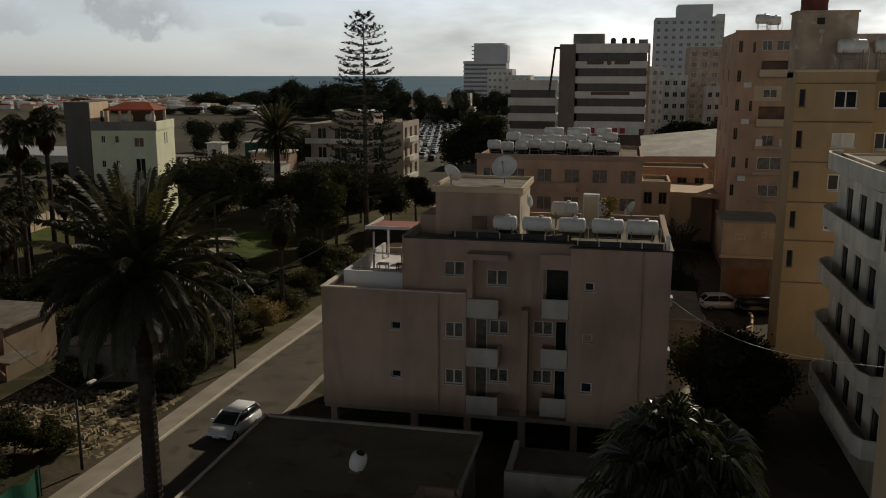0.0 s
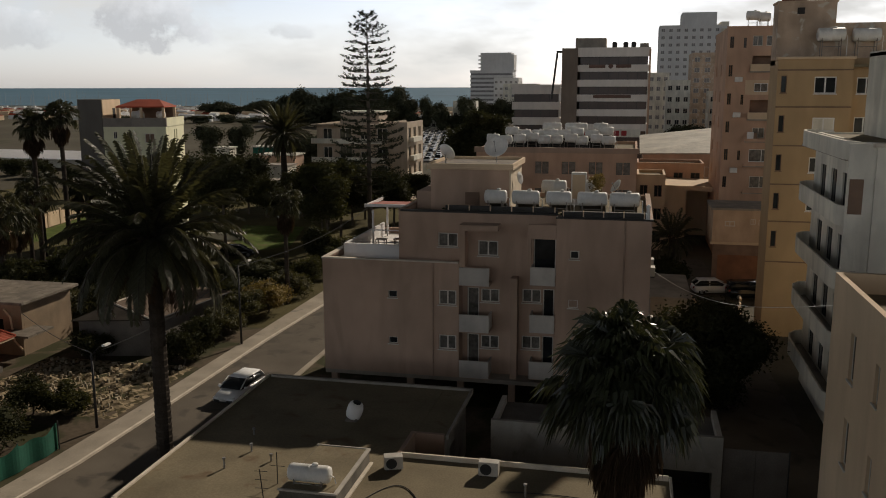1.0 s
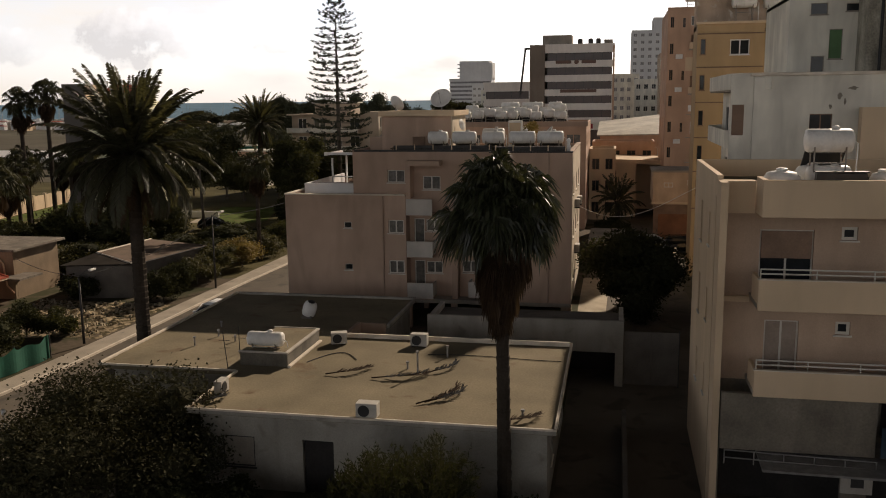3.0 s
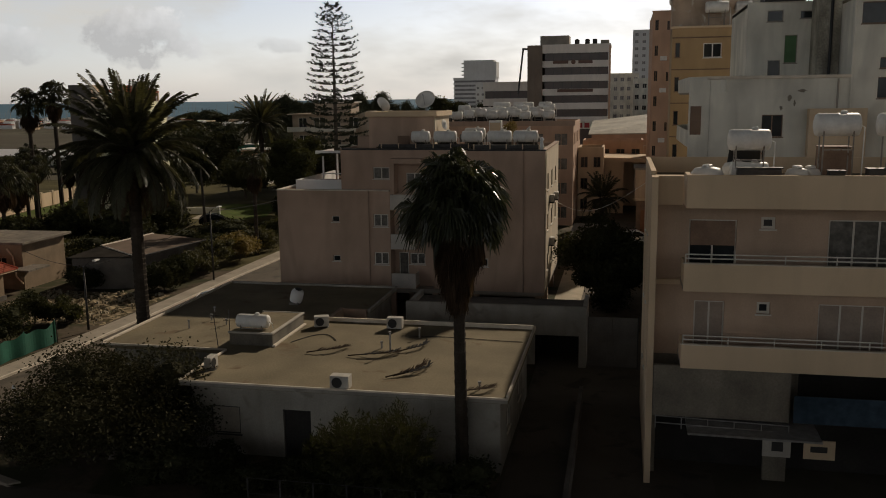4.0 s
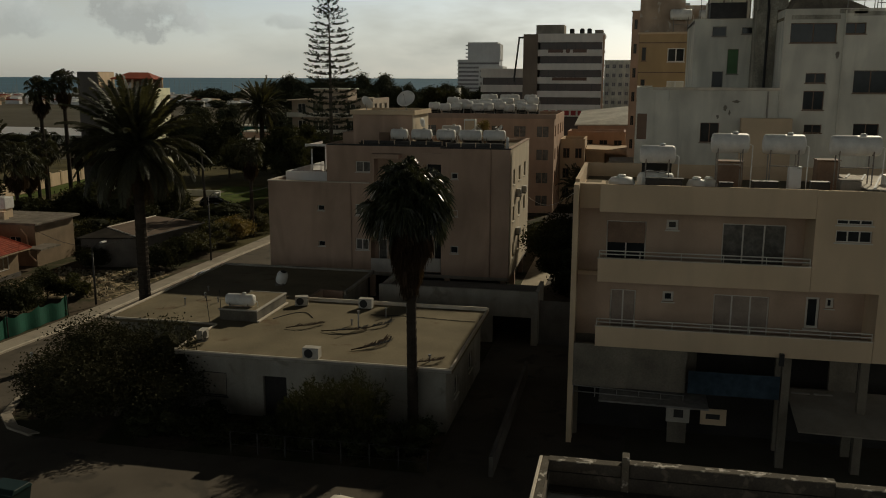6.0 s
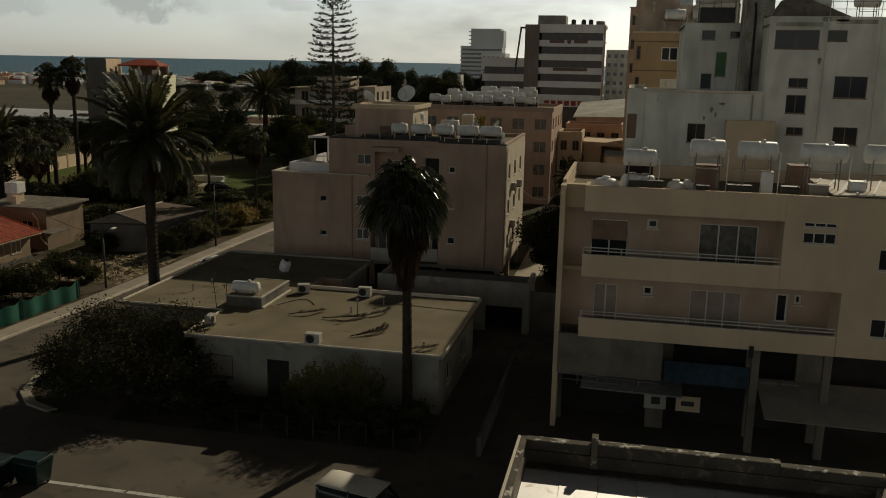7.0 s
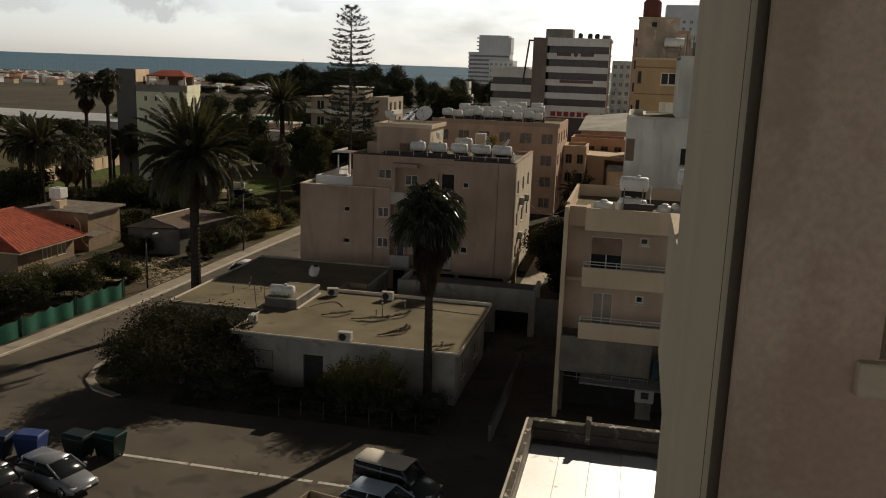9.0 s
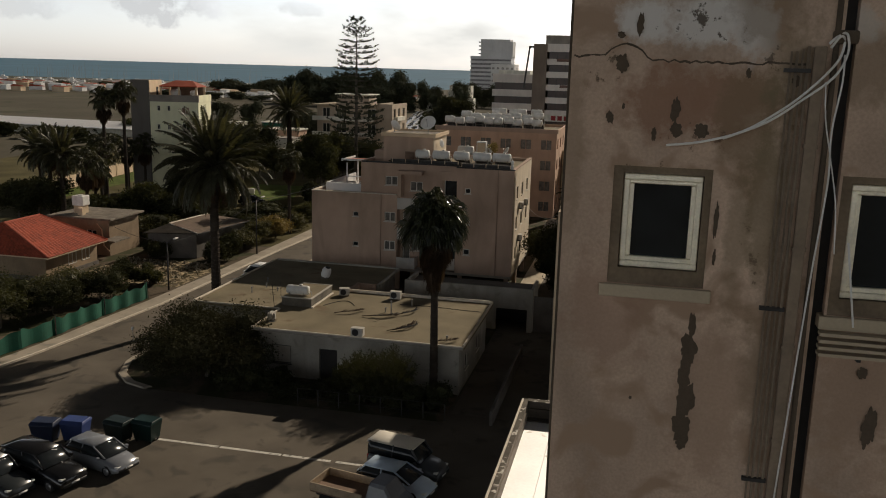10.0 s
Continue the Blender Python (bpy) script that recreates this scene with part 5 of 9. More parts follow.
part("pipe", Geo().tube(NS.at(n_(15.15), 0.02, 0.0), NS.at(n_(15.15), 0.02, 25.0), 0.022, n=8), M_SCAR, nb, smooth=True)
for z in (19.42, 17.95, 21.28):
    part("bracket", NS.box(Geo(), n_(14.8), n_(14.99), 0.0, 0.04, z - 0.015, z + 0.015), M_DARKSTEEL, nb)
def draped(pts, r):
    """A cable eased through its bends."""
    p = [NS.at(n_(x), 0.05 + 0.03 * (i % 2), z) for i, (x, z) in enumerate(pts)]
    q = []
    for i in range(len(p) - 1):
        p0, p1, p2, p3 = p[max(i - 1, 0)], p[i], p[i + 1], p[min(i + 2, len(p) - 1)]
        for t in (0, 0.25, 0.5, 0.75):
            q.append((p1 * 2 + (p2 - p0) * t + (p0 * 2 - p1 * 5 + p2 * 4 - p3) * t * t + (p1 * 3 - p0 - p2 * 3 + p3) * t ** 3) * 0.5)
    part("cable", Geo().path(q + [p[-1]], r, 6), M_CABLE, nb, "loose white cable")


draped([(13.98, 20.68), (14.24, 20.72), (14.54, 20.81), (14.8, 20.98), (15.0, 21.15), (15.16, 21.35), (15.2, 21.5), (15.16, 21.53), (15.11, 21.45)], 0.010)
draped([(14.4, 20.75), (14.71, 20.89), (14.97, 21.08), (15.15, 21.24), (15.23, 21.41), (15.21, 21.54), (15.17, 21.55), (15.09, 21.48)], 0.010)
draped([(15.21, 21.4), (15.21, 21.2), (15.18, 20.83), (15.19, 20.5), (15.18, 20.15), (15.14, 19.6), (15.05, 17.5)], 0.007)
draped([(15.1, 21.2), (15.12, 20.94), (15.18, 20.69), (15.26, 20.3), (15.3, 19.9)], 0.005)
part("junction_box", NS.box(Geo(), n_(15.12), n_(15.3), -0.02, 0.06, 21.48, 21.58), M_SCAR, nb, "dark broken hole where the cables leave the wall", bevel=0.02)
# side wall along the camera's way
NW = Side(NX, -21.2, (0, -1))
raised("side_wall", NW, 0, -21.2 - NY - 0.31, 0, 25.0, [], M_PLAIN, nb, "plain beige side wall", 0.3)
part("wall", Geo().box(NX + 0.31, -21.5, 0, 18.2, -21.2, 25.0), M_PLAIN, nb)
part("wall", Geo().box(17.9, NY + 0.31, 0, 18.2, -21.51, 25.0), M_PLAIN, nb)
for u, r, m in ((3.52, 0.02, M_SCAR), (3.64, 0.03, M_PLAIN), (3.74, 0.022, M_SCAR)):
    part("pipe", Geo().tube(NW.at(u, 0.012, 0.0), NW.at(u, 0.012, 25.0), r, n=8), m, nb, smooth=True)
scar(3.35, 19.6, 0.03, 0.55, 371, M_SCAR, 0.4, NW)
scar(3.3, 20.2, 0.02, 0.2, 372, M_SCAR, 0.4, NW)
part("roof", Geo().box(NX, NY, 25.0, 18.2, -21.2, 25.25), M_CONCRETE, nb)
part("balcony_front", Geo().box(NX, -21.19, 17.75, NX + 0.15, -19.6, 19.08), M_PLAIN, nb)
part("balcony_front", Geo().box(NX + 0.151, -19.75, 17.75, 18.2, -19.6, 19.08), M_PLAIN, nb)
part("balcony_floor", Geo().box(NX + 0.151, -21.19, 17.75, 18.2, -19.751, 17.9), M_CONCRETE, nb)
part("balcony_post", Geo().box(NX + 0.3, -20.0, 19.08, NX + 0.36, -19.94, 20.4), M_WHITE, nb)
part("balcony_canopy", Geo().box(NX + 0.28, -21.1, 20.3, 18, -19.7, 20.36), M_WHITE, nb)

M_FLAKY = surface("flaking_limewash", (0.10, 0.085, 0.065), 0.95, 0.3, 1.2, 20, 0.3, other=(0.62, 0.57, 0.5), other_at=0.6)
# old stains and the parapet's own shade together in one black colour
M_PARAPET_SHADE = surface("stained_shade_black", (0.055, 0.047, 0.038), 0.9, 0.35, 1.0, 15, 0.25, other=(0.12, 0.10, 0.08), other_at=0.62)
shop = thing("white_roofed_shop", "low building with a bright white-coated flat roof", "building", (15, -6, 0))
part("wall", Geo().box(9.45, -19, 0, 9.7, 5.0, 6.3), M_STAINED, shop)
part("wall", Geo().box(9.7, 4.75, 0, 20.5, 5.0, 6.3), M_PARAPET_SHADE, shop)
part("wall", Geo().box(20.25, -19, 0, 20.5, 4.74, 6.3), M_STAINED, shop)
part("wall", Geo().box(9.7, -19, 0, 20.24, -18.75, 6.3), M_STAINED, shop)
for i in range(9):
    part("roof_sheet", Geo().box(9.72 + 1.17 * i, -18.74, 5.65, 9.72 + 1.17 * i + 1.155, 4.74, 5.84 + 0.012 * (i % 2)), M_WHITE_ROOF, shop, "bright white roof coating, scuffed")
part("parapet", Geo().box(9.4, -19, 6.3, 9.66, 5.05, 6.6), M_STAINED, shop, bevel=0.02)
g = Geo()
for x0, x1, h in ((9.67, 11.75, 6.62), (11.98, 17.5, 6.7), (17.5, 20.5, 6.6)):
    g.box(x0, 4.8, 6.3, x1, 5.05, h)
part("parapet", g, M_PARAPET_SHADE, shop, "stained parapet, the shade of its inner face in the colour", bevel=0.02)
part("parapet_cap", Geo().box(9.67, 4.77, 6.62, 11.75, 5.08, 6.655).box(11.98, 4.77, 6.70, 17.5, 5.08, 6.735).box(17.51, 4.77, 6.60, 20.5, 5.08, 6.635), M_FLAKY, shop, "flaking pale limewash on the parapet top")
part("parapet_cap", Geo().box(9.5, -19, 6.6, 9.69, 5.07, 6.63), M_FLAKY, shop)
part("parapet_lip", Geo().box(9.38, -19, 6.58, 9.47, 5.07, 6.64), M_ROOF_TRIM, shop, "bright worn outer lip of the parapet", bevel=0.015)
# dark strip laid on the roof as the parapet's shadow
part("roof_seam", Geo().box(9.68, 4.3, 5.86, 20.2, 4.73, 5.9), M_PARAPET_SHADE, shop, "dark strip painted as the parapet's shadow on the roof")
part("parapet_post", Geo().box(11.76, 4.7, 5.85, 11.97, 5.1, 6.95), M_FLAKY, shop, bevel=0.02)

# ---- farther buildings ----
def punched(name, label, x0, x1, y0, y1, h, floors, cols, wm, side_cols=3, base=0.0, roofm=None, side_mat=None, gm=None, fm=None):
    """A block with rows of real windows on the faces that show."""
    b = thing(name, label, "building", ((x0 + x1) / 2, (y0 + y1) / 2, 0))
    fh = (h - base - 0.8) / floors
    for s, length, n, mm in ((Side(x0, y0, (1, 0)), x1 - x0, cols, wm), (Side(x0, y1, (0, -1)), y1 - y0, side_cols, side_mat or wm), (Side(x1, y0, (0, 1)), y1 - y0, side_cols, side_mat or wm)):
        holes = []
        for f in range(floors):
            z = base + f * fh + fh * 0.33
            for c in range(n):
                u = length * (c + 0.5) / n
                w = min(1.7, length / n * 0.55)
                holes.append((u - w / 2, u + w / 2, z, z + min(1.5, fh * 0.5)))
        g = Geo()
        side = s.u.y != 0
        wall(g, s, 0.26 if side else 0, length - (0.26 if side else 0), 0, h, holes)
        part("wall", g, mm, b)
        for hh in holes:
            plain_window(b, s, *hh, gm=gm, fm=fm)
    part("back_wall", Geo().box(x0, y1 - 0.25, 0, x1, y1, h), wm, b)
    part("roof", Geo().box(x0 + 0.26, y0 + 0.26, h - 0.6, x1 - 0.26, y1 - 0.26, h - 0.4), roofm or M_ROOF, b)
    return b


def banded(name, label, x0, x1, y0, y1, z0, h, floors, band_m, dark_m, body_m, frac=0.48, body=0.0):
    """An office block: white spandrel bands over dark strip windows, with a plain stair tower at one end."""
    b = thing(name, label, "building", ((x0 + x1) / 2, (y0 + y1) / 2, 0))
    fh = (h - z0) / floors
    part("core", Geo().box(x0 + 0.5, y0 + 0.9, 0, x1 - 0.5, y1, h), dark_m, b)
    for f in range(floors):
        z = z0 + f * fh
        part("spandrel", Geo().box(x0, y0, z + fh * (1 - frac), x1, y0 + 0.3, z + fh).box(x0, y0 + 0.301, z + fh - 0.35, x1, y1, z + fh - 0.1), band_m, b)
        n = max(3, int((x1 - x0) / 2.2))
        g = Geo()
        for i in range(n + 1):
            x = x0 + 0.55 + (x1 - x0 - 1.1) * i / n
            g.box(x - 0.06, y0 + 0.8, z, x + 0.06, y0 + 0.88, z + fh * (1 - frac))
        part("mullions", g, M_DARKSTEEL, b, kind="stuff")
    if body:
        part("stair_tower", Geo().box(x0 - body, y0 - 0.4, 0, x0 - 0.01, y1, h + 0.4), body_m, b, bevel=0.05)
    part("roof_edge", Geo().box(x0 - 0.1, y0 - 0.1, h, x1 + 0.1, y1, h + 0.5), band_m, b)
    return b


M_OFFICE = surface("office_panel", (0.74, 0.68, 0.62), 0.8, 0.08, 0.2, 10, 0.05, streak=0.15)
M_OFFICE_END = surface("office_stair_tower", (0.21, 0.165, 0.13), 0.9, 0.15, 0.2, 10, 0.05, streak=0.2)
M_OFFICE_DARK = surface("office_strip_window", (0.055, 0.036, 0.03), 0.3, 0.3, 0.3, 6, 0.0, spec=0.5)
# distant wall colour lightened to stand for haze
M_HAZE = surface("hazed_grey_wall", (0.62, 0.61, 0.60), 0.9, 0.08, 0.1, 4, 0.0, streak=0.12)
of = banded("office_block", "six-storey office block with pale bands and dark strip windows", -11.7, 4.6, 203, 216, 8.0, 28.2, 6, M_OFFICE, M_OFFICE_DARK, M_OFFICE_END, 0.47, 3.6)
part("roof_room", Geo().box(-12.5, 206, 28.7, -5.5, 213, 31.0), M_CONCRETE, of)
part("roof_room", Geo().box(2.2, 204, 28.71, 4.2, 210, 29.6), M_CONCRETE, of)
for x in (-3.5, -1.0, 0.8):
    part("roof_tank", Geo().lathe((x, 206, 28.7), [(0.5, 0), (0.6, 0.1), (0.6, 1.1), (0.3, 1.35)], 12), M_DARKSTEEL, of, smooth=True)
part("end_post", Geo().box(4.3, 202.7, 8.0, 4.75, 203.2, 28.2), M_TAN, of, "slim brown post at the end of the bands")
part("frame_post", Geo().path([(-16.4, 203, 27.6), (-17.6, 203, 17)], 0.25).path([(-16.6, 203, 27.8), (-15.3, 203, 27.8)], 0.25), M_DARKSTEEL, of)
M_RED = surface("red_sign", (0.30, 0.03, 0.03), 0.6, 0.1, 2, 10, 0.0)
M_BARS = surface("sign_bar_brown", (0.14, 0.08, 0.06), 0.7, 0.1, 2, 10, 0.0)
sg = part("sign", Geo().box(-11.6, 202.6, 8.4, 3.0, 202.8, 10.2), M_WHITEWALL, of, "pale shop sign with red bars")
for i in range(6):
    part("sign_bar", Geo().box(-9.8 + 1.7 * i, 202.5, 8.7, -8.6 + 1.7 * i, 202.59, 9.9), M_RED, sg)
for x0, x1, z in ((-9.1, -5.4, 24.1), (-3.0, 0.4, 24.1), (-8.0, 0.6, 17.3)):
    part("sign_bar", Geo().box(x0, 202.9, z, x1, 202.98, z + 0.75), M_BARS, of)
part("emblem", Geo().lathe((-4.2, 202.95, 24.5), [(0.55, -0.04), (0.55, 0.04)], 16, (0, 1, 0)), M_BARS, of)
banded("office_annexe", "low white-banded annexe beside the office block", -30.3, -17.6, 228, 240, 4.0, 20.0, 4, M_OFFICE, M_OFFICE_DARK, M_OFFICE, 0.5)
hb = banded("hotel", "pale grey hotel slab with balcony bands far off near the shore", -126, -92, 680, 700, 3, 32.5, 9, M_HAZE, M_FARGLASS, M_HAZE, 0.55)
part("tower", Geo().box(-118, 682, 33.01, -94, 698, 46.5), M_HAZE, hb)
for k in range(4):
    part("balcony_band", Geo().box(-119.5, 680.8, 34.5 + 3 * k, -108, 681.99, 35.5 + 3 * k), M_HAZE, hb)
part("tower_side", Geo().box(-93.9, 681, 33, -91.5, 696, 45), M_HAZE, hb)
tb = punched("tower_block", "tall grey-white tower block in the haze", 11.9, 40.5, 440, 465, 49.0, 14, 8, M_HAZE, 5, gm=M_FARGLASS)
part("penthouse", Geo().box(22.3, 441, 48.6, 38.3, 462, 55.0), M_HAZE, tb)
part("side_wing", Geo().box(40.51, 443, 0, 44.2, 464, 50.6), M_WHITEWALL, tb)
for k in range(15):
    part("balcony", Geo().box(40.6, 441.6, 4 + 3.1 * k, 44.0, 442.99, 5.1 + 3.1 * k), M_WHITE, tb)
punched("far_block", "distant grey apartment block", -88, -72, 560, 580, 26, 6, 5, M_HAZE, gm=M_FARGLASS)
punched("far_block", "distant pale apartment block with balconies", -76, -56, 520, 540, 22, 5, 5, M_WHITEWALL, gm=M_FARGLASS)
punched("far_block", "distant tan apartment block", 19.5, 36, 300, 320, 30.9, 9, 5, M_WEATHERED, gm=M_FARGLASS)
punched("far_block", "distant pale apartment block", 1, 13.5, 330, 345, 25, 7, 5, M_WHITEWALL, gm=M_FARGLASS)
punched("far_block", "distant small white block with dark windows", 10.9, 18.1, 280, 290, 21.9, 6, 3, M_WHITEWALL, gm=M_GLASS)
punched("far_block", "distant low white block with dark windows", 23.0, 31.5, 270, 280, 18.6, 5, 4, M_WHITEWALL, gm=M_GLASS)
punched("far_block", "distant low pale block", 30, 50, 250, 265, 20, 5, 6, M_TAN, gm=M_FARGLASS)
# the long block with rows of tanks on its roof
mid = punched("tank_roof_block", "peach apartment block with rows of water tanks on its roof", -16.0, 2.0, 95, 112, 12.9, 4, 6, M_TAN, 4, fm=M_TAN, gm=M_CURTAINED)
punched("low_wing", "low beige building beside the lane", 2.1, 11.0, 119, 125.5, 9.6, 3, 4, M_TAN, 2, fm=M_SHUTTER)
punched("low_wing", "low beige annexe with a flat roof", 2.1, 5.5, 105, 112, 9.3, 3, 2, M_CREAM, 2, fm=M_SHUTTER)
for x0, x1, z in ((-15.2, -11.6, 9.2), (-8.4, -4.9, 9.2), (-8.4, -4.9, 6.0), (-15.2, -11.6, 6.0)):
    bal = part("balcony", Geo().box(x0, 93.9, z, x1, 94.99, z + 0.15), M_CONCRETE, mid)
    part("balcony_front", Geo().box(x0, 93.8, z, x1, 93.9, z + 0.95), M_TAN, bal)
part("roof_edge", Geo().box(-16.2, 94.8, 12.5, 2.2, 95.25, 13.1), M_PEACH_TRIM, mid)
wr = thing("warehouse", "low warehouse with a pale sloping sheet roof", "building", (12, 135, 0))
for i in range(7):
    plain_window(wr, Side(3, 129.99, (1, 0)), 1.0 + i * 2.4, 2.4 + i * 2.4, 6.6, 8.2, deep=-0.02)
part("canopy", Geo().hexa([(2.6, 127.6, 5.6), (16, 127.6, 5.6), (16, 129.99, 6.0), (2.6, 129.99, 6.0), (2.6, 127.6, 5.72), (16, 127.6, 5.72), (16, 129.99, 6.12), (2.6, 129.99, 6.12)]), M_SHUTTER, wr, "brown sheet canopy")
part("wall", Geo().box(3, 130, 0, 30, 150, 10), M_TAN, wr)
part("roof", Geo().hexa([(2.5, 129.5, 9.9), (30.5, 129.5, 10.3), (30.5, 150, 14.6), (2.5, 150, 11.5), (2.5, 129.5, 10.1), (30.5, 129.5, 10.5), (30.5, 150, 14.8), (2.5, 150, 11.7)]), surface("dusty_sheet_roof", (0.43, 0.39, 0.32), 0.7, 0.2, 0.3, 6, 0.1, streak=0.3), wr, "pale dusty metal sheet roof")
ga = thing("garage_block", "beige garage block with a flat concrete canopy", "building", (11, 111, 0))
part("wall", Geo().box(5.6, 108.4, 0, 8.2, 117.6, 7.3), M_CREAM, ga)
part("back_wall", Geo().box(8.2, 117.4, 0, 19, 117.6, 7.3), M_CREAM, ga)
part("roof", Geo().hexa([(5.4, 108.0, 7.3), (19.3, 108.0, 6.6), (19.3, 118, 6.6), (5.4, 118, 7.3), (5.4, 108.0, 7.75), (19.3, 108.0, 7.35), (19.3, 118, 7.35), (5.4, 118, 7.75)]), M_CREAM, ga)
part("pillar", Geo().box(12.0, 108.2, 0, 12.6, 108.8, 6.9), M_CREAM, ga)
part("pillar", Geo().box(16.4, 108.2, 0, 17.0, 108.8, 6.7), M_CREAM, ga)
pe = thing("peach_garage", "small peach-and-orange building in the sun", "building", (12, 88, 0))
M_ORANGE = surface("orange_stucco", (0.52, 0.38, 0.26), 0.9, 0.15, 0.3, 20, 0.1, streak=0.3)
part("upper_wall", Geo().box(9.45, 85, 4.6, 14.5, 91, 7.9), M_ORANGE, pe)
raised("wall", Side(9.6, 85.2, (1, 0)), 0, 4.9, 0, 4.59, [(0.5, 4.4, 0.0, 3.4)], M_SHUTTER, pe)
part("door", Geo().box(10.1, 85.4, 0, 14.0, 85.5, 3.4), surface("rust_door", (0.22, 0.10, 0.05), 0.8, 0.2, 0.8, 10, 0.1), pe, "rust-brown garage door")
for x, z in ((13.0, 6.55), (13.75, 6.5), (10.6, 6.3)):
    plain_window(pe, Side(9.45, 84.99, (1, 0)), x - 9.45, x - 9.0 + (0.5 if x < 11 else 0), z, z + 0.5, deep=-0.03)
part("sill", Geo().box(9.3, 84.8, 4.5, 14.65, 84.99, 4.75), M_CREAM, pe)
part("roof", Geo().box(9.3, 84.8, 7.9, 14.7, 91.2, 8.1), M_CONCRETE, pe)
# lime-green house with a plain stair tower
lm = thing("lime_house", "pale lime apartment house with a dark plain stair tower", "building", (-59, 97, 0))
LX, LY, LE, LT = -63.38, 94.59, -55.64, 15.05
LS = Side(LX, LY, (1, 0))
lmh = [(1.18, 1.63, 13.6, 14.4), (2.8, 3.25, 13.6, 14.4), (5.05, 6.25, 13.05, 14.2), (1.1, 1.55, 10.65, 11.45), (2.75, 3.2, 10.65, 11.45), (5.1, 6.3, 9.0, 11.7)]
raised("wall", LS, 0, LE - LX, 0, LT, lmh, M_LIME, lm)
LR = Side(LE, LY, (0, 1))
lrh = [(3.3, 3.7, 13.2, 14.6), (4.2, 4.6, 13.2, 14.6), (3.2, 4.6, 9.4, 10.8)]
raised("wall", LR, 0.26, 7.7, 0, LT, lrh, M_LIME, lm, "lime side wall in full sun")
for i, h in enumerate(lmh):
    plain_window(lm, LS, *h, gm=M_SHUTTER if i == 2 else None)
for h in lrh:
    plain_window(lm, LR, *h)
part("wall", Geo().box(LX, LY + 7.45, 0, LE - 0.26, LY + 7.7, LT), M_LIME, lm)
M_GREYBROWN = surface("weathered_parapet", (0.24, 0.21, 0.18), 0.9, 0.2, 0.5, 16, 0.1, streak=0.3)
part("parapet", Geo().box(LX, LY - 0.08, LT, LE + 0.08, LY + 0.22, 16.1), M_GREYBROWN, lm, "grey-brown weathered parapet")
part("parapet", Geo().box(LE - 0.22, LY + 0.23, LT, LE + 0.08, LY + 7.7, 16.1), M_LIME, lm)
part("stair_tower", Geo().box(LX - 2.95, LY - 0.1, 0, LX - 0.06, LY + 6.3, 18.4), surface("grey_tower", (0.125, 0.112, 0.10), 0.9, 0.1, 0.2, 12, 0.1, streak=0.2), lm, "plain dark-grey stair tower")
# pale slab over the dark tower paints the sun on this side
part("stair_tower_side", Geo().box(LX - 0.05, LY + 0.05, LT + 0.2, LX + 0.05, LY + 6.3, 18.35), M_CREAM, lm, "stair tower side, sunlight put into its pale cream colour")
part("tower_door", Geo().box(LX + 0.055, LY + 3.4, LT + 0.2, LX + 0.09, LY + 4.3, LT + 2.2), M_DARK, lm)
part("roof", Geo().box(LX + 0.1, LY + 0.3, 14.8, LE - 0.26, LY + 7.4, 15.0), M_ROOF, lm)
lm.rotation_euler = (0, 0, radians(13))
# shallow red hipped roof on posts, sheltering the tanks
g = Geo()
cx0, cx1, cy0, cy1, cz = -62.3, -56.2, 96.2, 101.4, 17.5
ra, rb_ = (-60.4, 98.8, 18.35), (-57.6, 98.8, 18.35)
for q in ([(cx0, cy0, cz), (cx1, cy0, cz), rb_, ra], [(cx1, cy0, cz), (cx1, cy1, cz), rb_], [(cx1, cy1, cz), (cx0, cy1, cz), ra, rb_], [(cx0, cy1, cz), (cx0, cy0, cz), ra]):
    g.face(q)
g.box(cx0, cy0, cz - 0.15, cx1, cy1, cz - 0.005)
part("roof_canopy", g, M_TILE, lm, "shallow red tiled canopy roof")
for x in (-62.1, -59.2, -56.4):
    for y in (96.4, 101.2):
        part("post", Geo().box(x - 0.14, y - 0.14, 14.9, x + 0.14, y + 0.14, cz - 0.15), M_CREAM, lm)
part("back_screen", Geo().box(-61.9, 101.05, 14.99, -56.6, 101.18, cz - 0.15), M_SHUTTER, lm)
# tan house behind the tall pine
tn = thing("tan_house", "beige apartment house with open white-edged balconies behind the pine", "building", (-42, 144, 0))
M_TANPALE = surface("pale_beige_stucco", (0.47, 0.38, 0.29), 0.9, 0.12, 0.3, 20, 0.1, streak=0.2)
TH = Side(-49.2, 138, (1, 0))
th_ = [(u, u + w, z, z + hh) for z in (1.2, 4.4, 7.6, 10.8) for u, w, hh in ((1.2, 1.6, 2.0), (4.2, 2.2, 2.0), (8.0, 1.4, 1.2), (11.0, 1.8, 2.0))]
raised("wall", TH, 0, 12.8, 0, 13.6, th_, M_TANPALE, tn)
for h in th_:
    plain_window(tn, TH, *h)
for z in (0.6, 3.8, 7.0, 10.2, 13.4):
    bal = part("balcony", Geo().box(-49.6, 136.3, z, -36.3, 137.99, z + 0.18), M_TANPALE, tn)
    if z < 13:
        part("balcony_front", Geo().box(-49.6, 136.2, z + 0.1, -36.3, 136.32, z + 0.95), M_WHITEWALL, bal, "white balcony front")
part("wing", Geo().box(-36.39, 138.6, 0, -33.0, 139.0, 13.9).box(-36.39, 139.0, 0, -36.1, 150, 13.9), M_TANPALE, tn)
TW = Side(-33.0, 138.6, (0, 1))
tw = [(u, u + 1.7, z, z + 1.9) for z in (1.4, 4.6, 7.8, 11.0) for u in (1.0, 4.4, 8.0)]
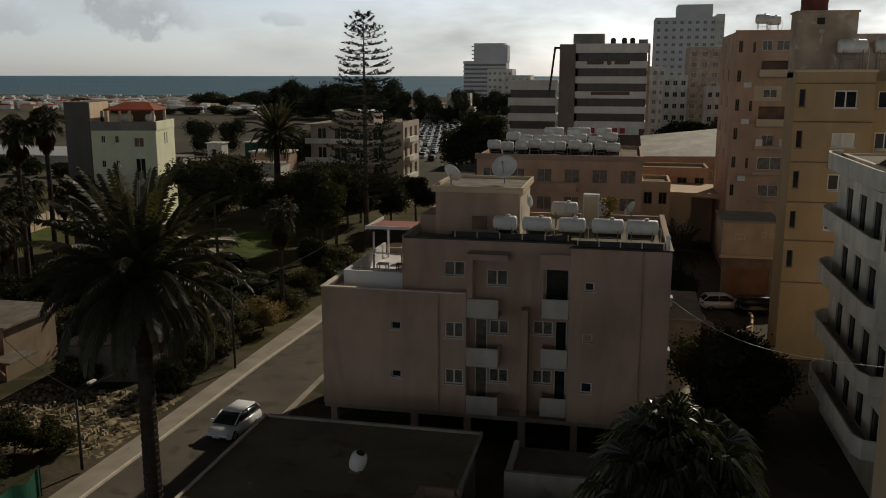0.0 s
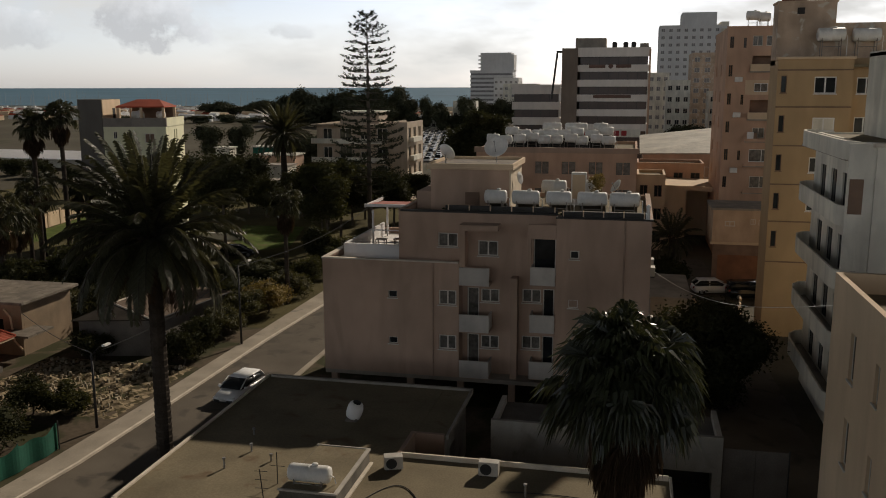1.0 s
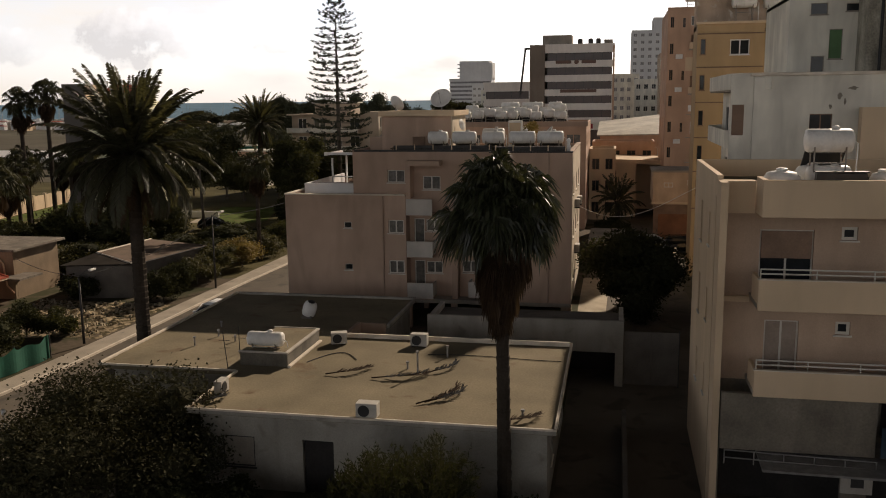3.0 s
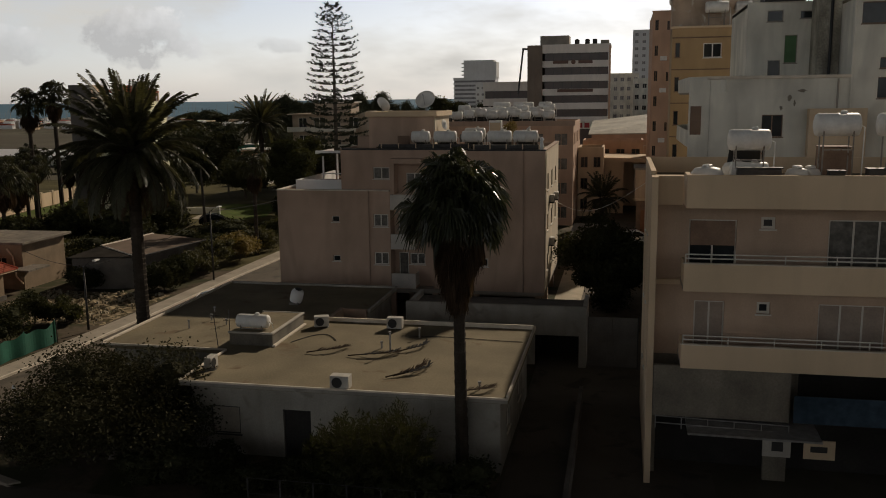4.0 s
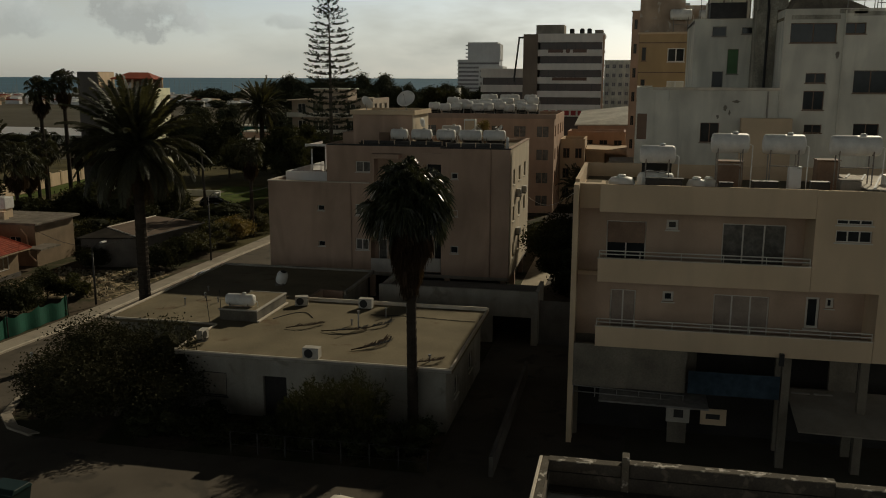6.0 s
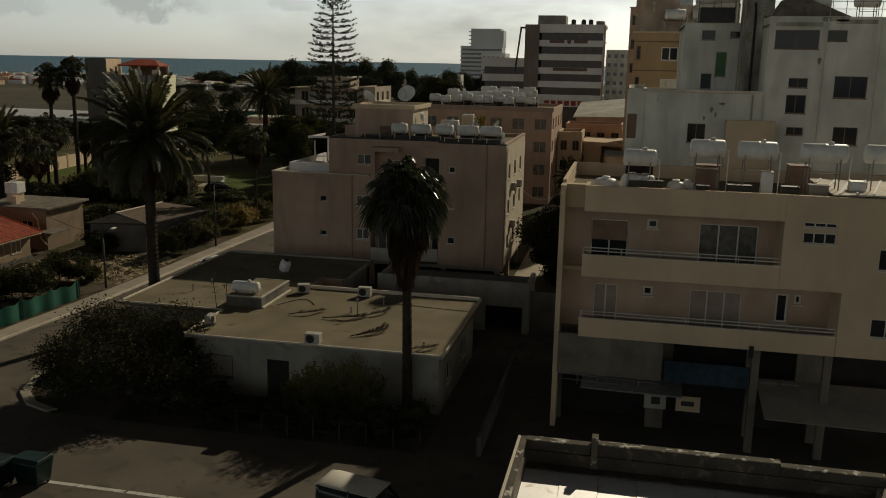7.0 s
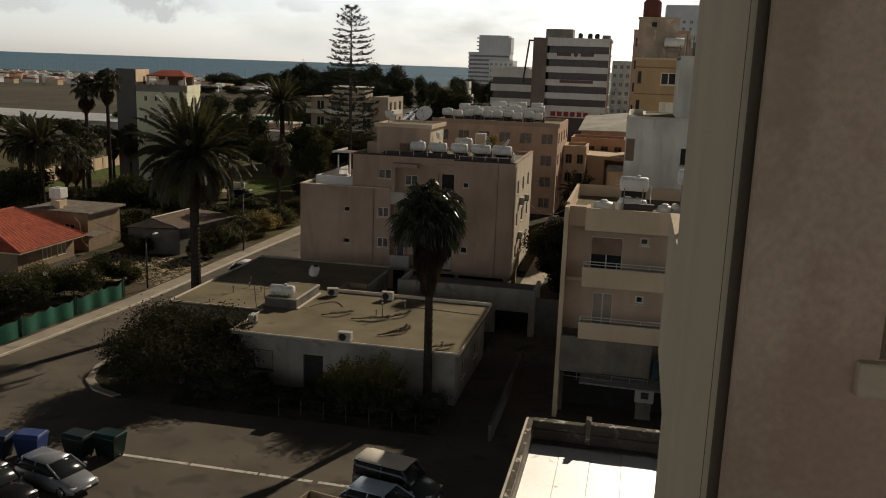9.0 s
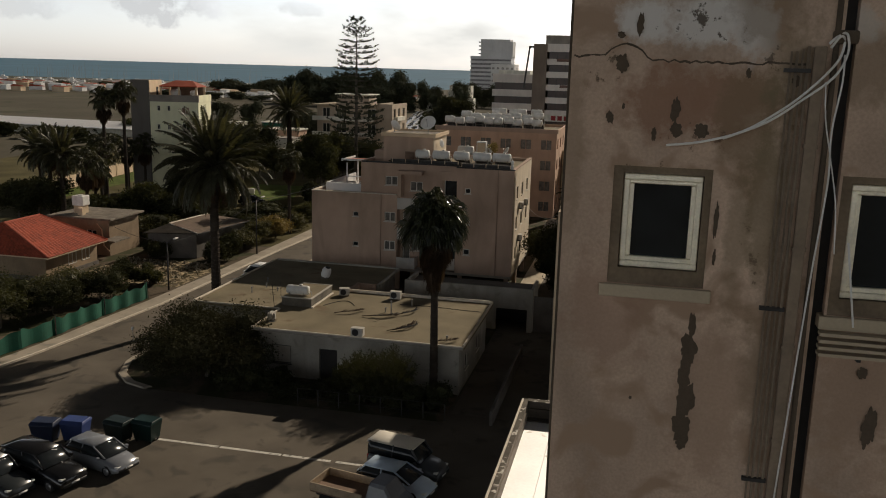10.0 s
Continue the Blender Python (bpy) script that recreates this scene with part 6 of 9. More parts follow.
raised("wall", TW, 0.41, 11.4, 0, 13.9, tw, M_TANPALE, tn, "sunlit side wall with recessed balconies", 0.3)
for h in tw:
    plain_window(tn, TW, *h, deep=0.22)
for z in (4.3, 7.5, 10.7):
    part("balcony", Geo().box(-32.99, 140.0, z - 0.25, -32.2, 146.0, z + 0.55), M_WHITEWALL, tn)
part("wall", Geo().box(-49.2, 138.26, 0, -48.95, 150, 13.6).box(-48.94, 149.75, 0, -33.3, 150, 13.6), M_TANPALE, tn)
part("roof", Geo().box(-48.9, 138.26, 13.0, -36.4, 149.7, 13.3).box(-36.09, 139.0, 13.0, -33.3, 149.7, 13.3), M_ROOF, tn)
part("roof_room", Geo().box(-45.6, 140.5, 13.3, -38.6, 146, 15.5), M_TANPALE, tn)
part("roof_room_slab", Geo().box(-46.0, 140.0, 15.5, -38.2, 146.5, 15.7), M_WHITEWALL, tn)
tn.location += Vector((-3.5, 3.4, 0))
# small houses on the far side of the street
ho = thing("street_house", "small tan house with a flat concrete roof", "house", (-46, 55, 0))
S = Side(-49.5, 51.2, (1, 0))
g = Geo()
wall(g, S, 0, 7.0, 0, 4.0, [(1.2, 2.6, 1.6, 2.8), (4.2, 5.4, 1.6, 2.8)])
g.box(-49.5, 51.46, 0, -49.25, 57, 4.0).box(-42.75, 51.46, 0, -42.5, 57, 4.0).box(-49.24, 56.75, 0, -42.76, 57, 4.0)
part("wall", g, M_HOUSE, ho)
window(ho, S, 1.2, 2.6, 1.6, 2.8)
window(ho, S, 4.2, 5.4, 1.6, 2.8)
part("roof", Geo().box(-50.0, 50.7, 4.0, -42.0, 57.5, 4.22), M_STAINED, ho, bevel=0.03)
part("chimney", Geo().box(-46.9, 52.0, 4.22, -46.3, 52.6, 5.0), M_CREAM, ho, "pale stub chimney")
part("pipe", Geo().path([(-43.9, 51.1, 3.6), (-43.3, 51.0, 3.0), (-43.1, 51.0, 1.2), (-42.4, 50.9, 0.6)], 0.07), M_CREAM, ho)
part("porch_roof", Geo().box(-43.6, 49.6, 1.9, -40.8, 52.5, 2.05), M_STAINED, ho)
rd = thing("red_roofed_house", "small house under a red tiled hipped roof", "house", (-47, 44, 0))
part("wall", Geo().box(-54.8, 39.3, 0, -41.6, 47.5, 2.35), M_HOUSE, rd)
part("plinth", Geo().box(-54.9, 39.2, 0, -41.5, 47.6, 0.4), M_LANEWALL, rd)
rx0, rx1, ry0, ry1, rz0, rz1 = -55.6, -40.7, 38.5, 48.2, 2.5, 4.9
a, b = (-48.2, 42.0, rz1), (-48.2, 47.4, rz1)
ra_, rb2 = Vector(a), Vector(b)
corners = [Vector((rx0, ry0, rz0)), Vector((rx1, ry0, rz0)), Vector((rx1, ry1, rz0)), Vector((rx0, ry1, rz0))]
part("eave_board", Geo().box(rx0 + 0.05, ry0 + 0.05, rz0 - 0.14, rx1 - 0.05, ry1 - 0.05, rz0 - 0.002), M_CREAM, rd)
for p0, p1, q1, q0 in ((corners[0], corners[1], ra_, ra_), (corners[1], corners[2], rb2, ra_), (corners[2], corners[3], rb2, rb2), (corners[3], corners[0], ra_, rb2)):
    g = Geo()
    rows = 15
    for r in range(rows):
        # each course of tiles laps over the one below it
        s0, s1 = r / rows, (r + 1.15) / rows
        lo0, lo1 = p0.lerp(q0, s0), p1.lerp(q1, s0)
        hi0, hi1 = p0.lerp(q0, min(1, s1)), p1.lerp(q1, min(1, s1))
        cols = max(1, int((lo1 - lo0).length / 0.42))
        for c in range(cols):
            u0, u1 = c / cols, (c + 1) / cols
            A0, A1, B1, B0 = lo0.lerp(lo1, u0), lo0.lerp(lo1, u1), hi0.lerp(hi1, u1), hi0.lerp(hi1, u0)
            M0, M1, up, rise = (A0 + A1) / 2, (B0 + B1) / 2, Vector((0, 0, 0.045)), Vector((0, 0, 0.022))
            g.face([A0 + rise, M0 + up + rise, M1 + up, B0])
            g.face([M0 + up + rise, A1 + rise, B1, M1 + up])
            g.face([A0 + rise * 0, A1, A1 + rise, M0 + up + rise, A0 + rise])
    part("roof_slope", g, M_TILE, rd, "courses of rounded red tiles", kind="stuff")
ridge = Geo().path([a, b], 0.12, 8)
for c_, e_ in ((corners[0], ra_), (corners[1], ra_), (corners[2], rb2), (corners[3], rb2)):
    ridge.tube(tuple(c_ + Vector((0, 0, 0.05))), tuple(e_), 0.1, 0.11, 8)
part("ridge_tiles", ridge, M_TILE, rd)
for u in (1.2, 3.4):
    plain_window(rd, Side(-41.45, 41.5, (0, 1)), u, u + 1.3, 0.9, 2.1)
sd = thing("shed", "long low street-side shed under a worn tan and black roof", "shed", (-35, 57, 0))
part("wall", Geo().hexa([(-38.3, 52.0, 0), (-33.1, 53.2, 0), (-31.8, 62.6, 0), (-38.4, 62.6, 0), (-38.3, 52.0, 2.7), (-33.1, 53.2, 2.7), (-31.8, 62.6, 2.7), (-38.4, 62.6, 2.7)]), M_LANEWALL, sd)
M_RUST = surface("rusty_sheet", (0.12, 0.083, 0.056), 0.85, 0.25, 0.6, 12, 0.1, other=(0.15, 0.10, 0.07), other_at=0.56)
# black for the slopes turned from the sun: their shade is in the colour
M_SLOPE_SHADE = surface("shaded_slope_black", (0.035, 0.03, 0.025), 0.95, 0.3, 0.8, 12, 0.1, spec=0.05)
ea = [Vector(p) for p in ((-38.7, 51.7, 2.75), (-32.7, 52.8, 2.85), (-31.4, 63.0, 2.75), (-38.9, 63.0, 2.75))]
r0, r1, up = Vector((-37.7, 55.5, 3.2)), Vector((-36.9, 63.0, 3.2)), Vector((0, 0, 0.07))
for q, m in (((ea[0], ea[1], r0), M_SLOPE_SHADE), ((ea[1], ea[2], r1, r0), M_RUST), ((ea[3], ea[0], r0, r1), M_SLOPE_SHADE)):
    g = Geo()
    g.face(list(q))
    g.face([p + up for p in q])
    for k in range(len(q)):
        g.face([q[k], q[(k + 1) % len(q)], q[(k + 1) % len(q)] + up, q[k] + up])
    part("roof_slope", g, m, sd, "slope blackened in colour for its shade" if m is M_SLOPE_SHADE else "rusty tan sheeting")
for a, b in ((r0, r1), (r0, ea[1])):
    part("roof_capping", Geo().tube(a + up, b + up, 0.09, n=6), M_ROOF_TRIM, sd, "pale mortar capping")
g = Geo()
g.face([ea[2], ea[3], r1])
g.face([p + Vector((0, -0.12, 0)) for p in (ea[3], ea[2], r1)])
part("gable", g, M_LANEWALL, sd)
part("gutter", Geo().tube(ea[1] + Vector((0.06, 0, 0)), ea[2] + Vector((0.06, 0, 0)), 0.06, n=6), M_DARKSTEEL, sd)

# ---- plants ----
def crown(rng, blobs, count, size, flat=0.6, heart=0.0):
    """Leaves as small bent quads, scattered in the outer shells of several ellipsoids (x, y, z, rx, ry, rz)."""
    g = Geo()
    w = np.array([b[3] * b[4] + b[4] * b[5] for b in blobs])
    which = rng.choice(len(blobs), count, p=w / w.sum())
    d = rng.normal(size=(count, 3))
    d /= np.linalg.norm(d, axis=1)[:, None]
    r = rng.uniform(0.45, 1.08, count) ** 0.6 * (1 + 0.4 * rng.random(count) ** 4)
    bl = np.array(blobs)[which]
    c = bl[:, :3] + d * r[:, None] * bl[:, 3:]
    a = rng.normal(size=(count, 3))
    a[:, 2] *= flat
    a /= np.linalg.norm(a, axis=1)[:, None]
    b = np.cross(a, rng.normal(size=(count, 3)))
    b /= np.linalg.norm(b, axis=1)[:, None]
    s = size * rng.uniform(0.6, 1.4, count)[:, None]
    v = np.stack([c - a * s, c + b * s * 0.55, c + a * s, c - b * s * 0.55], 1).reshape(-1, 3)
    f = np.arange(count * 4).reshape(-1, 4)
    g.many(v.tolist(), f.tolist())
    # the dense inner mass of twigs and leaves, lumpy, hidden under the outer leaves
    for x, y, z, rx, ry, rz in blobs if heart else ():
        k, n, m = len(g.v), 9, 6
        for i in range(1, m):
            for j in range(n):
                th, ph, q = math.pi * i / m, 2 * math.pi * j / n, heart * rng.uniform(0.8, 1.15)
                g.v.append((x + rx * q * math.sin(th) * math.cos(ph), y + ry * q * math.sin(th) * math.sin(ph), z + rz * q * math.cos(th)))
        for i in range(m - 2):
            for j in range(n):
                g.f.append((k + i * n + j, k + (i + 1) * n + j, k + (i + 1) * n + (j + 1) % n, k + i * n + (j + 1) % n))
                g.m.append(0)
        g.f.append(tuple(k + j for j in range(n)))
        g.f.append(tuple(k + (m - 2) * n + j for j in reversed(range(n))))
        g.m.extend((0, 0))
    return g


def tree(name, label, x, y, height, spread, seed, leaf, count=2600, size=0.2, trunk_r=0.18, low=0.3, blobs=9, heart=0.72):
    rng = np.random.default_rng(seed)
    t = thing(name, label, "tree" if name != "bush" else "bush", (x, y, 0))
    z0 = height * low
    g = Geo()
    lean = rng.uniform(-0.3, 0.3, 2)
    top = (x + lean[0], y + lean[1], z0 + (height - z0) * 0.4)
    g.path([(x, y, 0), (x + lean[0] * 0.5, y + lean[1] * 0.5, z0 * 0.6), top], trunk_r, 8, 0, trunk_r * 0.55)
    bl = []
    for i in range(blobs):
        an, rr = 2 * math.pi * i / blobs + rng.uniform(-0.4, 0.4), spread * rng.uniform(0.35, 0.72) if i else 0
        zz = z0 + (height - z0) * (rng.uniform(0.25, 0.75) if i else 0.68)
        p = (x + rr * math.cos(an), y + rr * math.sin(an), zz)
        k = spread * (rng.uniform(0.20, 0.46) if name == "bush" else rng.uniform(0.28, 0.52))
        bl.append((*p, k, k, min(k * rng.uniform(0.6, 1.0), (height - z0) * 0.36)))
        g.path([top, ((top[0] + p[0]) / 2, (top[1] + p[1]) / 2, (top[2] + p[2]) / 2 - 0.1), p], trunk_r * 0.5, 6, 0, trunk_r * 0.15)
    part("trunk", g, M_BARK2, t)
    part("crown", crown(rng, bl, count, size, heart=heart), leaf, t)
    return t


def frond(g, base, az, el, length, droop, rng, leaflet=0.5, pairs=34, width=0.062, vee=0.5, mi=0, mstem=1):
    """One feather leaf: an arching stem with two rows of narrow leaflets."""
    h = Vector((math.cos(az), math.sin(az), 0))
    pts, e, p = [Vector(base)], el, Vector(base)
    n = 9
    for i in range(n):
        p = p + (h * math.cos(e) + Vector((0, 0, math.sin(e)))) * (length / n)
        e -= droop / n * (0.5 + 1.1 * i / n)
        pts.append(p.copy())
    g.path(pts, 0.035, 4, mstem, 0.008)
    side = Vector((-h.y, h.x, 0))
    for k in range(pairs):
        s = 0.12 + 0.87 * k / (pairs - 1)
        q = s * n
        i = min(int(q), n - 1)
        o = pts[i].lerp(pts[i + 1], q - i)
        d = (pts[i + 1] - pts[i]).normalized()
        up = side.cross(d)
        ll = leaflet * (0.55 + 0.75 * math.sin(math.pi * min(1, 0.15 + s * 0.85))) * rng.uniform(0.85, 1.15)
        for sg in (-1, 1):
            t = (side * sg * 0.8 + d * 0.75 + up * vee * rng.uniform(0.3, 1.0)).normalized()
            w = d * width
            tip = o + t * ll - Vector((0, 0, ll * 0.16))
            mid = o + t * ll * 0.5
            g.face([o - w * 0.4, mid - w, tip, mid + w], mi)


def date_palm(name, label, x, y, head_z, n=46, length=4.2, seed=1, trunk_r=0.36, pairs=40, lean=(0, 0), skirt=True, blade=0.07):
    rng = np.random.default_rng(seed)
    t = thing(name, label, "palm tree", (x, y, 0))
    g = Geo()
    bx, by = x - lean[0], y - lean[1]
    steps = int(head_z / 0.32)
    for i in range(steps):
        a, b = i / steps, (i + 1) / steps
        r = trunk_r * (1.18 - 0.25 * a) if a < 0.93 else trunk_r * 1.3
        g.lathe((bx + lean[0] * a, by + lean[1] * a, head_z * a), [(r * 0.94, 0), (r * 1.04, head_z / steps * 0.8), (r * 0.95, head_z / steps)], 10)
    part("trunk", g, M_BARK, t, "rough dark palm trunk")
    g = Geo()
    for i in range(n):
        az = i * 2.39996 + rng.uniform(-0.2, 0.2)
        el = radians(86 - 118 * (i / n) ** 1.15) + rng.uniform(-0.1, 0.1)
        ln = length * rng.uniform(0.85, 1.08) * (1.0 - 0.08 * i / n)
        frond(g, (x + 0.2 * math.cos(az), y + 0.2 * math.sin(az), head_z + rng.uniform(-0.25, 0.3)), az, el, ln, 0.5 + 1.0 * min(1, i / n * 1.6) * rng.uniform(0.7, 1.25), rng, pairs=pairs, width=blade, vee=0.75 - 0.45 * i / n)
    part("crown", g, [M_PALM, M_BARK], t, "dusty green feather leaves")
    if skirt:
        g = Geo()
        for i in range(16):
            frond(g, (x, y, head_z - 0.4), i * 2.4, radians(-35 - rng.uniform(0, 35)), length * rng.uniform(0.5, 0.8), 0.6, rng, 0.35, 22)
        part("dead_leaves", g, [M_DEAD, M_DEAD], t, "dry hanging brown leaves")
    return t


def fan_leaf(g, base, az, el, stalk, radius, rng, mi=0, ms=1, spread=3.3, fold=0.35, twist=0.9):
    h = Vector((math.cos(az), math.sin(az), 0))
    d = h * math.cos(el) + Vector((0, 0, math.sin(el)))
    o = Vector(base) + d * stalk
    g.path([base, (Vector(base) + o) / 2 + Vector((0, 0, 0.03)), o], 0.025, 4, ms, 0.015)
    side = Vector((-h.y, h.x, 0))
    k = 21
    tilt = el - rng.uniform(0.3, 0.9)
    f = h * math.cos(tilt) + Vector((0, 0, math.sin(tilt)))
    roll = rng.uniform(-twist, twist)
    side = side * math.cos(roll) + side.cross(f) * math.sin(roll)
    for i in range(k):
        t0 = -spread / 2 + spread * i / k
        t1 = t0 + spread / k * 0.9
        tm = (t0 + t1) / 2
        up = side.cross(f) * (fold * 0.12 * (1 if i % 2 else -1))
        r = radius * (0.75 + 0.3 * math.cos(tm)) * rng.uniform(0.85, 1.1)
        a = o + (f * math.cos(t0) + side * math.sin(t0)) * r * 0.6 + up
        b = o + (f * math.cos(t1) + side * math.sin(t1)) * r * 0.6 - up
        tip = o + (f * math.cos(tm) + side * math.sin(tm)) * r - Vector((0, 0, r * rng.uniform(0.25, 0.65)))
        g.face([o, a, tip, b], mi)


def fan_palm(name, label, x, y, head_z, radius, skirt, seed=2, n=70, trunk_r=0.26, leaf=None, lean=(0, 0)):
    rng = np.random.default_rng(seed)
    t = thing(name, label, "palm tree", (x, y, 0))
    g = Geo()
    steps = int(head_z / 0.4)
    for i in range(steps):
        a = i / steps
        r = trunk_r * (1.15 - 0.3 * a)
        g.lathe((x - lean[0] * (1 - a), y - lean[1] * (1 - a), head_z * a), [(r * 0.96, 0), (r * 1.05, head_z / steps * 0.85), (r * 0.97, head_z / steps)], 10)
    part("trunk", g, M_BARK, t, "slim ringed palm trunk")
    g = Geo()
    for i in range(n):
        az = i * 2.39996 + rng.uniform(-0.2, 0.2)
        el = radians(85 - 115 * i / n) + rng.uniform(-0.3, 0.3)
        fan_leaf(g, (x, y, head_z + rng.uniform(-0.5, 0.2)), az, el, radius * rng.uniform(0.35, 0.84), radius * rng.uniform(0.28, 0.48), rng)
    part("crown", g, [leaf or M_FAN, M_BARK], t, "glossy dark green fan leaves")
    g = Geo()
    m = int(70 * skirt / 3.0)
    for i in range(m):
        az = i * 2.39996
        s = i / m
        fan_leaf(g, (x + 0.2 * math.cos(az), y + 0.2 * math.sin(az), head_z - 0.3 - skirt * 0.75 * s), az, radians(-52 - 25 * s) + rng.uniform(-0.1, 0.1), radius * 0.5 * (1 - 0.68 * s), radius * 0.44 * (1 - 0.3 * s), rng, spread=1.3, twist=0.4)
    if m:
        part("dead_leaves", g, [M_DEAD, M_DEAD], t, "thick skirt of dry brown leaves")
    return t


def norfolk_pine(x, y, top, seed=5):
    rng = np.random.default_rng(seed)
    t = thing("norfolk_pine", "tall dark Norfolk pine with open tiers of upturned branches", "tree", (x, y, 0))
    part("trunk", Geo().tube((x, y, 0), (x, y, top * 0.6), 0.36, 0.22, 10).tube((x, y, top * 0.6), (x, y, top), 0.22, 0.03, 8), M_BARK2, t)
    g, leaf = Geo(), Geo()
    z, k = top - 0.5, 0
    while z > 6.0:
        deep = top - z
        ln = min(4.6, 0.35 + 1.3 * math.sqrt(deep))
        count = int(rng.integers(6, 9))
        for i in range(count):
            az = 2 * math.pi * i / count + k * 0.83 + rng.uniform(-0.22, 0.22)
            h = Vector((math.cos(az), math.sin(az), 0))
            side = Vector((-h.y, h.x, 0))
            l2, z1 = ln * rng.uniform(0.7, 1.08), z + rng.uniform(-0.1, 0.1)
            rise = 0.55 if deep < 1.2 else 0.28 if deep < 3 else 0.06
            lift = rng.uniform(0.10, 0.24)
            at = lambda s: Vector((x, y, z1)) + h * (l2 * s) + Vector((0, 0, l2 * (rise * s - 0.10 * s + lift * s * s * s)))
            g.path([tuple(at(s)) for s in (0, 0.35, 0.7, 1.0)], 0.04, 4, 0, 0.012)
            # tufts sit along the outer two thirds, on short twigs
            tufts = max(3, int(l2 * 2.6))
            for c in range(tufts):
                s = 0.32 + 0.70 * (c + rng.uniform(0.1, 0.9)) / tufts
                w = rng.choice([-1, 1]) * rng.uniform(0.05, 0.34) * min(l2, 2.6) * (1.25 - s)
                o = at(s)
                tip = o + side * w + h * abs(w) * 0.6 + Vector((0, 0, rng.uniform(0.08, 0.2)))
                g.tube(tuple(o), tuple(tip), 0.014, 0.008, 3, caps=False)
                for _ in range(13):
                    p = tip + Vector(rng.normal(size=3) * (0.10, 0.10, 0.06))
                    d = (Vector(rng.normal(size=3) * (0.6, 0.6, 0.4)) + h * 0.35 + Vector((0, 0, 0.45))).normalized()
                    e = d.orthogonal().normalized()
                    s2 = rng.uniform(0.12, 0.21)
                    leaf.face([p - d * s2 * 0.5, p + e * s2 * 0.3, p + d * s2, p - e * s2 * 0.3])
        z -= (0.62 if deep < 3 else 0.92) * rng.uniform(0.85, 1.15)
        k += 1
    part("branch", g, M_BARK2, t, kind="stuff")
    part("needles", leaf, M_PINE, t, "dark tufts of needles")


date_palm("date_palm", "tall date palm with arching dusty leaves beside the street", -20.2, 32.8, 12.85, 104, 5.1, 11, 0.36, 58)
fan_palm("fan_palm", "fan palm with a thick skirt of dead leaves", 1.55, 20.35, 11.75, 2.15, 4.3, 3, 200, 0.24, lean=(-0.15, 0))
norfolk_pine(-31.7, 104.2, 28.8)

# street and garden plants
tree("garden_tree", "dense dark tree in front of the bungalow", -14.2, 19.6, 4.75, 4.5, 21, M_LEAF5, 46000, 0.075, 0.2, 0.14, 16, 0.5)
def oleander(x, y, h, spread, seed, label):
    """Many thin arching stems in a loose clump, each set with narrow leaves."""
    rng = np.random.default_rng(seed)
    t = thing("oleander", label, "bush", (x, y, 0.1))
    g, leaf = Geo(), Geo()
    for i in range(250):
        az, out = rng.uniform(0, 6.283), spread * math.sqrt(rng.random())
        d = Vector((math.cos(az), math.sin(az), 0))
        tall = h * rng.uniform(0.55, 1.06) * (1 - 0.25 * out / spread)
        at = lambda s: Vector((x, y, 0.1)) + d * (out * (0.35 * s + 0.65 * s * s)) + Vector((0, 0, tall * s * (1.08 - 0.08 * s)))
        g.path([tuple(at(s)) for s in (0, 0.4, 0.75, 1.0)], 0.014, 3, 0, 0.005)
        for _ in range(46):
            s = 0.22 + 0.8 * rng.random()
            o = at(min(s, 1.0)) + Vector(rng.normal(size=3) * 0.05)
            v = (Vector(rng.normal(size=3) * 0.7) + Vector((0, 0, 0.6)) + d * 0.3).normalized()
            q = v.orthogonal().normalized() * 0.022
            l = rng.uniform(0.14, 0.27)
            leaf.face([o, o + v * l * 0.5 + q, o + v * l, o + v * l * 0.5 - q])
    part("stem", g, M_BARK2, t, kind="stuff")
    part("foliage", leaf, M_LEAF, t, "narrow dull green leaves", kind="stuff")


oleander(-2.3, 17.9, 3.7, 1.5, 22, "loose dark oleander against the bungalow wall")
oleander(-0.4, 18.0, 4.0, 1.6, 26, "tall loose oleander before the bungalow wall")
oleander(-3.6, 18.3, 2.6, 1.0, 27, "low loose oleander beside the bungalow door")
tree("street_tree", "dense dark evergreen tree beside the lane", 7.3, 53.2, 7.0, 3.7, 23, M_LEAF3, 16000, 0.12, 0.22, 0.06, 14)
tree("bush", "dense dark bush below the street tree", 7.2, 52.6, 4.2, 3.3, 29, M_LEAF3, 9000, 0.12, 0.1, 0.03, 10)
tree("bush", "dense dark bush round the foot of a palm", 5.4, 86.6, 3.0, 2.6, 24, M_LEAF3, 5000, 0.13, 0.1, 0.05, 9)
date_palm("date_palm", "short date palm beside the lane", 5.8, 88.0, 4.4, 34, 3.1, 25, 0.32, 24, skirt=False)
date_palm("date_palm", "date palm in the park", -57.6, 138, 12.0, 80, 6.0, 26, 0.5, 34, blade=0.13)
fan_palm("fan_palm", "tall slim fan palm above the park", -58.9, 75.5, 15.9, 2.1, 2.6, 27, 60, 0.24, M_FAN2)
fan_palm("fan_palm", "tall slim fan palm above the park", -57.0, 77.5, 17.0, 2.0, 2.6, 28, 60, 0.24, M_FAN2)
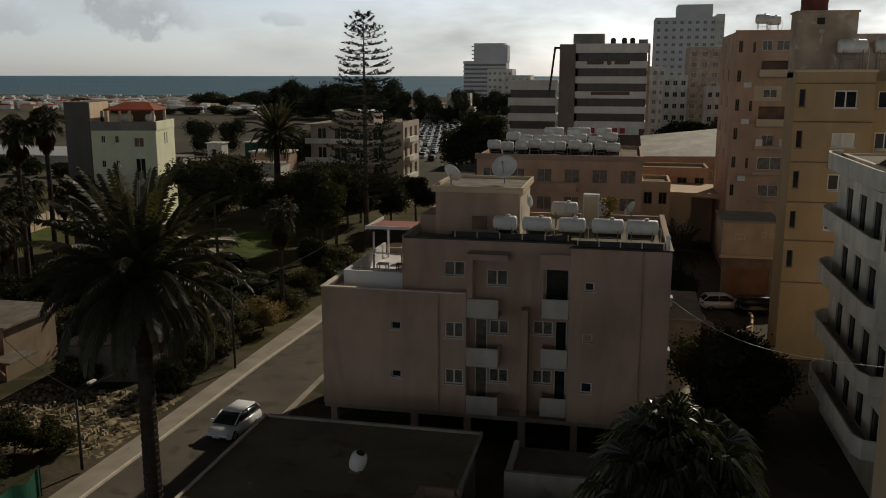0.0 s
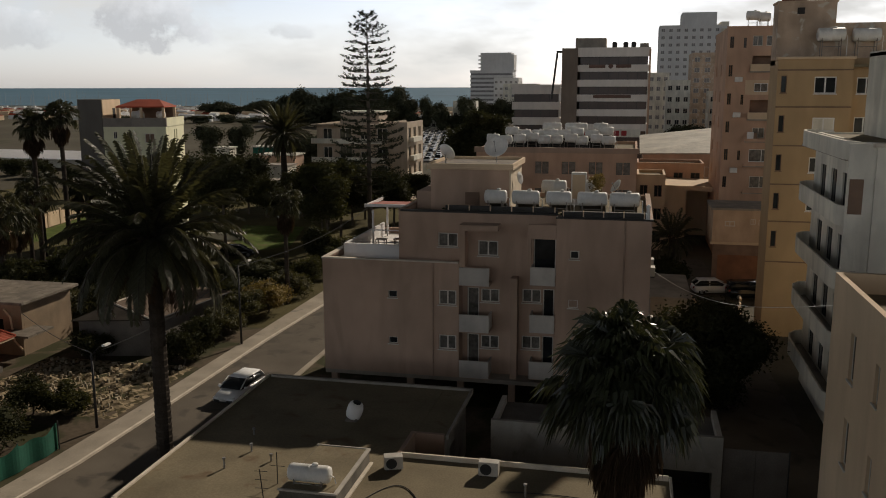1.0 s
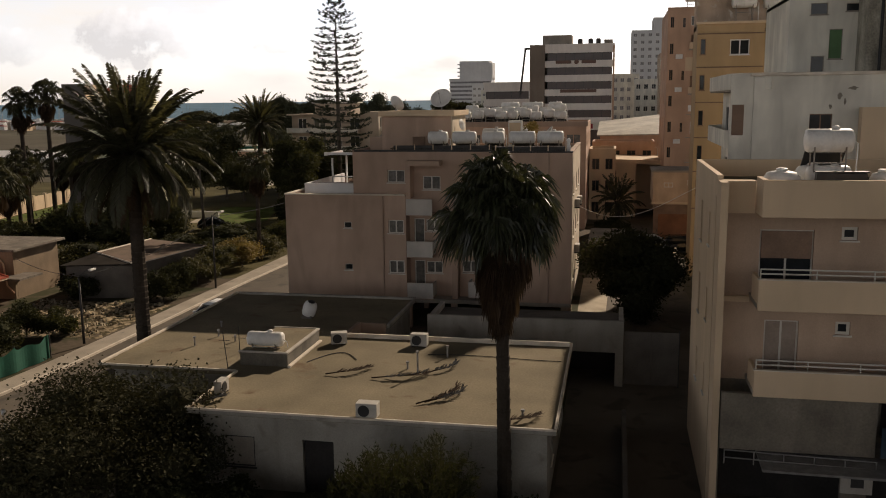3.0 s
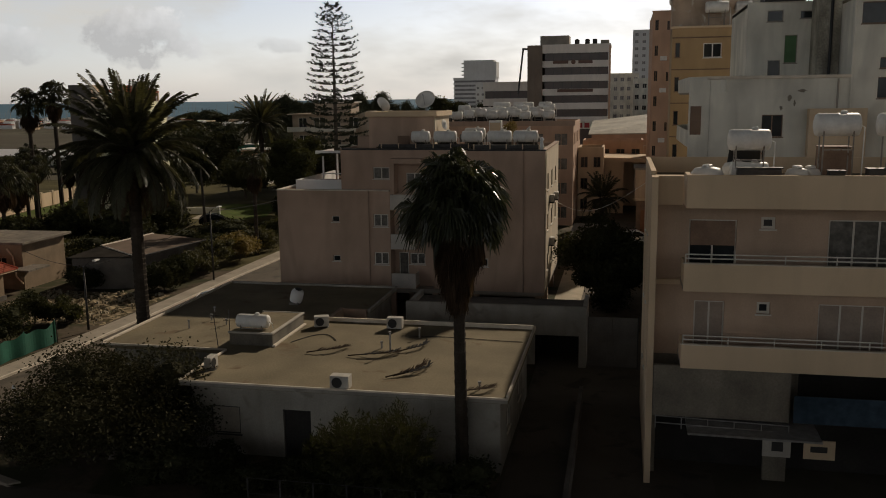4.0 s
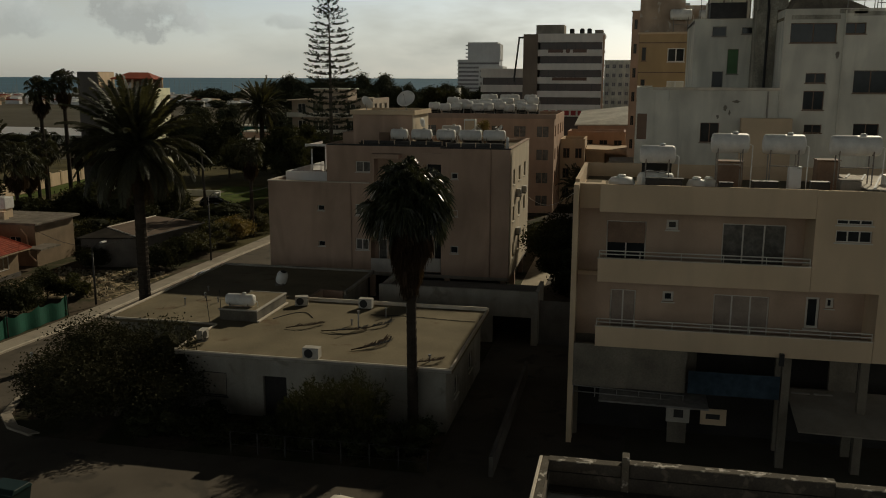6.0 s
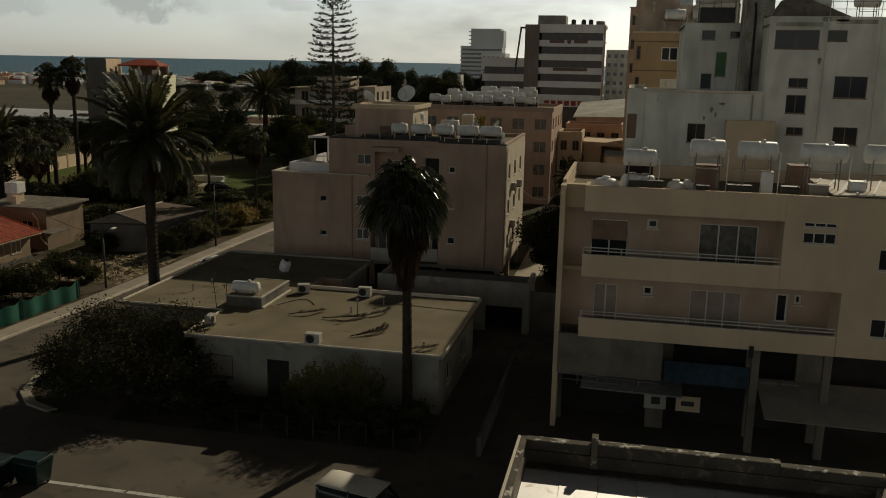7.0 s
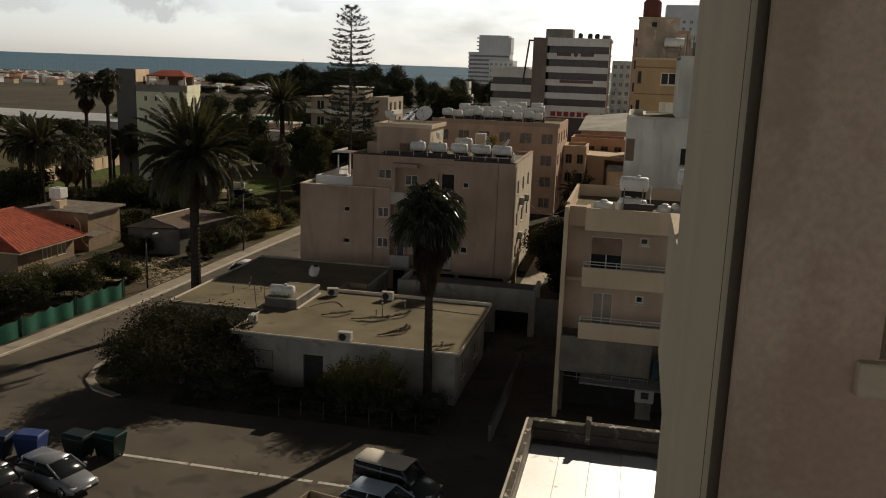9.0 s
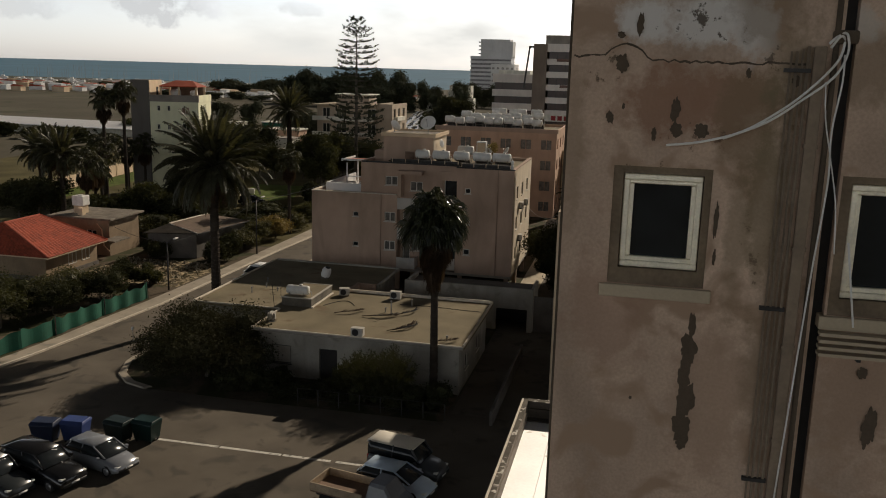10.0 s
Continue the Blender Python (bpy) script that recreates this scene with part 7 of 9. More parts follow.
for i, (x, y, z, r) in enumerate(((-57.5, 64, 9.4, 2.6), (-52.6, 62, 8.6, 2.5), (-63, 69, 9.0, 2.6), (-66, 92, 7.5, 2.0), (-63.5, 96, 8.0, 2.0), (-60.5, 88, 8.6, 2.2), (-69, 75, 8.4, 2.6), (-29.4, 70.5, 9.4, 1.9), (-57, 71.5, 8.8, 2.3), (-61.5, 79, 9.4, 2.2), (-54.5, 66.5, 7.8, 2.2), (-66.5, 86, 8.8, 2.2))):
    if i in (0, 2, 4, 6):
        date_palm("date_palm", "dark date palm in the shaded park", x, y, z, 54, r * 1.45, 40 + i, 0.3, 28, skirt=True, blade=0.10)
    else:
        fan_palm("fan_palm", "slim fan palm with dry hanging leaves", x, y, z, r, 2.2, 40 + i, 44, 0.2, M_FAN2)
PARK = [(-43.6, 87, 13.0, 5.2), (-33.4, 92.5, 13.3, 3.7), (-36.5, 99, 11.8, 3.6), (-30.9, 84, 5.5, 2.2), (-47.5, 66.5, 6.4, 3.6),
        (-42.5, 68, 6.6, 3.6), (-30.8, 112, 9.5, 3.8), (-38, 116, 9, 4.2), (-44, 128, 9, 4.4), (-58, 124, 8, 4.4), (-66, 128, 8, 4.6),
        (-29.5, 122, 8, 3.2), (-50.5, 62.8, 5.0, 3.0), (-44.0, 75, 7.6, 3.4), (-47.5, 78.0, 6.0, 3.0), (-61, 64, 6.5, 3.6), (-66, 66, 6.0, 3.6), (-36.4, 106, 12.0, 3.6), (-38, 122, 8.5, 4.0), (-43.5, 121, 8.0, 3.8), (-48.5, 123, 7.5, 4.0), (-53.5, 121, 7.0, 3.6), (-40.5, 112, 6.5, 3.2), (-62.5, 110, 6.5, 3.6), (-52, 86, 6.0, 3.4)]
for i, (x, y, h, s) in enumerate(PARK):
    tree("park_tree", "dark leafy park tree in shade", x, y, h, s, 60 + i, (M_LEAF3, M_LEAF, M_LEAF3)[i % 3], 8000, 0.16, 0.22, 0.42 if i == 0 else 0.2, 11)
tree("park_tree", "large round dark tree beside the tank-roofed block", -22.6, 134, 18.4, 5.0, 90, M_LEAF3, 12000, 0.22, 0.4, 0.3, 12)
for i, (x, y, h, s, m) in enumerate(((-29.9, 67.2, 3.4, 2.0, M_LEAF4), (-30.2, 63.2, 3.0, 1.8, M_LEAF2), (-30.0, 72.5, 3.2, 1.9, M_LEAF2), (-30.4, 59.0, 2.8, 1.7, M_LEAF2), (-29.8, 54.6, 3.2, 1.5, M_LEAF3), (-29.8, 51.8, 2.9, 1.5, M_LEAF3),
                                    (-41.5, 61.5, 2.8, 2.2, M_LEAF2), (-30.0, 77.5, 3.4, 2.0, M_LEAF), (-29.8, 83, 3.2, 2.0, M_LEAF), (-29.8, 89, 3.4, 2.0, M_LEAF2),
                                    (-33.5, 29.5, 3.4, 2.5, M_LEAF3), (-36.0, 34.0, 2.9, 2.6, M_LEAF2), (-32.8, 35.0, 3.0, 2.2, M_LEAF3), (-38.5, 29.0, 3.4, 3.0, M_LEAF), (-35.0, 24.8, 3.6, 2.6, M_LEAF), 
                                    (-43.5, 60.2, 3.4, 2.2, M_LEAF2), (-47, 61.8, 4.0, 2.6, M_LEAF), (-36.8, 51.4, 2.2, 1.6, M_LEAF3), (-17.5, 22.8, 2.6, 1.8, M_LEAF3), (-9.0, 18.6, 1.6, 1.4, M_LEAF3), (-34.0, 40.9, 2.2, 1.6, M_LEAF3), (-31.9, 41.4, 2.0, 1.4, M_LEAF), (-40.0, 24.5, 3.6, 2.8, M_LEAF))):
    tree("bush", "straggly yellowing bush beside the pavement" if m in (M_LEAF2, M_LEAF4) else "dense dark garden bush", x, y, h, s * 1.1, 120 + i, m, 5200, 0.085, 0.08, 0.05, 15, 0.5)


def woods(label, spots, seed, leaf, size=0.65, count=1500):
    rng = np.random.default_rng(seed)
    blobs = []
    for x, y, h, s in spots:
        for _ in range(4):
            blobs.append((x + rng.uniform(-0.5, 0.5) * s, y + rng.uniform(-0.5, 0.5) * s, h * rng.uniform(0.55, 0.8), s * 0.6, s * 0.6, h * rng.uniform(0.2, 0.3)))
        blobs.append((x, y, h * 0.3, s * 0.7, s * 0.7, h * 0.3))
    g = crown(rng, blobs, count * len(spots), size, heart=0.8)
    single("far_trees", g, leaf, label, "trees", "stuff")


rng = np.random.default_rng(7)
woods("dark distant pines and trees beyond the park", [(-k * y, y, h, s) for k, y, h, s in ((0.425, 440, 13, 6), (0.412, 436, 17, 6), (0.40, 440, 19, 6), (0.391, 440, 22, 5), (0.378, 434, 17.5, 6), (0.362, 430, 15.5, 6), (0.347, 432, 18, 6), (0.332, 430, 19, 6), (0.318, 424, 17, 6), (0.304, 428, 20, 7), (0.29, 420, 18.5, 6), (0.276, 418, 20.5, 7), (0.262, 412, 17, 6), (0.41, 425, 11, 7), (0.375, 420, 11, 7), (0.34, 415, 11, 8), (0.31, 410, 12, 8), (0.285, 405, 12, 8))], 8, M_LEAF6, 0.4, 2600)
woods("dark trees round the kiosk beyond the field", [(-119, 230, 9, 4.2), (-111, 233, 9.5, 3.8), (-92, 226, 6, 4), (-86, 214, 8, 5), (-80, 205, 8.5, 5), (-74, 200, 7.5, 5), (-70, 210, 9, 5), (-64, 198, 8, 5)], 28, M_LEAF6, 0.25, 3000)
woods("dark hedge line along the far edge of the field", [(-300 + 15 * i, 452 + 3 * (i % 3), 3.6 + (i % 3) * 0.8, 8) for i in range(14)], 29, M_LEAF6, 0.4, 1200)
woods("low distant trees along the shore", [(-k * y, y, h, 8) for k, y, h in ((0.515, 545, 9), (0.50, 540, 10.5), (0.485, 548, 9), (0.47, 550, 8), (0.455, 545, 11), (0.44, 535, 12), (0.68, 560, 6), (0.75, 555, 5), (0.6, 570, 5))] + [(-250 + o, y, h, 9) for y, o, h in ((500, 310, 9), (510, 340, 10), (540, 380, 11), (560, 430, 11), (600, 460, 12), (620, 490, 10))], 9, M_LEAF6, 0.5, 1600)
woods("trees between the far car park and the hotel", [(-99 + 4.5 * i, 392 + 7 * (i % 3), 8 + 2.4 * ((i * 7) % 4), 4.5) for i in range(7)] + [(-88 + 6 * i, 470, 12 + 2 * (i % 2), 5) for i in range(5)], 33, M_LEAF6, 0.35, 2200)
woods("low dark shrubs before the long white building", [(-176 + 9.5 * i, 180 - 2.2 * i, 3.2 + (i % 3) * 0.5, 3.4) for i in range(7)], 10, M_LEAF3, 0.25, 2200)
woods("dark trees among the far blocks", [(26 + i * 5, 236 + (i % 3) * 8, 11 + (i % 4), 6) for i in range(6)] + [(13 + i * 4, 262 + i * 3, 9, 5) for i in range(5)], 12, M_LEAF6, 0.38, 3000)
woods("distant scrub on the open ground", [(-95 - 17 * i + 9 * (i % 2), 168 + 13 * (i % 4), 3.0 + (i % 3), 4) for i in range(8)] + [(-70 - 6 * i, 150 + 9 * (i % 3), 5.5, 4) for i in range(6)], 13, M_LEAF, 0.22, 2200)
rng = np.random.default_rng(19)
low = []
while len(low) < 34:
    x, y = rng.uniform(-56, -31), rng.uniform(62, 100)
    if not (x > -57 and y > 95) and not (x > -45 and y > 82) and not (x < -66 and y > 80):
        low.append((x, y, rng.uniform(1.6, 3.0), rng.uniform(2.0, 3.2)))
woods("dark undergrowth and low shrubs in the shaded park", low, 20, M_LEAF3, 0.13, 1700)
woods("dark low hedge and weeds along the front of the house plot", [(-11.5 + 1.25 * i, 17.6 + 0.35 * (i % 3), (0.9 if 1 < i < 7 else 1.5) + 0.2 * (i % 3), 1.1) for i in range(12)], 23, M_LEAF3, 0.08, 1500)

# ---- vehicles ----
PAINTS = {}


def paint(name, col, rough=0.28):
    if name not in PAINTS:
        PAINTS[name] = surface("car_paint_" + name, col, rough, 0.06, 1.5, 6, 0.0, spec=0.6)
    return PAINTS[name]


M_TYRE = surface("tyre_rubber", (0.02, 0.02, 0.02), 0.9, 0.2, 3, 20, 0.1)
M_RIM = surface("alloy_rim", (0.35, 0.35, 0.36), 0.35, 0.1, 5, 20, 0.0, metal=0.8)
M_LAMP = surface("lamp_glass", (0.75, 0.75, 0.72), 0.1, 0.05, 4, 20, 0.0, spec=0.8)
M_TAIL = surface("tail_lamp_glass", (0.35, 0.02, 0.02), 0.15, 0.05, 4, 20, 0.0, spec=0.8)


def loft(g, stations, mi=0):
    """Cross-sections (x, half width below, half width above, z below, z above) joined along x, with chamfered shoulders."""
    rings = []
    for x, w0, w1, z0, z1 in stations:
        c = min(0.14, (z1 - z0) * 0.3)
        rings.append([(x, -w0, z0), (x, w0, z0), (x, w0 + 0.02, z0 + (z1 - z0) * 0.5), (x, w1, z1 - c), (x, w1 - c, z1), (x, -w1 + c, z1), (x, -w1, z1 - c), (x, -w0 - 0.02, z0 + (z1 - z0) * 0.5)])
    k, n = len(g.v), 8
    for r in rings:
        g.v.extend(r)
    for i in range(len(rings) - 1):
        for j in range(n):
            a, b = k + i * n + j, k + i * n + (j + 1) % n
            g.f.append((a, b, b + n, a + n))
            g.m.append(mi)
    g.f.append(tuple(k + j for j in reversed(range(n))))
    g.f.append(tuple(k + (len(rings) - 1) * n + j for j in range(n)))
    g.m.extend((mi, mi))
    return g


def placed(g, x, y, z, ang):
    c, s = math.cos(ang), math.sin(ang)
    g.v = [(x + px * c - py * s, y + px * s + py * c, z + pz) for px, py, pz in g.v]
    return g


def car(name, label, x, y, ang, colour, kind="hatch", roof=None, z=0.03):
    """Nose towards ang (degrees from +x)."""
    a = radians(ang)
    t = thing(name, label, "car", (x, y, z))
    P = lambda nm, g, m, par=t, lab="", sm=True, bv=0.0: part(nm, placed(g, x, y, z, a), m, par, lab, sm, bv)
    if kind == "suv":
        L, W, H, hood, belt = 4.6, 0.92, 1.75, 1.02, 1.08
        cab = [(-2.15, 0.86, 0.78, belt, H - 0.16), (-1.7, 0.86, 0.76, belt, H - 0.05), (0.35, 0.86, 0.76, belt, H - 0.06), (1.05, 0.86, 0.80, belt, belt + 0.06)]
    elif kind == "van":
        L, W, H, hood, belt = 4.2, 0.84, 1.85, 1.0, 1.08
        cab = [(-2.0, 0.8, 0.76, belt, H - 0.1), (-1.85, 0.8, 0.74, belt, H - 0.04), (0.55, 0.8, 0.74, belt, H - 0.05), (1.05, 0.8, 0.78, belt, belt + 0.05)]
    else:
        L, W, H, hood, belt = 4.05, 0.86, 1.48, 0.86, 0.92
        cab = [(-1.9, 0.78, 0.68, belt, belt + 0.12), (-1.45, 0.8, 0.66, belt, H - 0.07), (0.2, 0.8, 0.66, belt, H - 0.05), (1.15, 0.8, 0.74, belt, belt + 0.04)]
    h = L / 2
    body = P("body", loft(Geo(), [(-h, W * 0.86, W * 0.8, 0.38, belt - 0.08), (-h + 0.18, W, W * 0.97, 0.26, belt), (-0.4, W, W, 0.24, belt), (0.95, W, W * 0.98, 0.24, belt - 0.01), (h - 0.5, W * 0.98, W * 0.93, 0.25, hood - 0.05), (h - 0.08, W * 0.9, W * 0.8, 0.32, hood - 0.22), (h, W * 0.8, W * 0.7, 0.38, hood - 0.34)]), colour)
    glass = P("glasshouse", loft(Geo(), cab), M_GLASS, t, "dark car glass")
    top = [c for c in cab if c[4] > belt + 0.3]
    P("roof", loft(Geo(), [(c[0] - (0.1 if i == 0 else -0.08 if i == len(top) - 1 else 0), c[2] * 0.97, c[2] * 0.9, c[4] - 0.05, c[4] + 0.035) for i, c in enumerate(top)]), roof or colour)
    for sx in (-1, 1):
        for c0, c1 in ((cab[0], cab[1]), (cab[2], cab[3])):
            P("pillar", Geo().tube((c0[0], sx * c0[2] * (1.0 if c0 is cab[2] else 1.01), c0[4]), (c1[0], sx * (c1[2] + 0.02), c1[4]), 0.045, n=6), colour)
        P("pillar", Geo().tube((-0.55, sx * 0.83, belt - 0.02), (-0.5, sx * cab[1][2], cab[1][4]), 0.04, n=6), colour)
        P("headlight", Geo().box(h - 0.28, sx * W * 0.7 - 0.14, hood - 0.32, h - 0.055, sx * W * 0.7 + 0.14, hood - 0.22), M_LAMP, body, "clear headlight", True, 0.03)
        P("tail_light", Geo().box(-h - 0.01, sx * W * 0.7 - 0.12, belt - 0.3, -h + 0.12, sx * W * 0.7 + 0.12, belt - 0.1), M_TAIL, body, "red tail light", True, 0.02)
        P("mirror", Geo().box(0.75, sx * (W + 0.1) - 0.09, belt, 0.93, sx * (W + 0.1) + 0.09, belt + 0.13), colour, body, "", True, 0.03)
        for wx in (-L * 0.31, L * 0.32):
            wh = P("wheel", Geo().lathe((wx, sx * (W - 0.09), 0.32), [(0.2, -0.1), (0.30, -0.1), (0.325, -0.06), (0.325, 0.06), (0.30, 0.1), (0.2, 0.1)], 18, (0, 1, 0)), M_TYRE)
            P("rim", Geo().lathe((wx, sx * (W - 0.085), 0.32), [(0.03, -0.105), (0.2, -0.1), (0.2, 0.1), (0.03, 0.105)], 10, (0, 1, 0)), M_RIM, wh)
    P("bumper", Geo().box(h - 0.12, -W * 0.8, 0.3, h + 0.03, W * 0.8, 0.48), M_BLACK, body, "", True, 0.04)
    P("number_plate", Geo().box(h + 0.03, -0.24, 0.4, h + 0.04, 0.24, 0.5), M_WHITE, body)
    return t


car("hatchback", "white hatchback standing on the street", -22.8, 46.4, 264, paint("white", (0.75, 0.75, 0.74)))
car("hatchback", "silver-grey hatchback parked in the car park", -13.0, 5.7, -14, paint("silver", (0.20, 0.21, 0.23), 0.22))
car("suv", "black estate car parked in the car park", -14.9, 3.6, -14, paint("black", (0.012, 0.012, 0.013), 0.15), "suv")
car("suv", "dark grey car parked in the car park", -16.6, 1.9, -14, paint("dark_grey", (0.03, 0.034, 0.036), 0.25), "suv")
car("jeep", "dark off-roader with a cream roof parked in shade", 2.95, 9.3, -12, paint("dark_slate", (0.05, 0.055, 0.06)), "van", paint("cream", (0.62, 0.57, 0.48), 0.5))
car("hatchback", "pale blue-white hatchback parked in shade", 2.9, 7.2, -12, paint("pale_blue", (0.52, 0.62, 0.72)))
# small flatbed truck with wooden sides
tr = thing("flatbed_truck", "small grey flatbed truck with pale wooden sides", "truck", (1.5, 5.3, 0.03))
A_ = radians(-12)
T = lambda nm, g, m, par=tr, lab="", bv=0.0: part(nm, placed(g, 1.5, 5.3, 0.03, A_), m, par, lab, False, bv)
M_PLANK = surface("worn_plank", (0.36, 0.28, 0.19), 0.85, 0.25, 1.2, 10, 0.1, per_object=0.15)
T("chassis", Geo().box(-2.0, -0.7, 0.45, 2.4, 0.7, 0.65), M_DARKSTEEL)
bed = T("bed", Geo().box(-2.2, -0.9, 0.66, 0.7, 0.9, 0.74), M_SHUTTER)
for s in (-1, 1):
    T("side_board", Geo().box(-2.2, s * 0.9 - 0.03, 0.75, 0.7, s * 0.9 + 0.03, 1.15), M_PLANK, bed)
    for wx in (-1.4, 1.7):
        T("wheel", Geo().lathe((wx, s * 0.76, 0.36), [(0.2, -0.1), (0.34, -0.1), (0.36, -0.05), (0.36, 0.05), (0.34, 0.1), (0.2, 0.1)], 16, (0, 1, 0)), M_TYRE)
T("tail_board", Geo().box(-2.25, -0.86, 0.75, -2.19, 0.86, 1.15), M_PLANK, bed)
T("cab", loft(Geo(), [(0.85, 0.82, 0.8, 0.4, 1.15), (1.0, 0.84, 0.72, 0.4, 1.75), (1.8, 0.84, 0.72, 0.4, 1.72), (2.3, 0.84, 0.8, 0.4, 1.1), (2.65, 0.8, 0.74, 0.42, 0.98)]), paint("silver", (0.2, 0.2, 0.2)))
# wheeled waste bins
M_BLUE = surface("blue_plastic", (0.035, 0.06, 0.19), 0.5, 0.12, 1.5, 10, 0.03)


def waste_bin(x, y, ang, col, label):
    t = thing("waste_bin", label, "waste bin", (x, y, 0.03), "waste bins")
    B = lambda nm, g, m, bv=0.03: part(nm, placed(g, x, y, 0.03, radians(ang)), m, t, "", False, bv)
    B("body", Geo().hexa([(-0.55, -0.42, 0.15), (0.55, -0.42, 0.15), (0.55, 0.42, 0.15), (-0.55, 0.42, 0.15), (-0.68, -0.54, 1.15), (0.68, -0.54, 1.15), (0.68, 0.54, 1.15), (-0.68, 0.54, 1.15)]), col)
    B("lid", Geo().hexa([(-0.72, -0.58, 1.16), (0.72, -0.58, 1.16), (0.72, 0.58, 1.16), (-0.72, 0.58, 1.16), (-0.66, -0.4, 1.33), (0.66, -0.4, 1.33), (0.66, 0.45, 1.33), (-0.66, 0.45, 1.33)]), col)
    for sx in (-0.45, 0.45):
        for sy in (-0.33, 0.33):
            B("wheel", Geo().lathe((sx, sy, 0.08), [(0.03, -0.03), (0.08, -0.03), (0.08, 0.03), (0.03, 0.03)], 10, (0, 1, 0)), M_TYRE, 0)
    B("handle", Geo().tube((-0.5, 0.62, 1.0), (0.5, 0.62, 1.0), 0.02, n=6).box(-0.5, 0.5, 0.98, -0.46, 0.63, 1.02).box(0.46, 0.5, 0.98, 0.5, 0.63, 1.02), M_STEEL, 0)


waste_bin(-17.7, 7.5, 10, surface("navy_plastic", (0.012, 0.02, 0.05), 0.5, 0.12, 1.5, 10, 0.03), "dark navy wheeled waste bin with a domed lid")
waste_bin(-16.2, 8.1, 5, M_BLUE, "bright blue wheeled waste bin with a flat lid")

M_GREENBIN = surface("dark_green_plastic", (0.008, 0.018, 0.017), 0.4, 0.12, 1.5, 10, 0.03)
waste_bin(-13.9, 8.75, -8, M_GREENBIN, "dark green wheeled waste bin in the tree's shade")
waste_bin(-12.45, 9.25, -5, surface("teal_plastic", (0.009, 0.026, 0.024), 0.35, 0.12, 1.5, 10, 0.03), "teal-green wheeled waste bin beside the parking line")

# far car park: rows of small cars, too many to pick apart
rng = np.random.default_rng(31)
flat("far_car_park", [(-61, 215), (-43, 217), (-66, 385), (-96, 385)], 0.01, M_ASPHALT, "grey far car park", "ground")
mats = [paint("white", (0.75, 0.75, 0.74)), paint("silver", (0.2, 0.21, 0.23)), paint("black", (0.01, 0.01, 0.01)), M_GLASS]
g = Geo()
for r in range(22):
    y = 219 + r * 7.2
    xl, xr = -61 - (y - 217) * 0.2 + 2, -43 - (y - 217) * 0.137 - 2
    n = int((xr - xl) / 2.7)
    for i in range(n):
        if rng.random() < 0.12:
            continue
        x, c = xl + 2.7 * i, int(rng.choice([0, 0, 0, 0, 1, 2]))
        yy = y + rng.uniform(-0.4, 0.4)
        g.box(x - 0.85, yy - 2, 0.3, x + 0.85, yy + 2, 0.85, c)
        g.hexa([(x - 0.78, yy - 1.5, 0.85), (x + 0.78, yy - 1.5, 0.85), (x + 0.78, yy + 1.4, 0.85), (x - 0.78, yy + 1.4, 0.85), (x - 0.6, yy - 0.9, 1.42), (x + 0.6, yy - 0.9, 1.42), (x + 0.6, yy + 0.8, 1.42), (x - 0.6, yy + 0.8, 1.42)], 3)
        g.box(x - 0.6, yy - 0.85, 1.42, x + 0.6, yy + 0.75, 1.47, c)
single("parked_cars", g, mats, "rows of white and silver cars in a far car park", "cars", "stuff")
for i, (x, y) in enumerate(((-24.4, 84), (-24.5, 91), (-24.3, 97), (-24.4, 104), (-24.4, 110))):
    car("hatchback", "white car parked along the far street" if i % 2 else "grey car parked along the far street", x, y, 88, paint("white", (0.75, 0.75, 0.74)) if i % 2 else paint("silver", (0.2, 0.2, 0.2)))
car("hatchback", "dark car parked in the park clearing", -44.0, 90.5, 20, paint("black", (0.01, 0.01, 0.01)))
car("hatchback", "white van-like car parked before the peach garage", 9.6, 82.6, 10, paint("white", (0.75, 0.75, 0.74)))
car("hatchback", "dark car parked before the peach garage", 13.0, 81.2, 10, paint("black", (0.01, 0.01, 0.01)), "suv")

# ---- roof tanks, dishes and other small things ----
M_STAND = surface("dull_galvanised_stand", (0.26, 0.235, 0.205), 0.7, 0.25, 2.0, 20, 0.05, metal=0.2, other=(0.14, 0.075, 0.045), other_at=0.62)


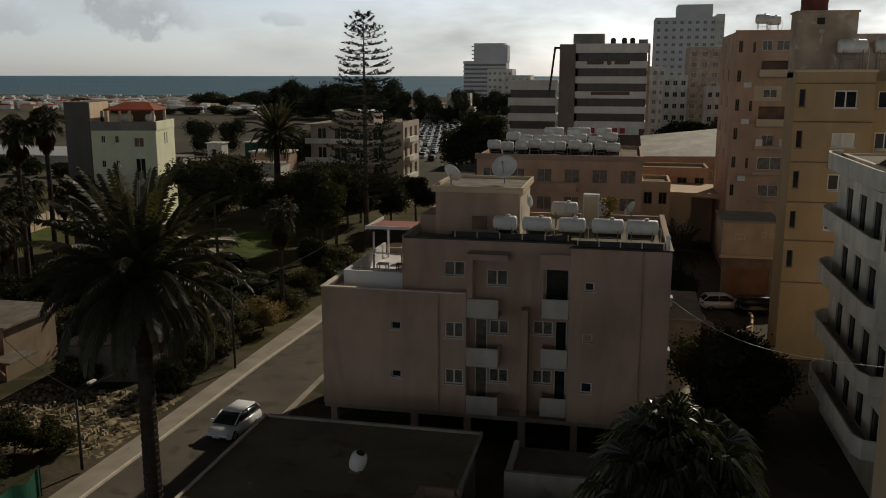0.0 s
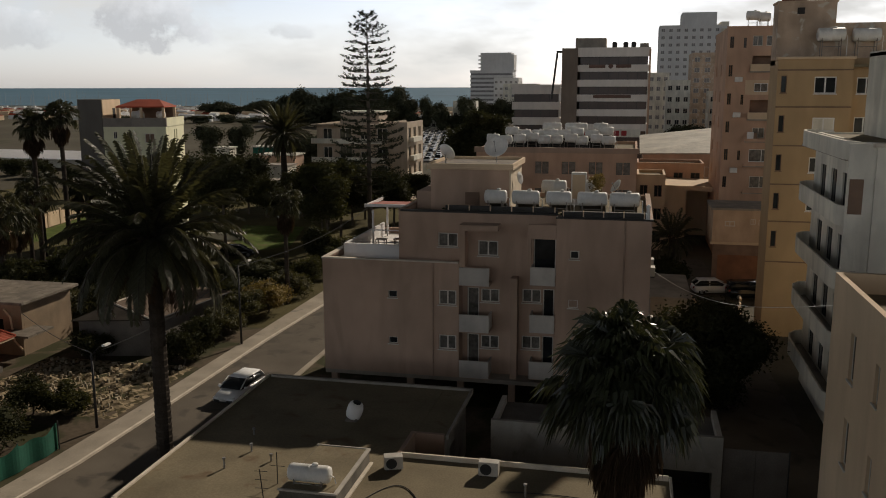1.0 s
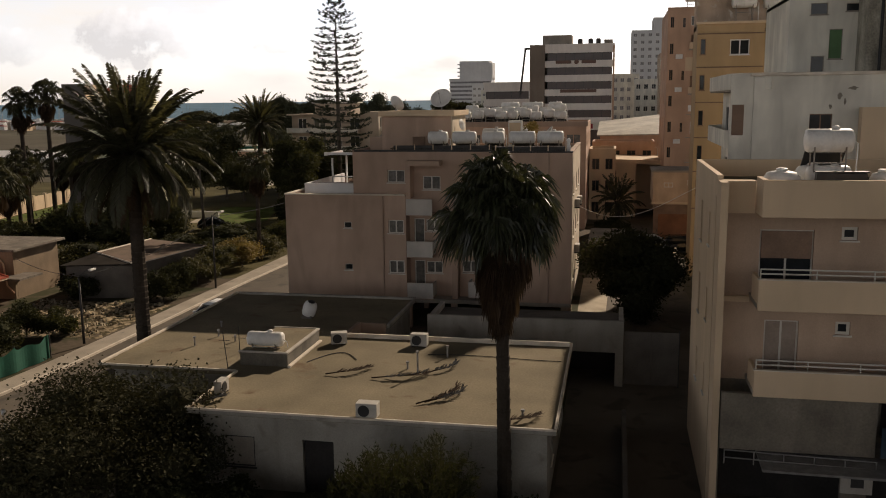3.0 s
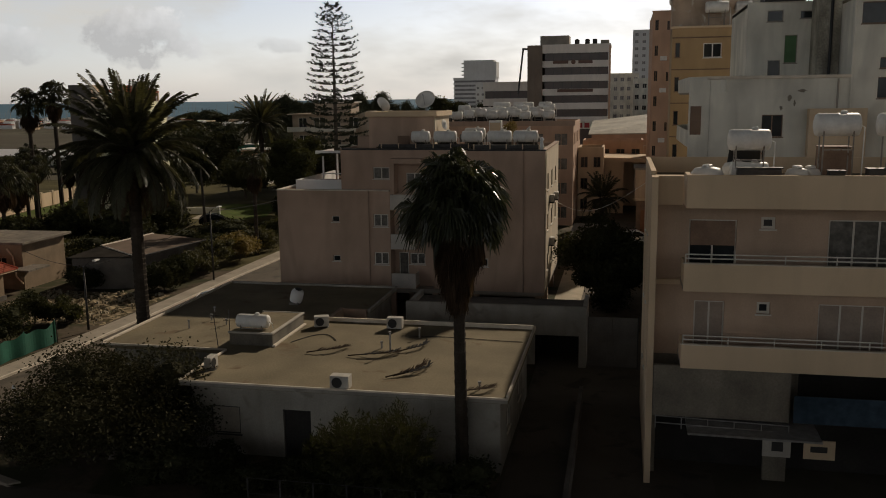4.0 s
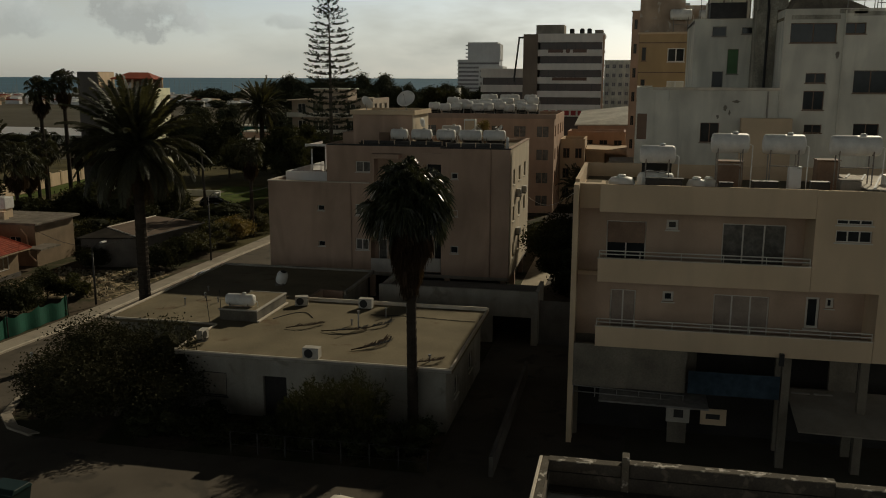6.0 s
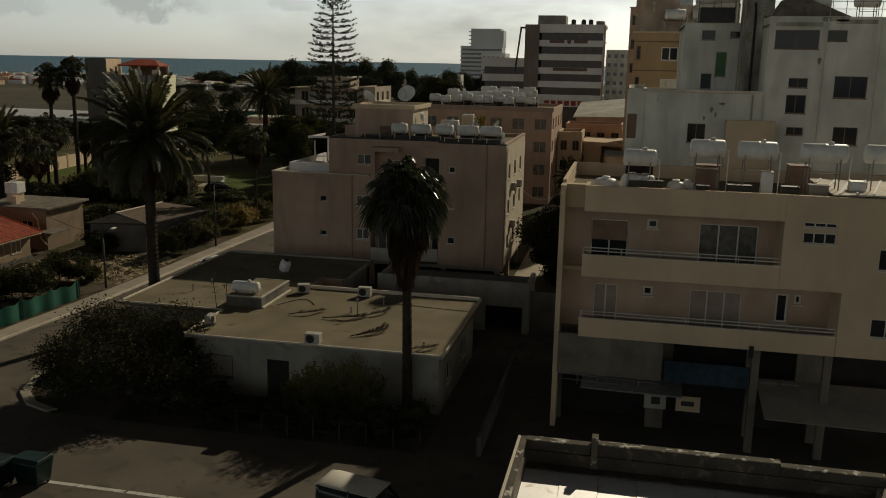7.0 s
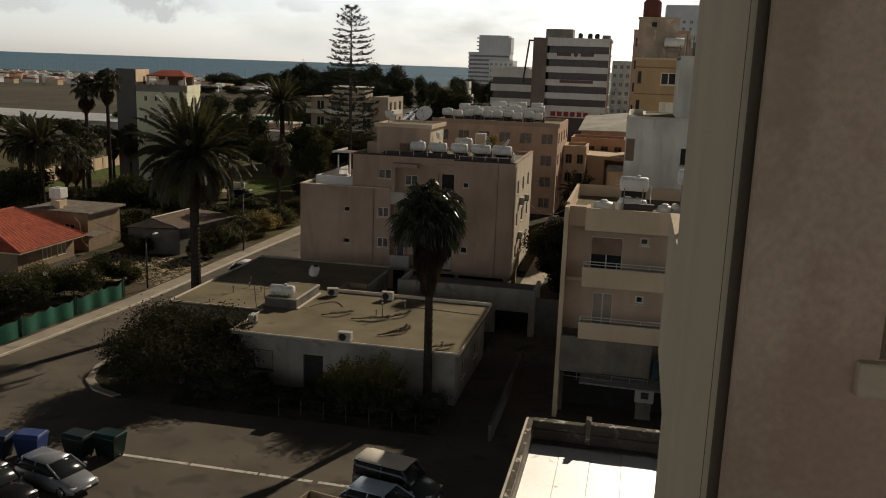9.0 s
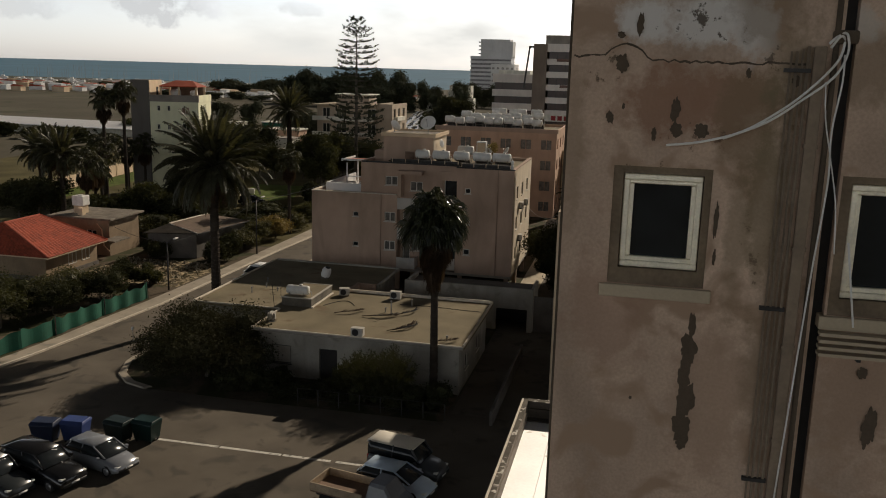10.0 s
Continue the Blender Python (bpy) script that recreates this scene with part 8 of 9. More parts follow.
def water_tank(x, y, z, length=1.8, r=0.42, legs=0.9, panel=True, label="", group="roof water tanks", ax=0.0):
    """A horizontal solar water tank on a steel stand, with its collector sloping away on the sunny side."""
    t = thing("water_tank", label or "white horizontal water tank on a steel stand", "water tank", (x, y, z), group)
    P = lambda nm, g, m, sm=False, lab="": part(nm, placed(g, x, y, z, radians(ax)), m, t, lab, sm)
    h, c = length / 2, legs + r
    P("drum", Geo().lathe((0, 0, c), [(r * 0.55, -h - 0.09), (r * 0.9, -h - 0.04), (r, -h + 0.05), (r, -0.02), (r * 1.02, 0), (r, 0.02), (r, h - 0.05), (r * 0.9, h + 0.04), (r * 0.55, h + 0.09)], 20, (1, 0, 0)), M_TANK, True)
    P("filler_cap", Geo().lathe((h * 0.3, 0, c + r * 0.97), [(0.13, 0), (0.13, 0.08), (0.08, 0.11)], 10), M_TANK, True)
    for sx in (-h * 0.72, h * 0.72):
        for sy in (-r * 0.8, r * 0.8):
            P("leg", Geo().box(sx - 0.025, sy - 0.025, 0, sx + 0.025, sy + 0.025, c - r * 0.3), M_STAND)
        P("cradle", Geo().box(sx - 0.03, -r * 0.8, c - r * 0.95, sx + 0.03, r * 0.8, c - r * 0.85), M_STAND)
    P("brace", Geo().box(-h * 0.72, -r * 0.8 - 0.02, legs * 0.75, h * 0.72, -r * 0.8 + 0.02, legs * 0.75 + 0.05), M_STAND)
    P("pipe", Geo().path([(h + 0.05, 0, c), (h + 0.25, 0, c - 0.1), (h + 0.25, 0.1, 0.02)], 0.025), M_CABLE)
    if panel:
        P("collector", Geo().hexa([(-h * 0.95, 0.5, legs * 0.95), (h * 0.95, 0.5, legs * 0.95), (h * 0.95, 2.0, 0.12), (-h * 0.95, 2.0, 0.12), (-h * 0.95, 0.5, legs * 0.95 + 0.09), (h * 0.95, 0.5, legs * 0.95 + 0.09), (h * 0.95, 2.0, 0.21), (-h * 0.95, 2.0, 0.21)]), M_BLACK, False, "dark solar collector panel")
    return t


def dish(x, y, z, r, az, el, label="white satellite dish on a short mast", mast=0.5):
    t = thing("satellite_dish", label, "satellite dish", (x, y, z), "satellite dishes")
    d = Vector((math.cos(radians(az)) * math.cos(radians(el)), math.sin(radians(az)) * math.cos(radians(el)), math.sin(radians(el))))
    c = Vector((x, y, z + mast + r * 0.6))
    part("reflector", Geo().lathe(c, [(r * 0.1, -0.06), (r * 0.5, 0.01), (r * 0.8, 0.09), (r, 0.18), (r * 0.99, 0.2), (r * 0.78, 0.11), (r * 0.48, 0.03), (r * 0.08, -0.04)], 24, d), M_TANK, t, smooth=True)
    part("mast", Geo().path([(x, y, z), (x, y, z + mast), tuple(c - d * 0.1)], 0.04), M_STEEL, t)
    part("feed_arm", Geo().path([tuple(c + Vector((0, 0, -r * 0.9))), tuple(c + d * r * 0.9)], 0.02).tube(tuple(c + d * r * 0.85), tuple(c + d * r * 1.0), 0.05), M_STEEL, t)


def ac_unit(x, y, z, ang=0, w=0.82, h=0.6, d=0.34, label="white air-conditioner unit with a dark fan grille", group="air conditioners"):
    t = thing("air_conditioner", label, "air conditioner", (x, y, z), group)
    P = lambda nm, g, m, sm=False, bv=0.0: part(nm, placed(g, x, y, z, radians(ang)), m, t, "", sm, bv)
    P("casing", Geo().box(-w / 2, -d / 2, 0.05, w / 2, d / 2, h), M_AC, False, 0.02)
    P("fan_grille", Geo().lathe((-w * 0.12, -d / 2 - 0.012, h * 0.53), [(0.02, 0.02), (h * 0.36, 0.02), (h * 0.38, 0.0), (h * 0.36, -0.012), (0.02, -0.012)], 18, (0, 1, 0)), M_BLACK)
    for s in (-1, 1):
        P("foot", Geo().box(s * w * 0.35 - 0.04, -d / 2, 0, s * w * 0.35 + 0.04, d / 2, 0.049), M_DARKSTEEL)


# apartment block roof
water_tank(-60.3, 97.6, 15.0, 1.3, 0.5, 0.9, False)
water_tank(-57.4, 98.2, 15.0, 0.9, 0.42, 1.0, False)
water_tank(15.9, 69.25, 21.4, 1.85, 0.5, 1.75, False)
water_tank(18.6, 70.1, 21.4, 1.85, 0.5, 1.75, False)
water_tank(14.0, 101.2, 25.6, 1.3, 0.5, 1.45, False)
water_tank(15.2, 101.5, 25.6, 1.2, 0.5, 1.3, False)
t = thing("water_tank", "white square water tank on a pale block on the house roof", "water tank", (-47.2, 53.5, 4.22))
part("base", Geo().box(-48.0, 52.9, 4.22, -46.9, 54.0, 5.1), M_CREAM, t)
part("body", Geo().box(-48.15, 52.8, 5.1, -46.75, 54.1, 6.2), M_TANK, t, bevel=0.06)
part("lid", Geo().lathe((-47.45, 53.45, 6.2), [(0.3, 0), (0.3, 0.07), (0.2, 0.1)], 12), M_TANK, t)
for x, w in ((-6.6, 1.2), (-4.75, 1.5), (-2.75, 1.35), (-0.75, 1.6), (1.15, 1.6)):
    water_tank(x, 49.2, TOP - 0.3, w, 0.42, 0.8)
for x, y, w in ((-3.6, 55.5, 1.5), (-1.4, 55.8, 0.8)):
    water_tank(x, y, TOP - 0.3, w, 0.45, 0.75, False)
dish(0.6, 56, TOP - 0.3, 0.5, 200, 35, "small white satellite dish catching the sun", 0.9)
dish(-7.4, 54.6, 14.79, 0.82, 262, 35, "large pale satellite dish on the stair house roof")
dish(-10.6, 53.2, 14.79, 0.62, 60, 30, "small pale satellite dish on the stair house roof", 0.3)
t = thing("pergola", "terrace pergola under a red-brown awning", "pergola", (-14.5, 56, TERR - 0.4))
for x in (-16.0, -13.0):
    for y in (54.2, 57.8):
        part("post", Geo().box(x - 0.06, y - 0.06, TERR - 0.4, x + 0.06, y + 0.06, 11.4), M_WHITE, t)
part("canopy", Geo().hexa([(-16.4, 53.8, 11.75), (-12.7, 53.8, 11.75), (-12.7, 58.2, 11.4), (-16.4, 58.2, 11.4), (-16.4, 53.8, 11.85), (-12.7, 53.8, 11.85), (-12.7, 58.2, 11.5), (-16.4, 58.2, 11.5)]), surface("red_awning", (0.30, 0.09, 0.06), 0.85, 0.15, 0.8, 12, 0.05), t, "red-brown awning")
part("beam", Geo().box(-16.45, 53.7, 11.68, -12.65, 53.79, 11.88), M_WHITE, t)
part("beam", Geo().box(-16.5, 53.8, 11.6, -16.41, 58.2, 11.8), M_WHITE, t)
part("mid_rail", Geo().box(-15.94, 54.15, TERR + 0.6, -13.06, 54.22, TERR + 0.68), M_WHITE, t)
for u, zz in ((4.2, 5.0), (7.9, 8.0), (4.2, 8.2)):
    ac_unit(2.95, YF + u, zz, 90)
    part("bracket", Geo().box(2.751, YF + u - 0.3, zz - 0.05, 3.1, YF + u + 0.3, zz - 0.001), M_DARKSTEEL, mb)
# planting along the roof edge, terrace rail and clutter
rng = np.random.default_rng(77)
for x0, x1, y0 in ((-2.3, 2.3, YF + 0.46), (-9.5, -2.9, YC + 0.43)):
    blobs = [(x, y0, TOP + rng.uniform(0.16, 0.22), rng.uniform(0.15, 0.35), 0.14, rng.uniform(0.04, 0.12)) for x in np.arange(x0, x1, 0.33)]
    single("roof_plants", crown(rng, blobs, 2200, 0.04), M_LEAF3, "low dark plants in a planter along the roof edge", "plants", "stuff")
rl = thing("terrace_rail", "thin dark steel rail along the terrace", "railing", (-14, 47.2, TERR + 0.09))
for i in range(6):
    part("post", Geo().tube((-16.6 + 0.82 * i, 50.0, TERR - 0.4), (-16.6 + 0.82 * i, 50.0, TERR + 0.55), 0.025, n=6), M_STEEL, rl)
part("rail", Geo().tube((-16.6, 50.0, TERR + 0.55), (-12.5, 50.0, TERR + 0.55), 0.03, n=6), M_STEEL, rl)
for i, (x, y, w, d, h, m) in enumerate(((-13.3, 51.9, 1.1, 0.5, 0.9, M_SHUTTER), (-14.9, 52.4, 0.7, 0.7, 0.75, M_WHITEWALL), (-13.9, 56.5, 1.6, 0.8, 0.74, M_SHUTTER))):
    t = thing("terrace_table", "small worn table on the terrace under the awning", "table", (x, y, TERR - 0.4))
    part("tabletop", Geo().box(x - w / 2, y - d / 2, TERR - 0.4 + h - 0.05, x + w / 2, y + d / 2, TERR - 0.4 + h), m, t)
    for sx in (-1, 1):
        for sy in (-1, 1):
            part("leg", Geo().box(x + sx * (w / 2 - 0.06) - 0.03, y + sy * (d / 2 - 0.06) - 0.03, TERR - 0.4, x + sx * (w / 2 - 0.06) + 0.03, y + sy * (d / 2 - 0.06) + 0.03, TERR - 0.4 + h - 0.05), m, t)
t = thing("roof_cabinet", "pale metal cabinet on the apartment roof", "cabinet", (-1.95, 55.5, TOP - 0.3))
part("body", Geo().box(-2.44, 55.2, TOP - 0.3, -1.44, 55.8, 14.15), M_TANK, t, bevel=0.03)
part("door", Geo().box(-2.36, 55.17, 12.4, -1.52, 55.199, 14.0), M_CREAM, t)
t = thing("potted_shrub", "yellowish shrub in a pot on the apartment roof", "plant", (-0.79, 55.5, TOP - 0.3))
part("pot", Geo().lathe((-0.79, 55.5, TOP - 0.3), [(0.22, 0), (0.32, 0.5), (0.34, 0.55)], 12), M_SHUTTER, t)
part("foliage", crown(np.random.default_rng(4), [(-0.9, 55.5, 13.3, 0.45, 0.45, 0.6), (-0.6, 55.4, 13.6, 0.35, 0.35, 0.5)], 700, 0.08), M_LEAF4, t)
for x, y, z, lg in ((17.4, 49.6, 21.8, 1.5), (19.0, 49.7, 21.8, 1.6), (24.4, 44.4, 21.6, 1.1), (27.6, 44.6, 21.6, 1.2), (30.2, 44.8, 21.6, 1.2)):
    water_tank(x, y, z, 1.5, 0.45, lg, False, "white water tank on the weathered block's roof")
# tanks of the long block behind
rng = np.random.default_rng(3)
for i in range(10):
    water_tank(-14.2 + 1.45 * i + rng.uniform(-0.15, 0.15), 97.0 + rng.uniform(-0.5, 0.5), 12.4, rng.uniform(1.15, 1.4), 0.5, rng.uniform(0.85, 1.25))
for i in range(8):
    water_tank(-13.0 + 1.6 * i + rng.uniform(-0.2, 0.2), 102.0 + rng.uniform(-0.5, 0.5), 12.4, rng.uniform(1.2, 1.6), 0.5, rng.uniform(1.3, 1.75))
for x, w in ((-8.5, 2.2), (-5.5, 2.6), (-2.5, 1.6)):
    water_tank(x, 107.0, 12.4, w, 0.55, 1.9, False)
# balcony block roof
for x, y, w, lg, r in ((12.9, 22.9, 1.45, 1.55, 0.42), (12.95, 22.9, 1.3, 0.3, 0.4), (16.1, 22.8, 1.5, 2.1, 0.45), (18.4, 22.6, 1.65, 2.1, 0.45), (21.4, 22.6, 1.95, 2.1, 0.45), (24.3, 23, 1.9, 2.1, 0.45)):
    water_tank(x, y, 12.15, w, r, lg, 1 < lg < 2)
for x, y, w, h in ((11.3, 22.4, 1.25, 1.0), (12.6, 23.9, 1.2, 1.1), (14.7, 22.6, 0.9, 0.95), (15.3, 23.2, 0.8, 0.9)):
    t = thing("storage_tank", "squat white plastic storage tank on the roof", "water tank", (x, y, 12.1), "storage tanks")
    part("body", Geo().lathe((x, y, 12.1), [(w * 0.42, 0), (w * 0.5, 0.08), (w * 0.49, h * 0.35), (w * 0.5, h * 0.4), (w * 0.5, h * 0.75), (w * 0.4, h * 0.93), (w * 0.15, h)], 18), M_TANK, t, smooth=True)
    part("lid", Geo().lathe((x, y, 12.1 + h), [(0.2, 0), (0.2, 0.06), (0.14, 0.09)], 12), M_TANK, t)
# pale and dark boxes, boards and rolls left about on the roof
rng = np.random.default_rng(41)
for i, (x, y, w, d, h, m) in enumerate(((18.9, 22.4, 0.55, 0.5, 1.6, M_WHITE), (17.6, 22.0, 1.1, 0.5, 0.95, M_DARKSTEEL), (19.9, 21.9, 0.8, 0.5, 1.0, M_DARKSTEEL), (16.2, 23.6, 1.2, 0.9, 1.7, M_SHUTTER), (21.2, 22.2, 0.9, 0.6, 1.1, M_CONCRETE), (13.2, 22.2, 1.7, 0.4, 0.95, M_DARKSTEEL), (15.9, 21.6, 0.6, 0.4, 0.9, M_BLACK), (20.6, 24.2, 1.0, 1.0, 1.8, M_SHUTTER), (23.0, 22.6, 0.7, 0.7, 1.3, M_TANK))):
    t = thing("roof_box", "pale upright box standing on the roof" if m in (M_WHITE, M_TANK) else "dark old crate standing on the roof", "box", (x, y, 12.1), "roof clutter")
    part("body", Geo().hexa([(x - w / 2, y - d / 2, 12.1), (x + w / 2, y - d / 2, 12.1), (x + w / 2, y + d / 2, 12.1), (x - w / 2, y + d / 2, 12.1), (x - w * 0.47, y - d * 0.48, 12.1 + h), (x + w * 0.49, y - d * 0.48, 12.1 + h * 0.97), (x + w * 0.49, y + d * 0.48, 12.1 + h), (x - w * 0.47, y + d * 0.48, 12.1 + h)]), m, t, bevel=0.02)
    part("lid", Geo().box(x - w * 0.5, y - d * 0.52, 12.1 + h, x + w * 0.52, y + d * 0.52, 12.14 + h), m, t)
t = thing("patio_roof", "pale sheet roof with white battens, in full sun", "roof", (24.3, 23.8, 12.1))
for i in range(6):
    part("sheet", Geo().box(21.6 + i * 0.92, 20.75, 12.95, 22.5 + i * 0.92, 26.8, 12.99), M_ROOF_TRIM, t)
for i in range(9):
    x = 20.4 + i * 0.72
    part("batten", Geo().hexa([(max(x, 21.6), 20.8 + max(0, 21.6 - x) * 3.4, 12.991), (max(x, 21.6) + 0.09, 20.8 + max(0, 21.6 - x) * 3.4, 12.991), (x + 1.85, 26.7, 12.991), (x + 1.76, 26.7, 12.991), (max(x, 21.6), 20.8 + max(0, 21.6 - x) * 3.4, 13.05), (max(x, 21.6) + 0.09, 20.8 + max(0, 21.6 - x) * 3.4, 13.05), (x + 1.85, 26.7, 13.05), (x + 1.76, 26.7, 13.05)]), M_WHITE, t)
for x in (21.75, 26.9):
    for y in (21.1, 26.5):
        part("post", Geo().box(x - 0.04, y - 0.04, 12.1, x + 0.04, y + 0.04, 12.949), M_STEEL, t)
# bungalow roof
t = thing("water_drum", "white round plastic water drum with a dark lid on the roof", "water tank", (-11.6, 35.8, ZR - 0.09))
tilt = (0.32, -0.1, 0.94)
part("body", Geo().lathe((-11.6, 35.8, ZR + 0.05), [(0.25, 0), (0.35, 0.05), (0.39, 0.2), (0.4, 0.42), (0.39, 0.62), (0.33, 0.78), (0.2, 0.85)], 22, tilt), M_WHITE, t, smooth=True)
part("lid", Geo().lathe((-11.6 + 0.32 * 0.85, 35.8 - 0.085, ZR + 0.05 + 0.94 * 0.85), [(0.2, 0), (0.21, 0.04), (0.12, 0.08)], 16, tilt), M_BLACK, t)
part("stand", Geo().box(-11.9, 35.5, ZR - 0.09, -11.3, 36.1, ZR + 0.07), M_LANEWALL, t, "dark block stand")
water_tank(-10.6, 27.35, ZR + 0.63, 1.6, 0.35, 0.06, False, "white horizontal water tank lying on the raised block", "bungalow tank")
ac_unit(-8.1, 30.75, ZR - 0.06, 20, 0.8, 0.62, 0.5)
ac_unit(-3.95, 30.95, ZR - 0.06, 0, 0.85, 0.66, 0.45)
ac_unit(-3.75, 20.95, ZR - 0.06, 0, 0.85, 0.62, 0.5)
ac_unit(-10.7, 22.7, ZR - 0.06, 90, 0.75, 0.6, 0.35)


def vent(x, y, z, h, r=0.045, label="short upright vent pipe on the roof"):
    t = thing("vent_pipe", label, "pipe", (x, y, z), "vent pipes")
    part("pipe", Geo().tube((x, y, z), (x, y, z + h), r), M_STEEL, t)
    part("cowl", Geo().tube((x, y, z + h), (x, y, z + h + 0.08), r * 1.7), M_STEEL, t)


for x, y, h in ((-15.3, 29.3, 0.4), (-15.6, 33.0, 0.25), (-3.66, 27.2, 0.3), (-3.0, 26.4, 1.05), (-2.2, 29.3, 0.5), (-13.6, 30.4, 0.25), (-14.9, 31.2, 0.3), (2.2, 21.8, 0.3)):
    vent(x, y, ZR - 0.07, h)
t = thing("aerial", "thin leaning television aerial on the roof", "aerial", (-11.9, 25.9, ZR - 0.1))
part("mast", Geo().path([(-11.9, 25.9, ZR - 0.1), (-12.1, 25.95, ZR + 1.7)], 0.022), M_DARKSTEEL, t)
for zz in (0.9, 1.25, 1.6):
    part("element", Geo().tube((-12.3, 25.95, ZR + zz), (-11.75, 25.9, ZR + zz + 0.05), 0.012), M_DARKSTEEL, t)
t = thing("aerial", "thin television aerial beside the raised block", "aerial", (-12.4, 28.4, ZR - 0.09))
part("mast", Geo().path([(-12.45, 28.4, ZR - 0.09), (-12.45, 28.4, ZR + 1.3)], 0.022), M_DARKSTEEL, t)
part("element", Geo().tube((-12.8, 28.4, ZR + 0.7), (-12.1, 28.4, ZR + 0.7), 0.012), M_DARKSTEEL, t)


def fallen_frond(x, y, z, ang, length, seed, label="dry fallen palm leaf lying on the roof"):
    rng = np.random.default_rng(seed)
    t = thing("fallen_palm_leaf", label, "palm leaf", (x, y, z), "fallen palm leaves")
    g = Geo()
    a = radians(ang)
    pts = [Vector((x, y, z + 0.06)) + Vector((math.cos(a + 0.55 * s * s), math.sin(a + 0.55 * s * s), 0)) * (length * s) + Vector((0, 0, 0.12 * math.sin(3 * s))) for s in (0, 0.25, 0.5, 0.75, 1)]
    g.path([tuple(p) for p in pts], 0.035, 5, 0, 0.012)
    part("stem", g, M_DEAD, t)
    g = Geo()
    for i in range(110):
        s = 0.2 + 0.8 * rng.random()
        o = pts[min(3, int(s * 4))].lerp(pts[min(4, int(s * 4) + 1)], s * 4 % 1)
        b = a + 0.7 * s + rng.choice([-1, 1]) * rng.uniform(0.2, 0.7)
        l = rng.uniform(0.15, 0.38)
        d = Vector((math.cos(b), math.sin(b), rng.uniform(-0.05, 0.5)))
        q = Vector((-d.y, d.x, 0)) * 0.03
        m = o + d * l * 0.5
        g.face([o, m + q, o + d * l, m - q])
    part("blade", g, M_BLACK if seed % 2 else M_DEAD, t)


for i, (x, y, a, l) in enumerate(((-7.1, 25.7, 6, 2.1), (-4.9, 25.5, -2, 2.6), (-4.3, 25.75, -10, 1.9), (-2.7, 26.5, 28, 2.1), (-2.2, 22.55, 34, 2.9), (-1.9, 22.8, 26, 2.3), (1.4, 21.2, 0, 1.6), (-10.9, 21.4, 20, 0.9))):
    fallen_frond(x, y, ZR - 0.05, a, l, 200 + i)
t = thing("roof_hose", "dark hose lying in loops on the roof", "hose", (-6.5, 29.5, ZR - 0.06))
part("hose", Geo().path([(-8.6 + 2.2 * s, 27.4 + 2.2 * math.sin(2.6 * s) * (1 - 0.35 * s), ZR - 0.03) for s in [i / 14 for i in range(15)]], 0.022), M_DARKSTEEL, t)
t = thing("roof_hose", "dark hose lying along the roof", "hose", (-0.2, 29.5, ZR - 0.06))
part("hose", Geo().path([(-3.2 + 6.4 * s, 29.5 + 0.15 * math.sin(5 * s), ZR - 0.03) for s in [i / 16 for i in range(17)]], 0.02), M_DARKSTEEL, t)


# street furniture
def lamp_post(x, y, h, label, arm=(0.9, 0.8)):
    t = thing("street_lamp", label, "street lamp", (x, y, 0.16))
    part("pole", Geo().tube((x, y, 0.16), (x, y, h), 0.09, 0.06), M_DARKSTEEL, t, smooth=True)
    part("arm", Geo().path([(x, y, h - 0.1), (x + arm[0] * 0.5, y + arm[1] * 0.5, h + 0.25), (x + arm[0], y + arm[1], h + 0.3)], 0.03), M_DARKSTEEL, t)
    part("lantern", Geo().box(x + arm[0] - 0.12, y + arm[1] - 0.3, h + 0.22, x + arm[0] + 0.12, y + arm[1] + 0.3, h + 0.34), M_TANK, t, bevel=0.03)


lamp_post(-28.6, 39.5, 4.7, "dark street lamp on the pavement", (0.4, 0.9))
lamp_post(-27.7, 57.0, 6.4, "tall dark street lamp on the pavement", (0.6, 0.6))
t = thing("overhead_cable", "thin dark cable strung along the street", "cable", (-28, 48, 4.6), kind="structure")
part("cable", Geo().path([(-28.5 + 0.8 * s, 39.5 + 17.5 * s, 4.7 + 1.6 * s - 0.7 * math.sin(math.pi * s)) for s in [i / 12 for i in range(13)]], 0.02, 4), M_BLACK, t)
part("cable", Geo().path([(-27.7 + 0.2 * s, 57.0 + 36 * s, 6.3 + 0.4 * s - 0.9 * math.sin(math.pi * s)) for s in [i / 12 for i in range(13)]], 0.025, 4), M_BLACK, t)
part("cable", Geo().path([(-28.5 - 12.5 * s, 39.5 + 10.0 * s, 4.7 - 0.9 * s - 0.3 * math.sin(math.pi * s)) for s in [i / 12 for i in range(13)]], 0.02, 4), M_BLACK, t)
fe = thing("net_fence", "sagging green net fence between thin posts", "fence", (-29.8, 31, 0.1))
fp = [(-31.4, 14.0), (-30.6, 17.5), (-30.0, 21.0), (-29.7, 24.6), (-29.6, 27.6), (-29.4, 30.6), (-29.2, 33.6), (-29.0, 36.6)]
rng = np.random.default_rng(5)
for i, (x, y) in enumerate(fp):
    part("post", Geo().tube((x, y, 0), (x, y, 1.6 + 0.1 * (i % 2)), 0.035, n=6), M_DARKSTEEL, fe)
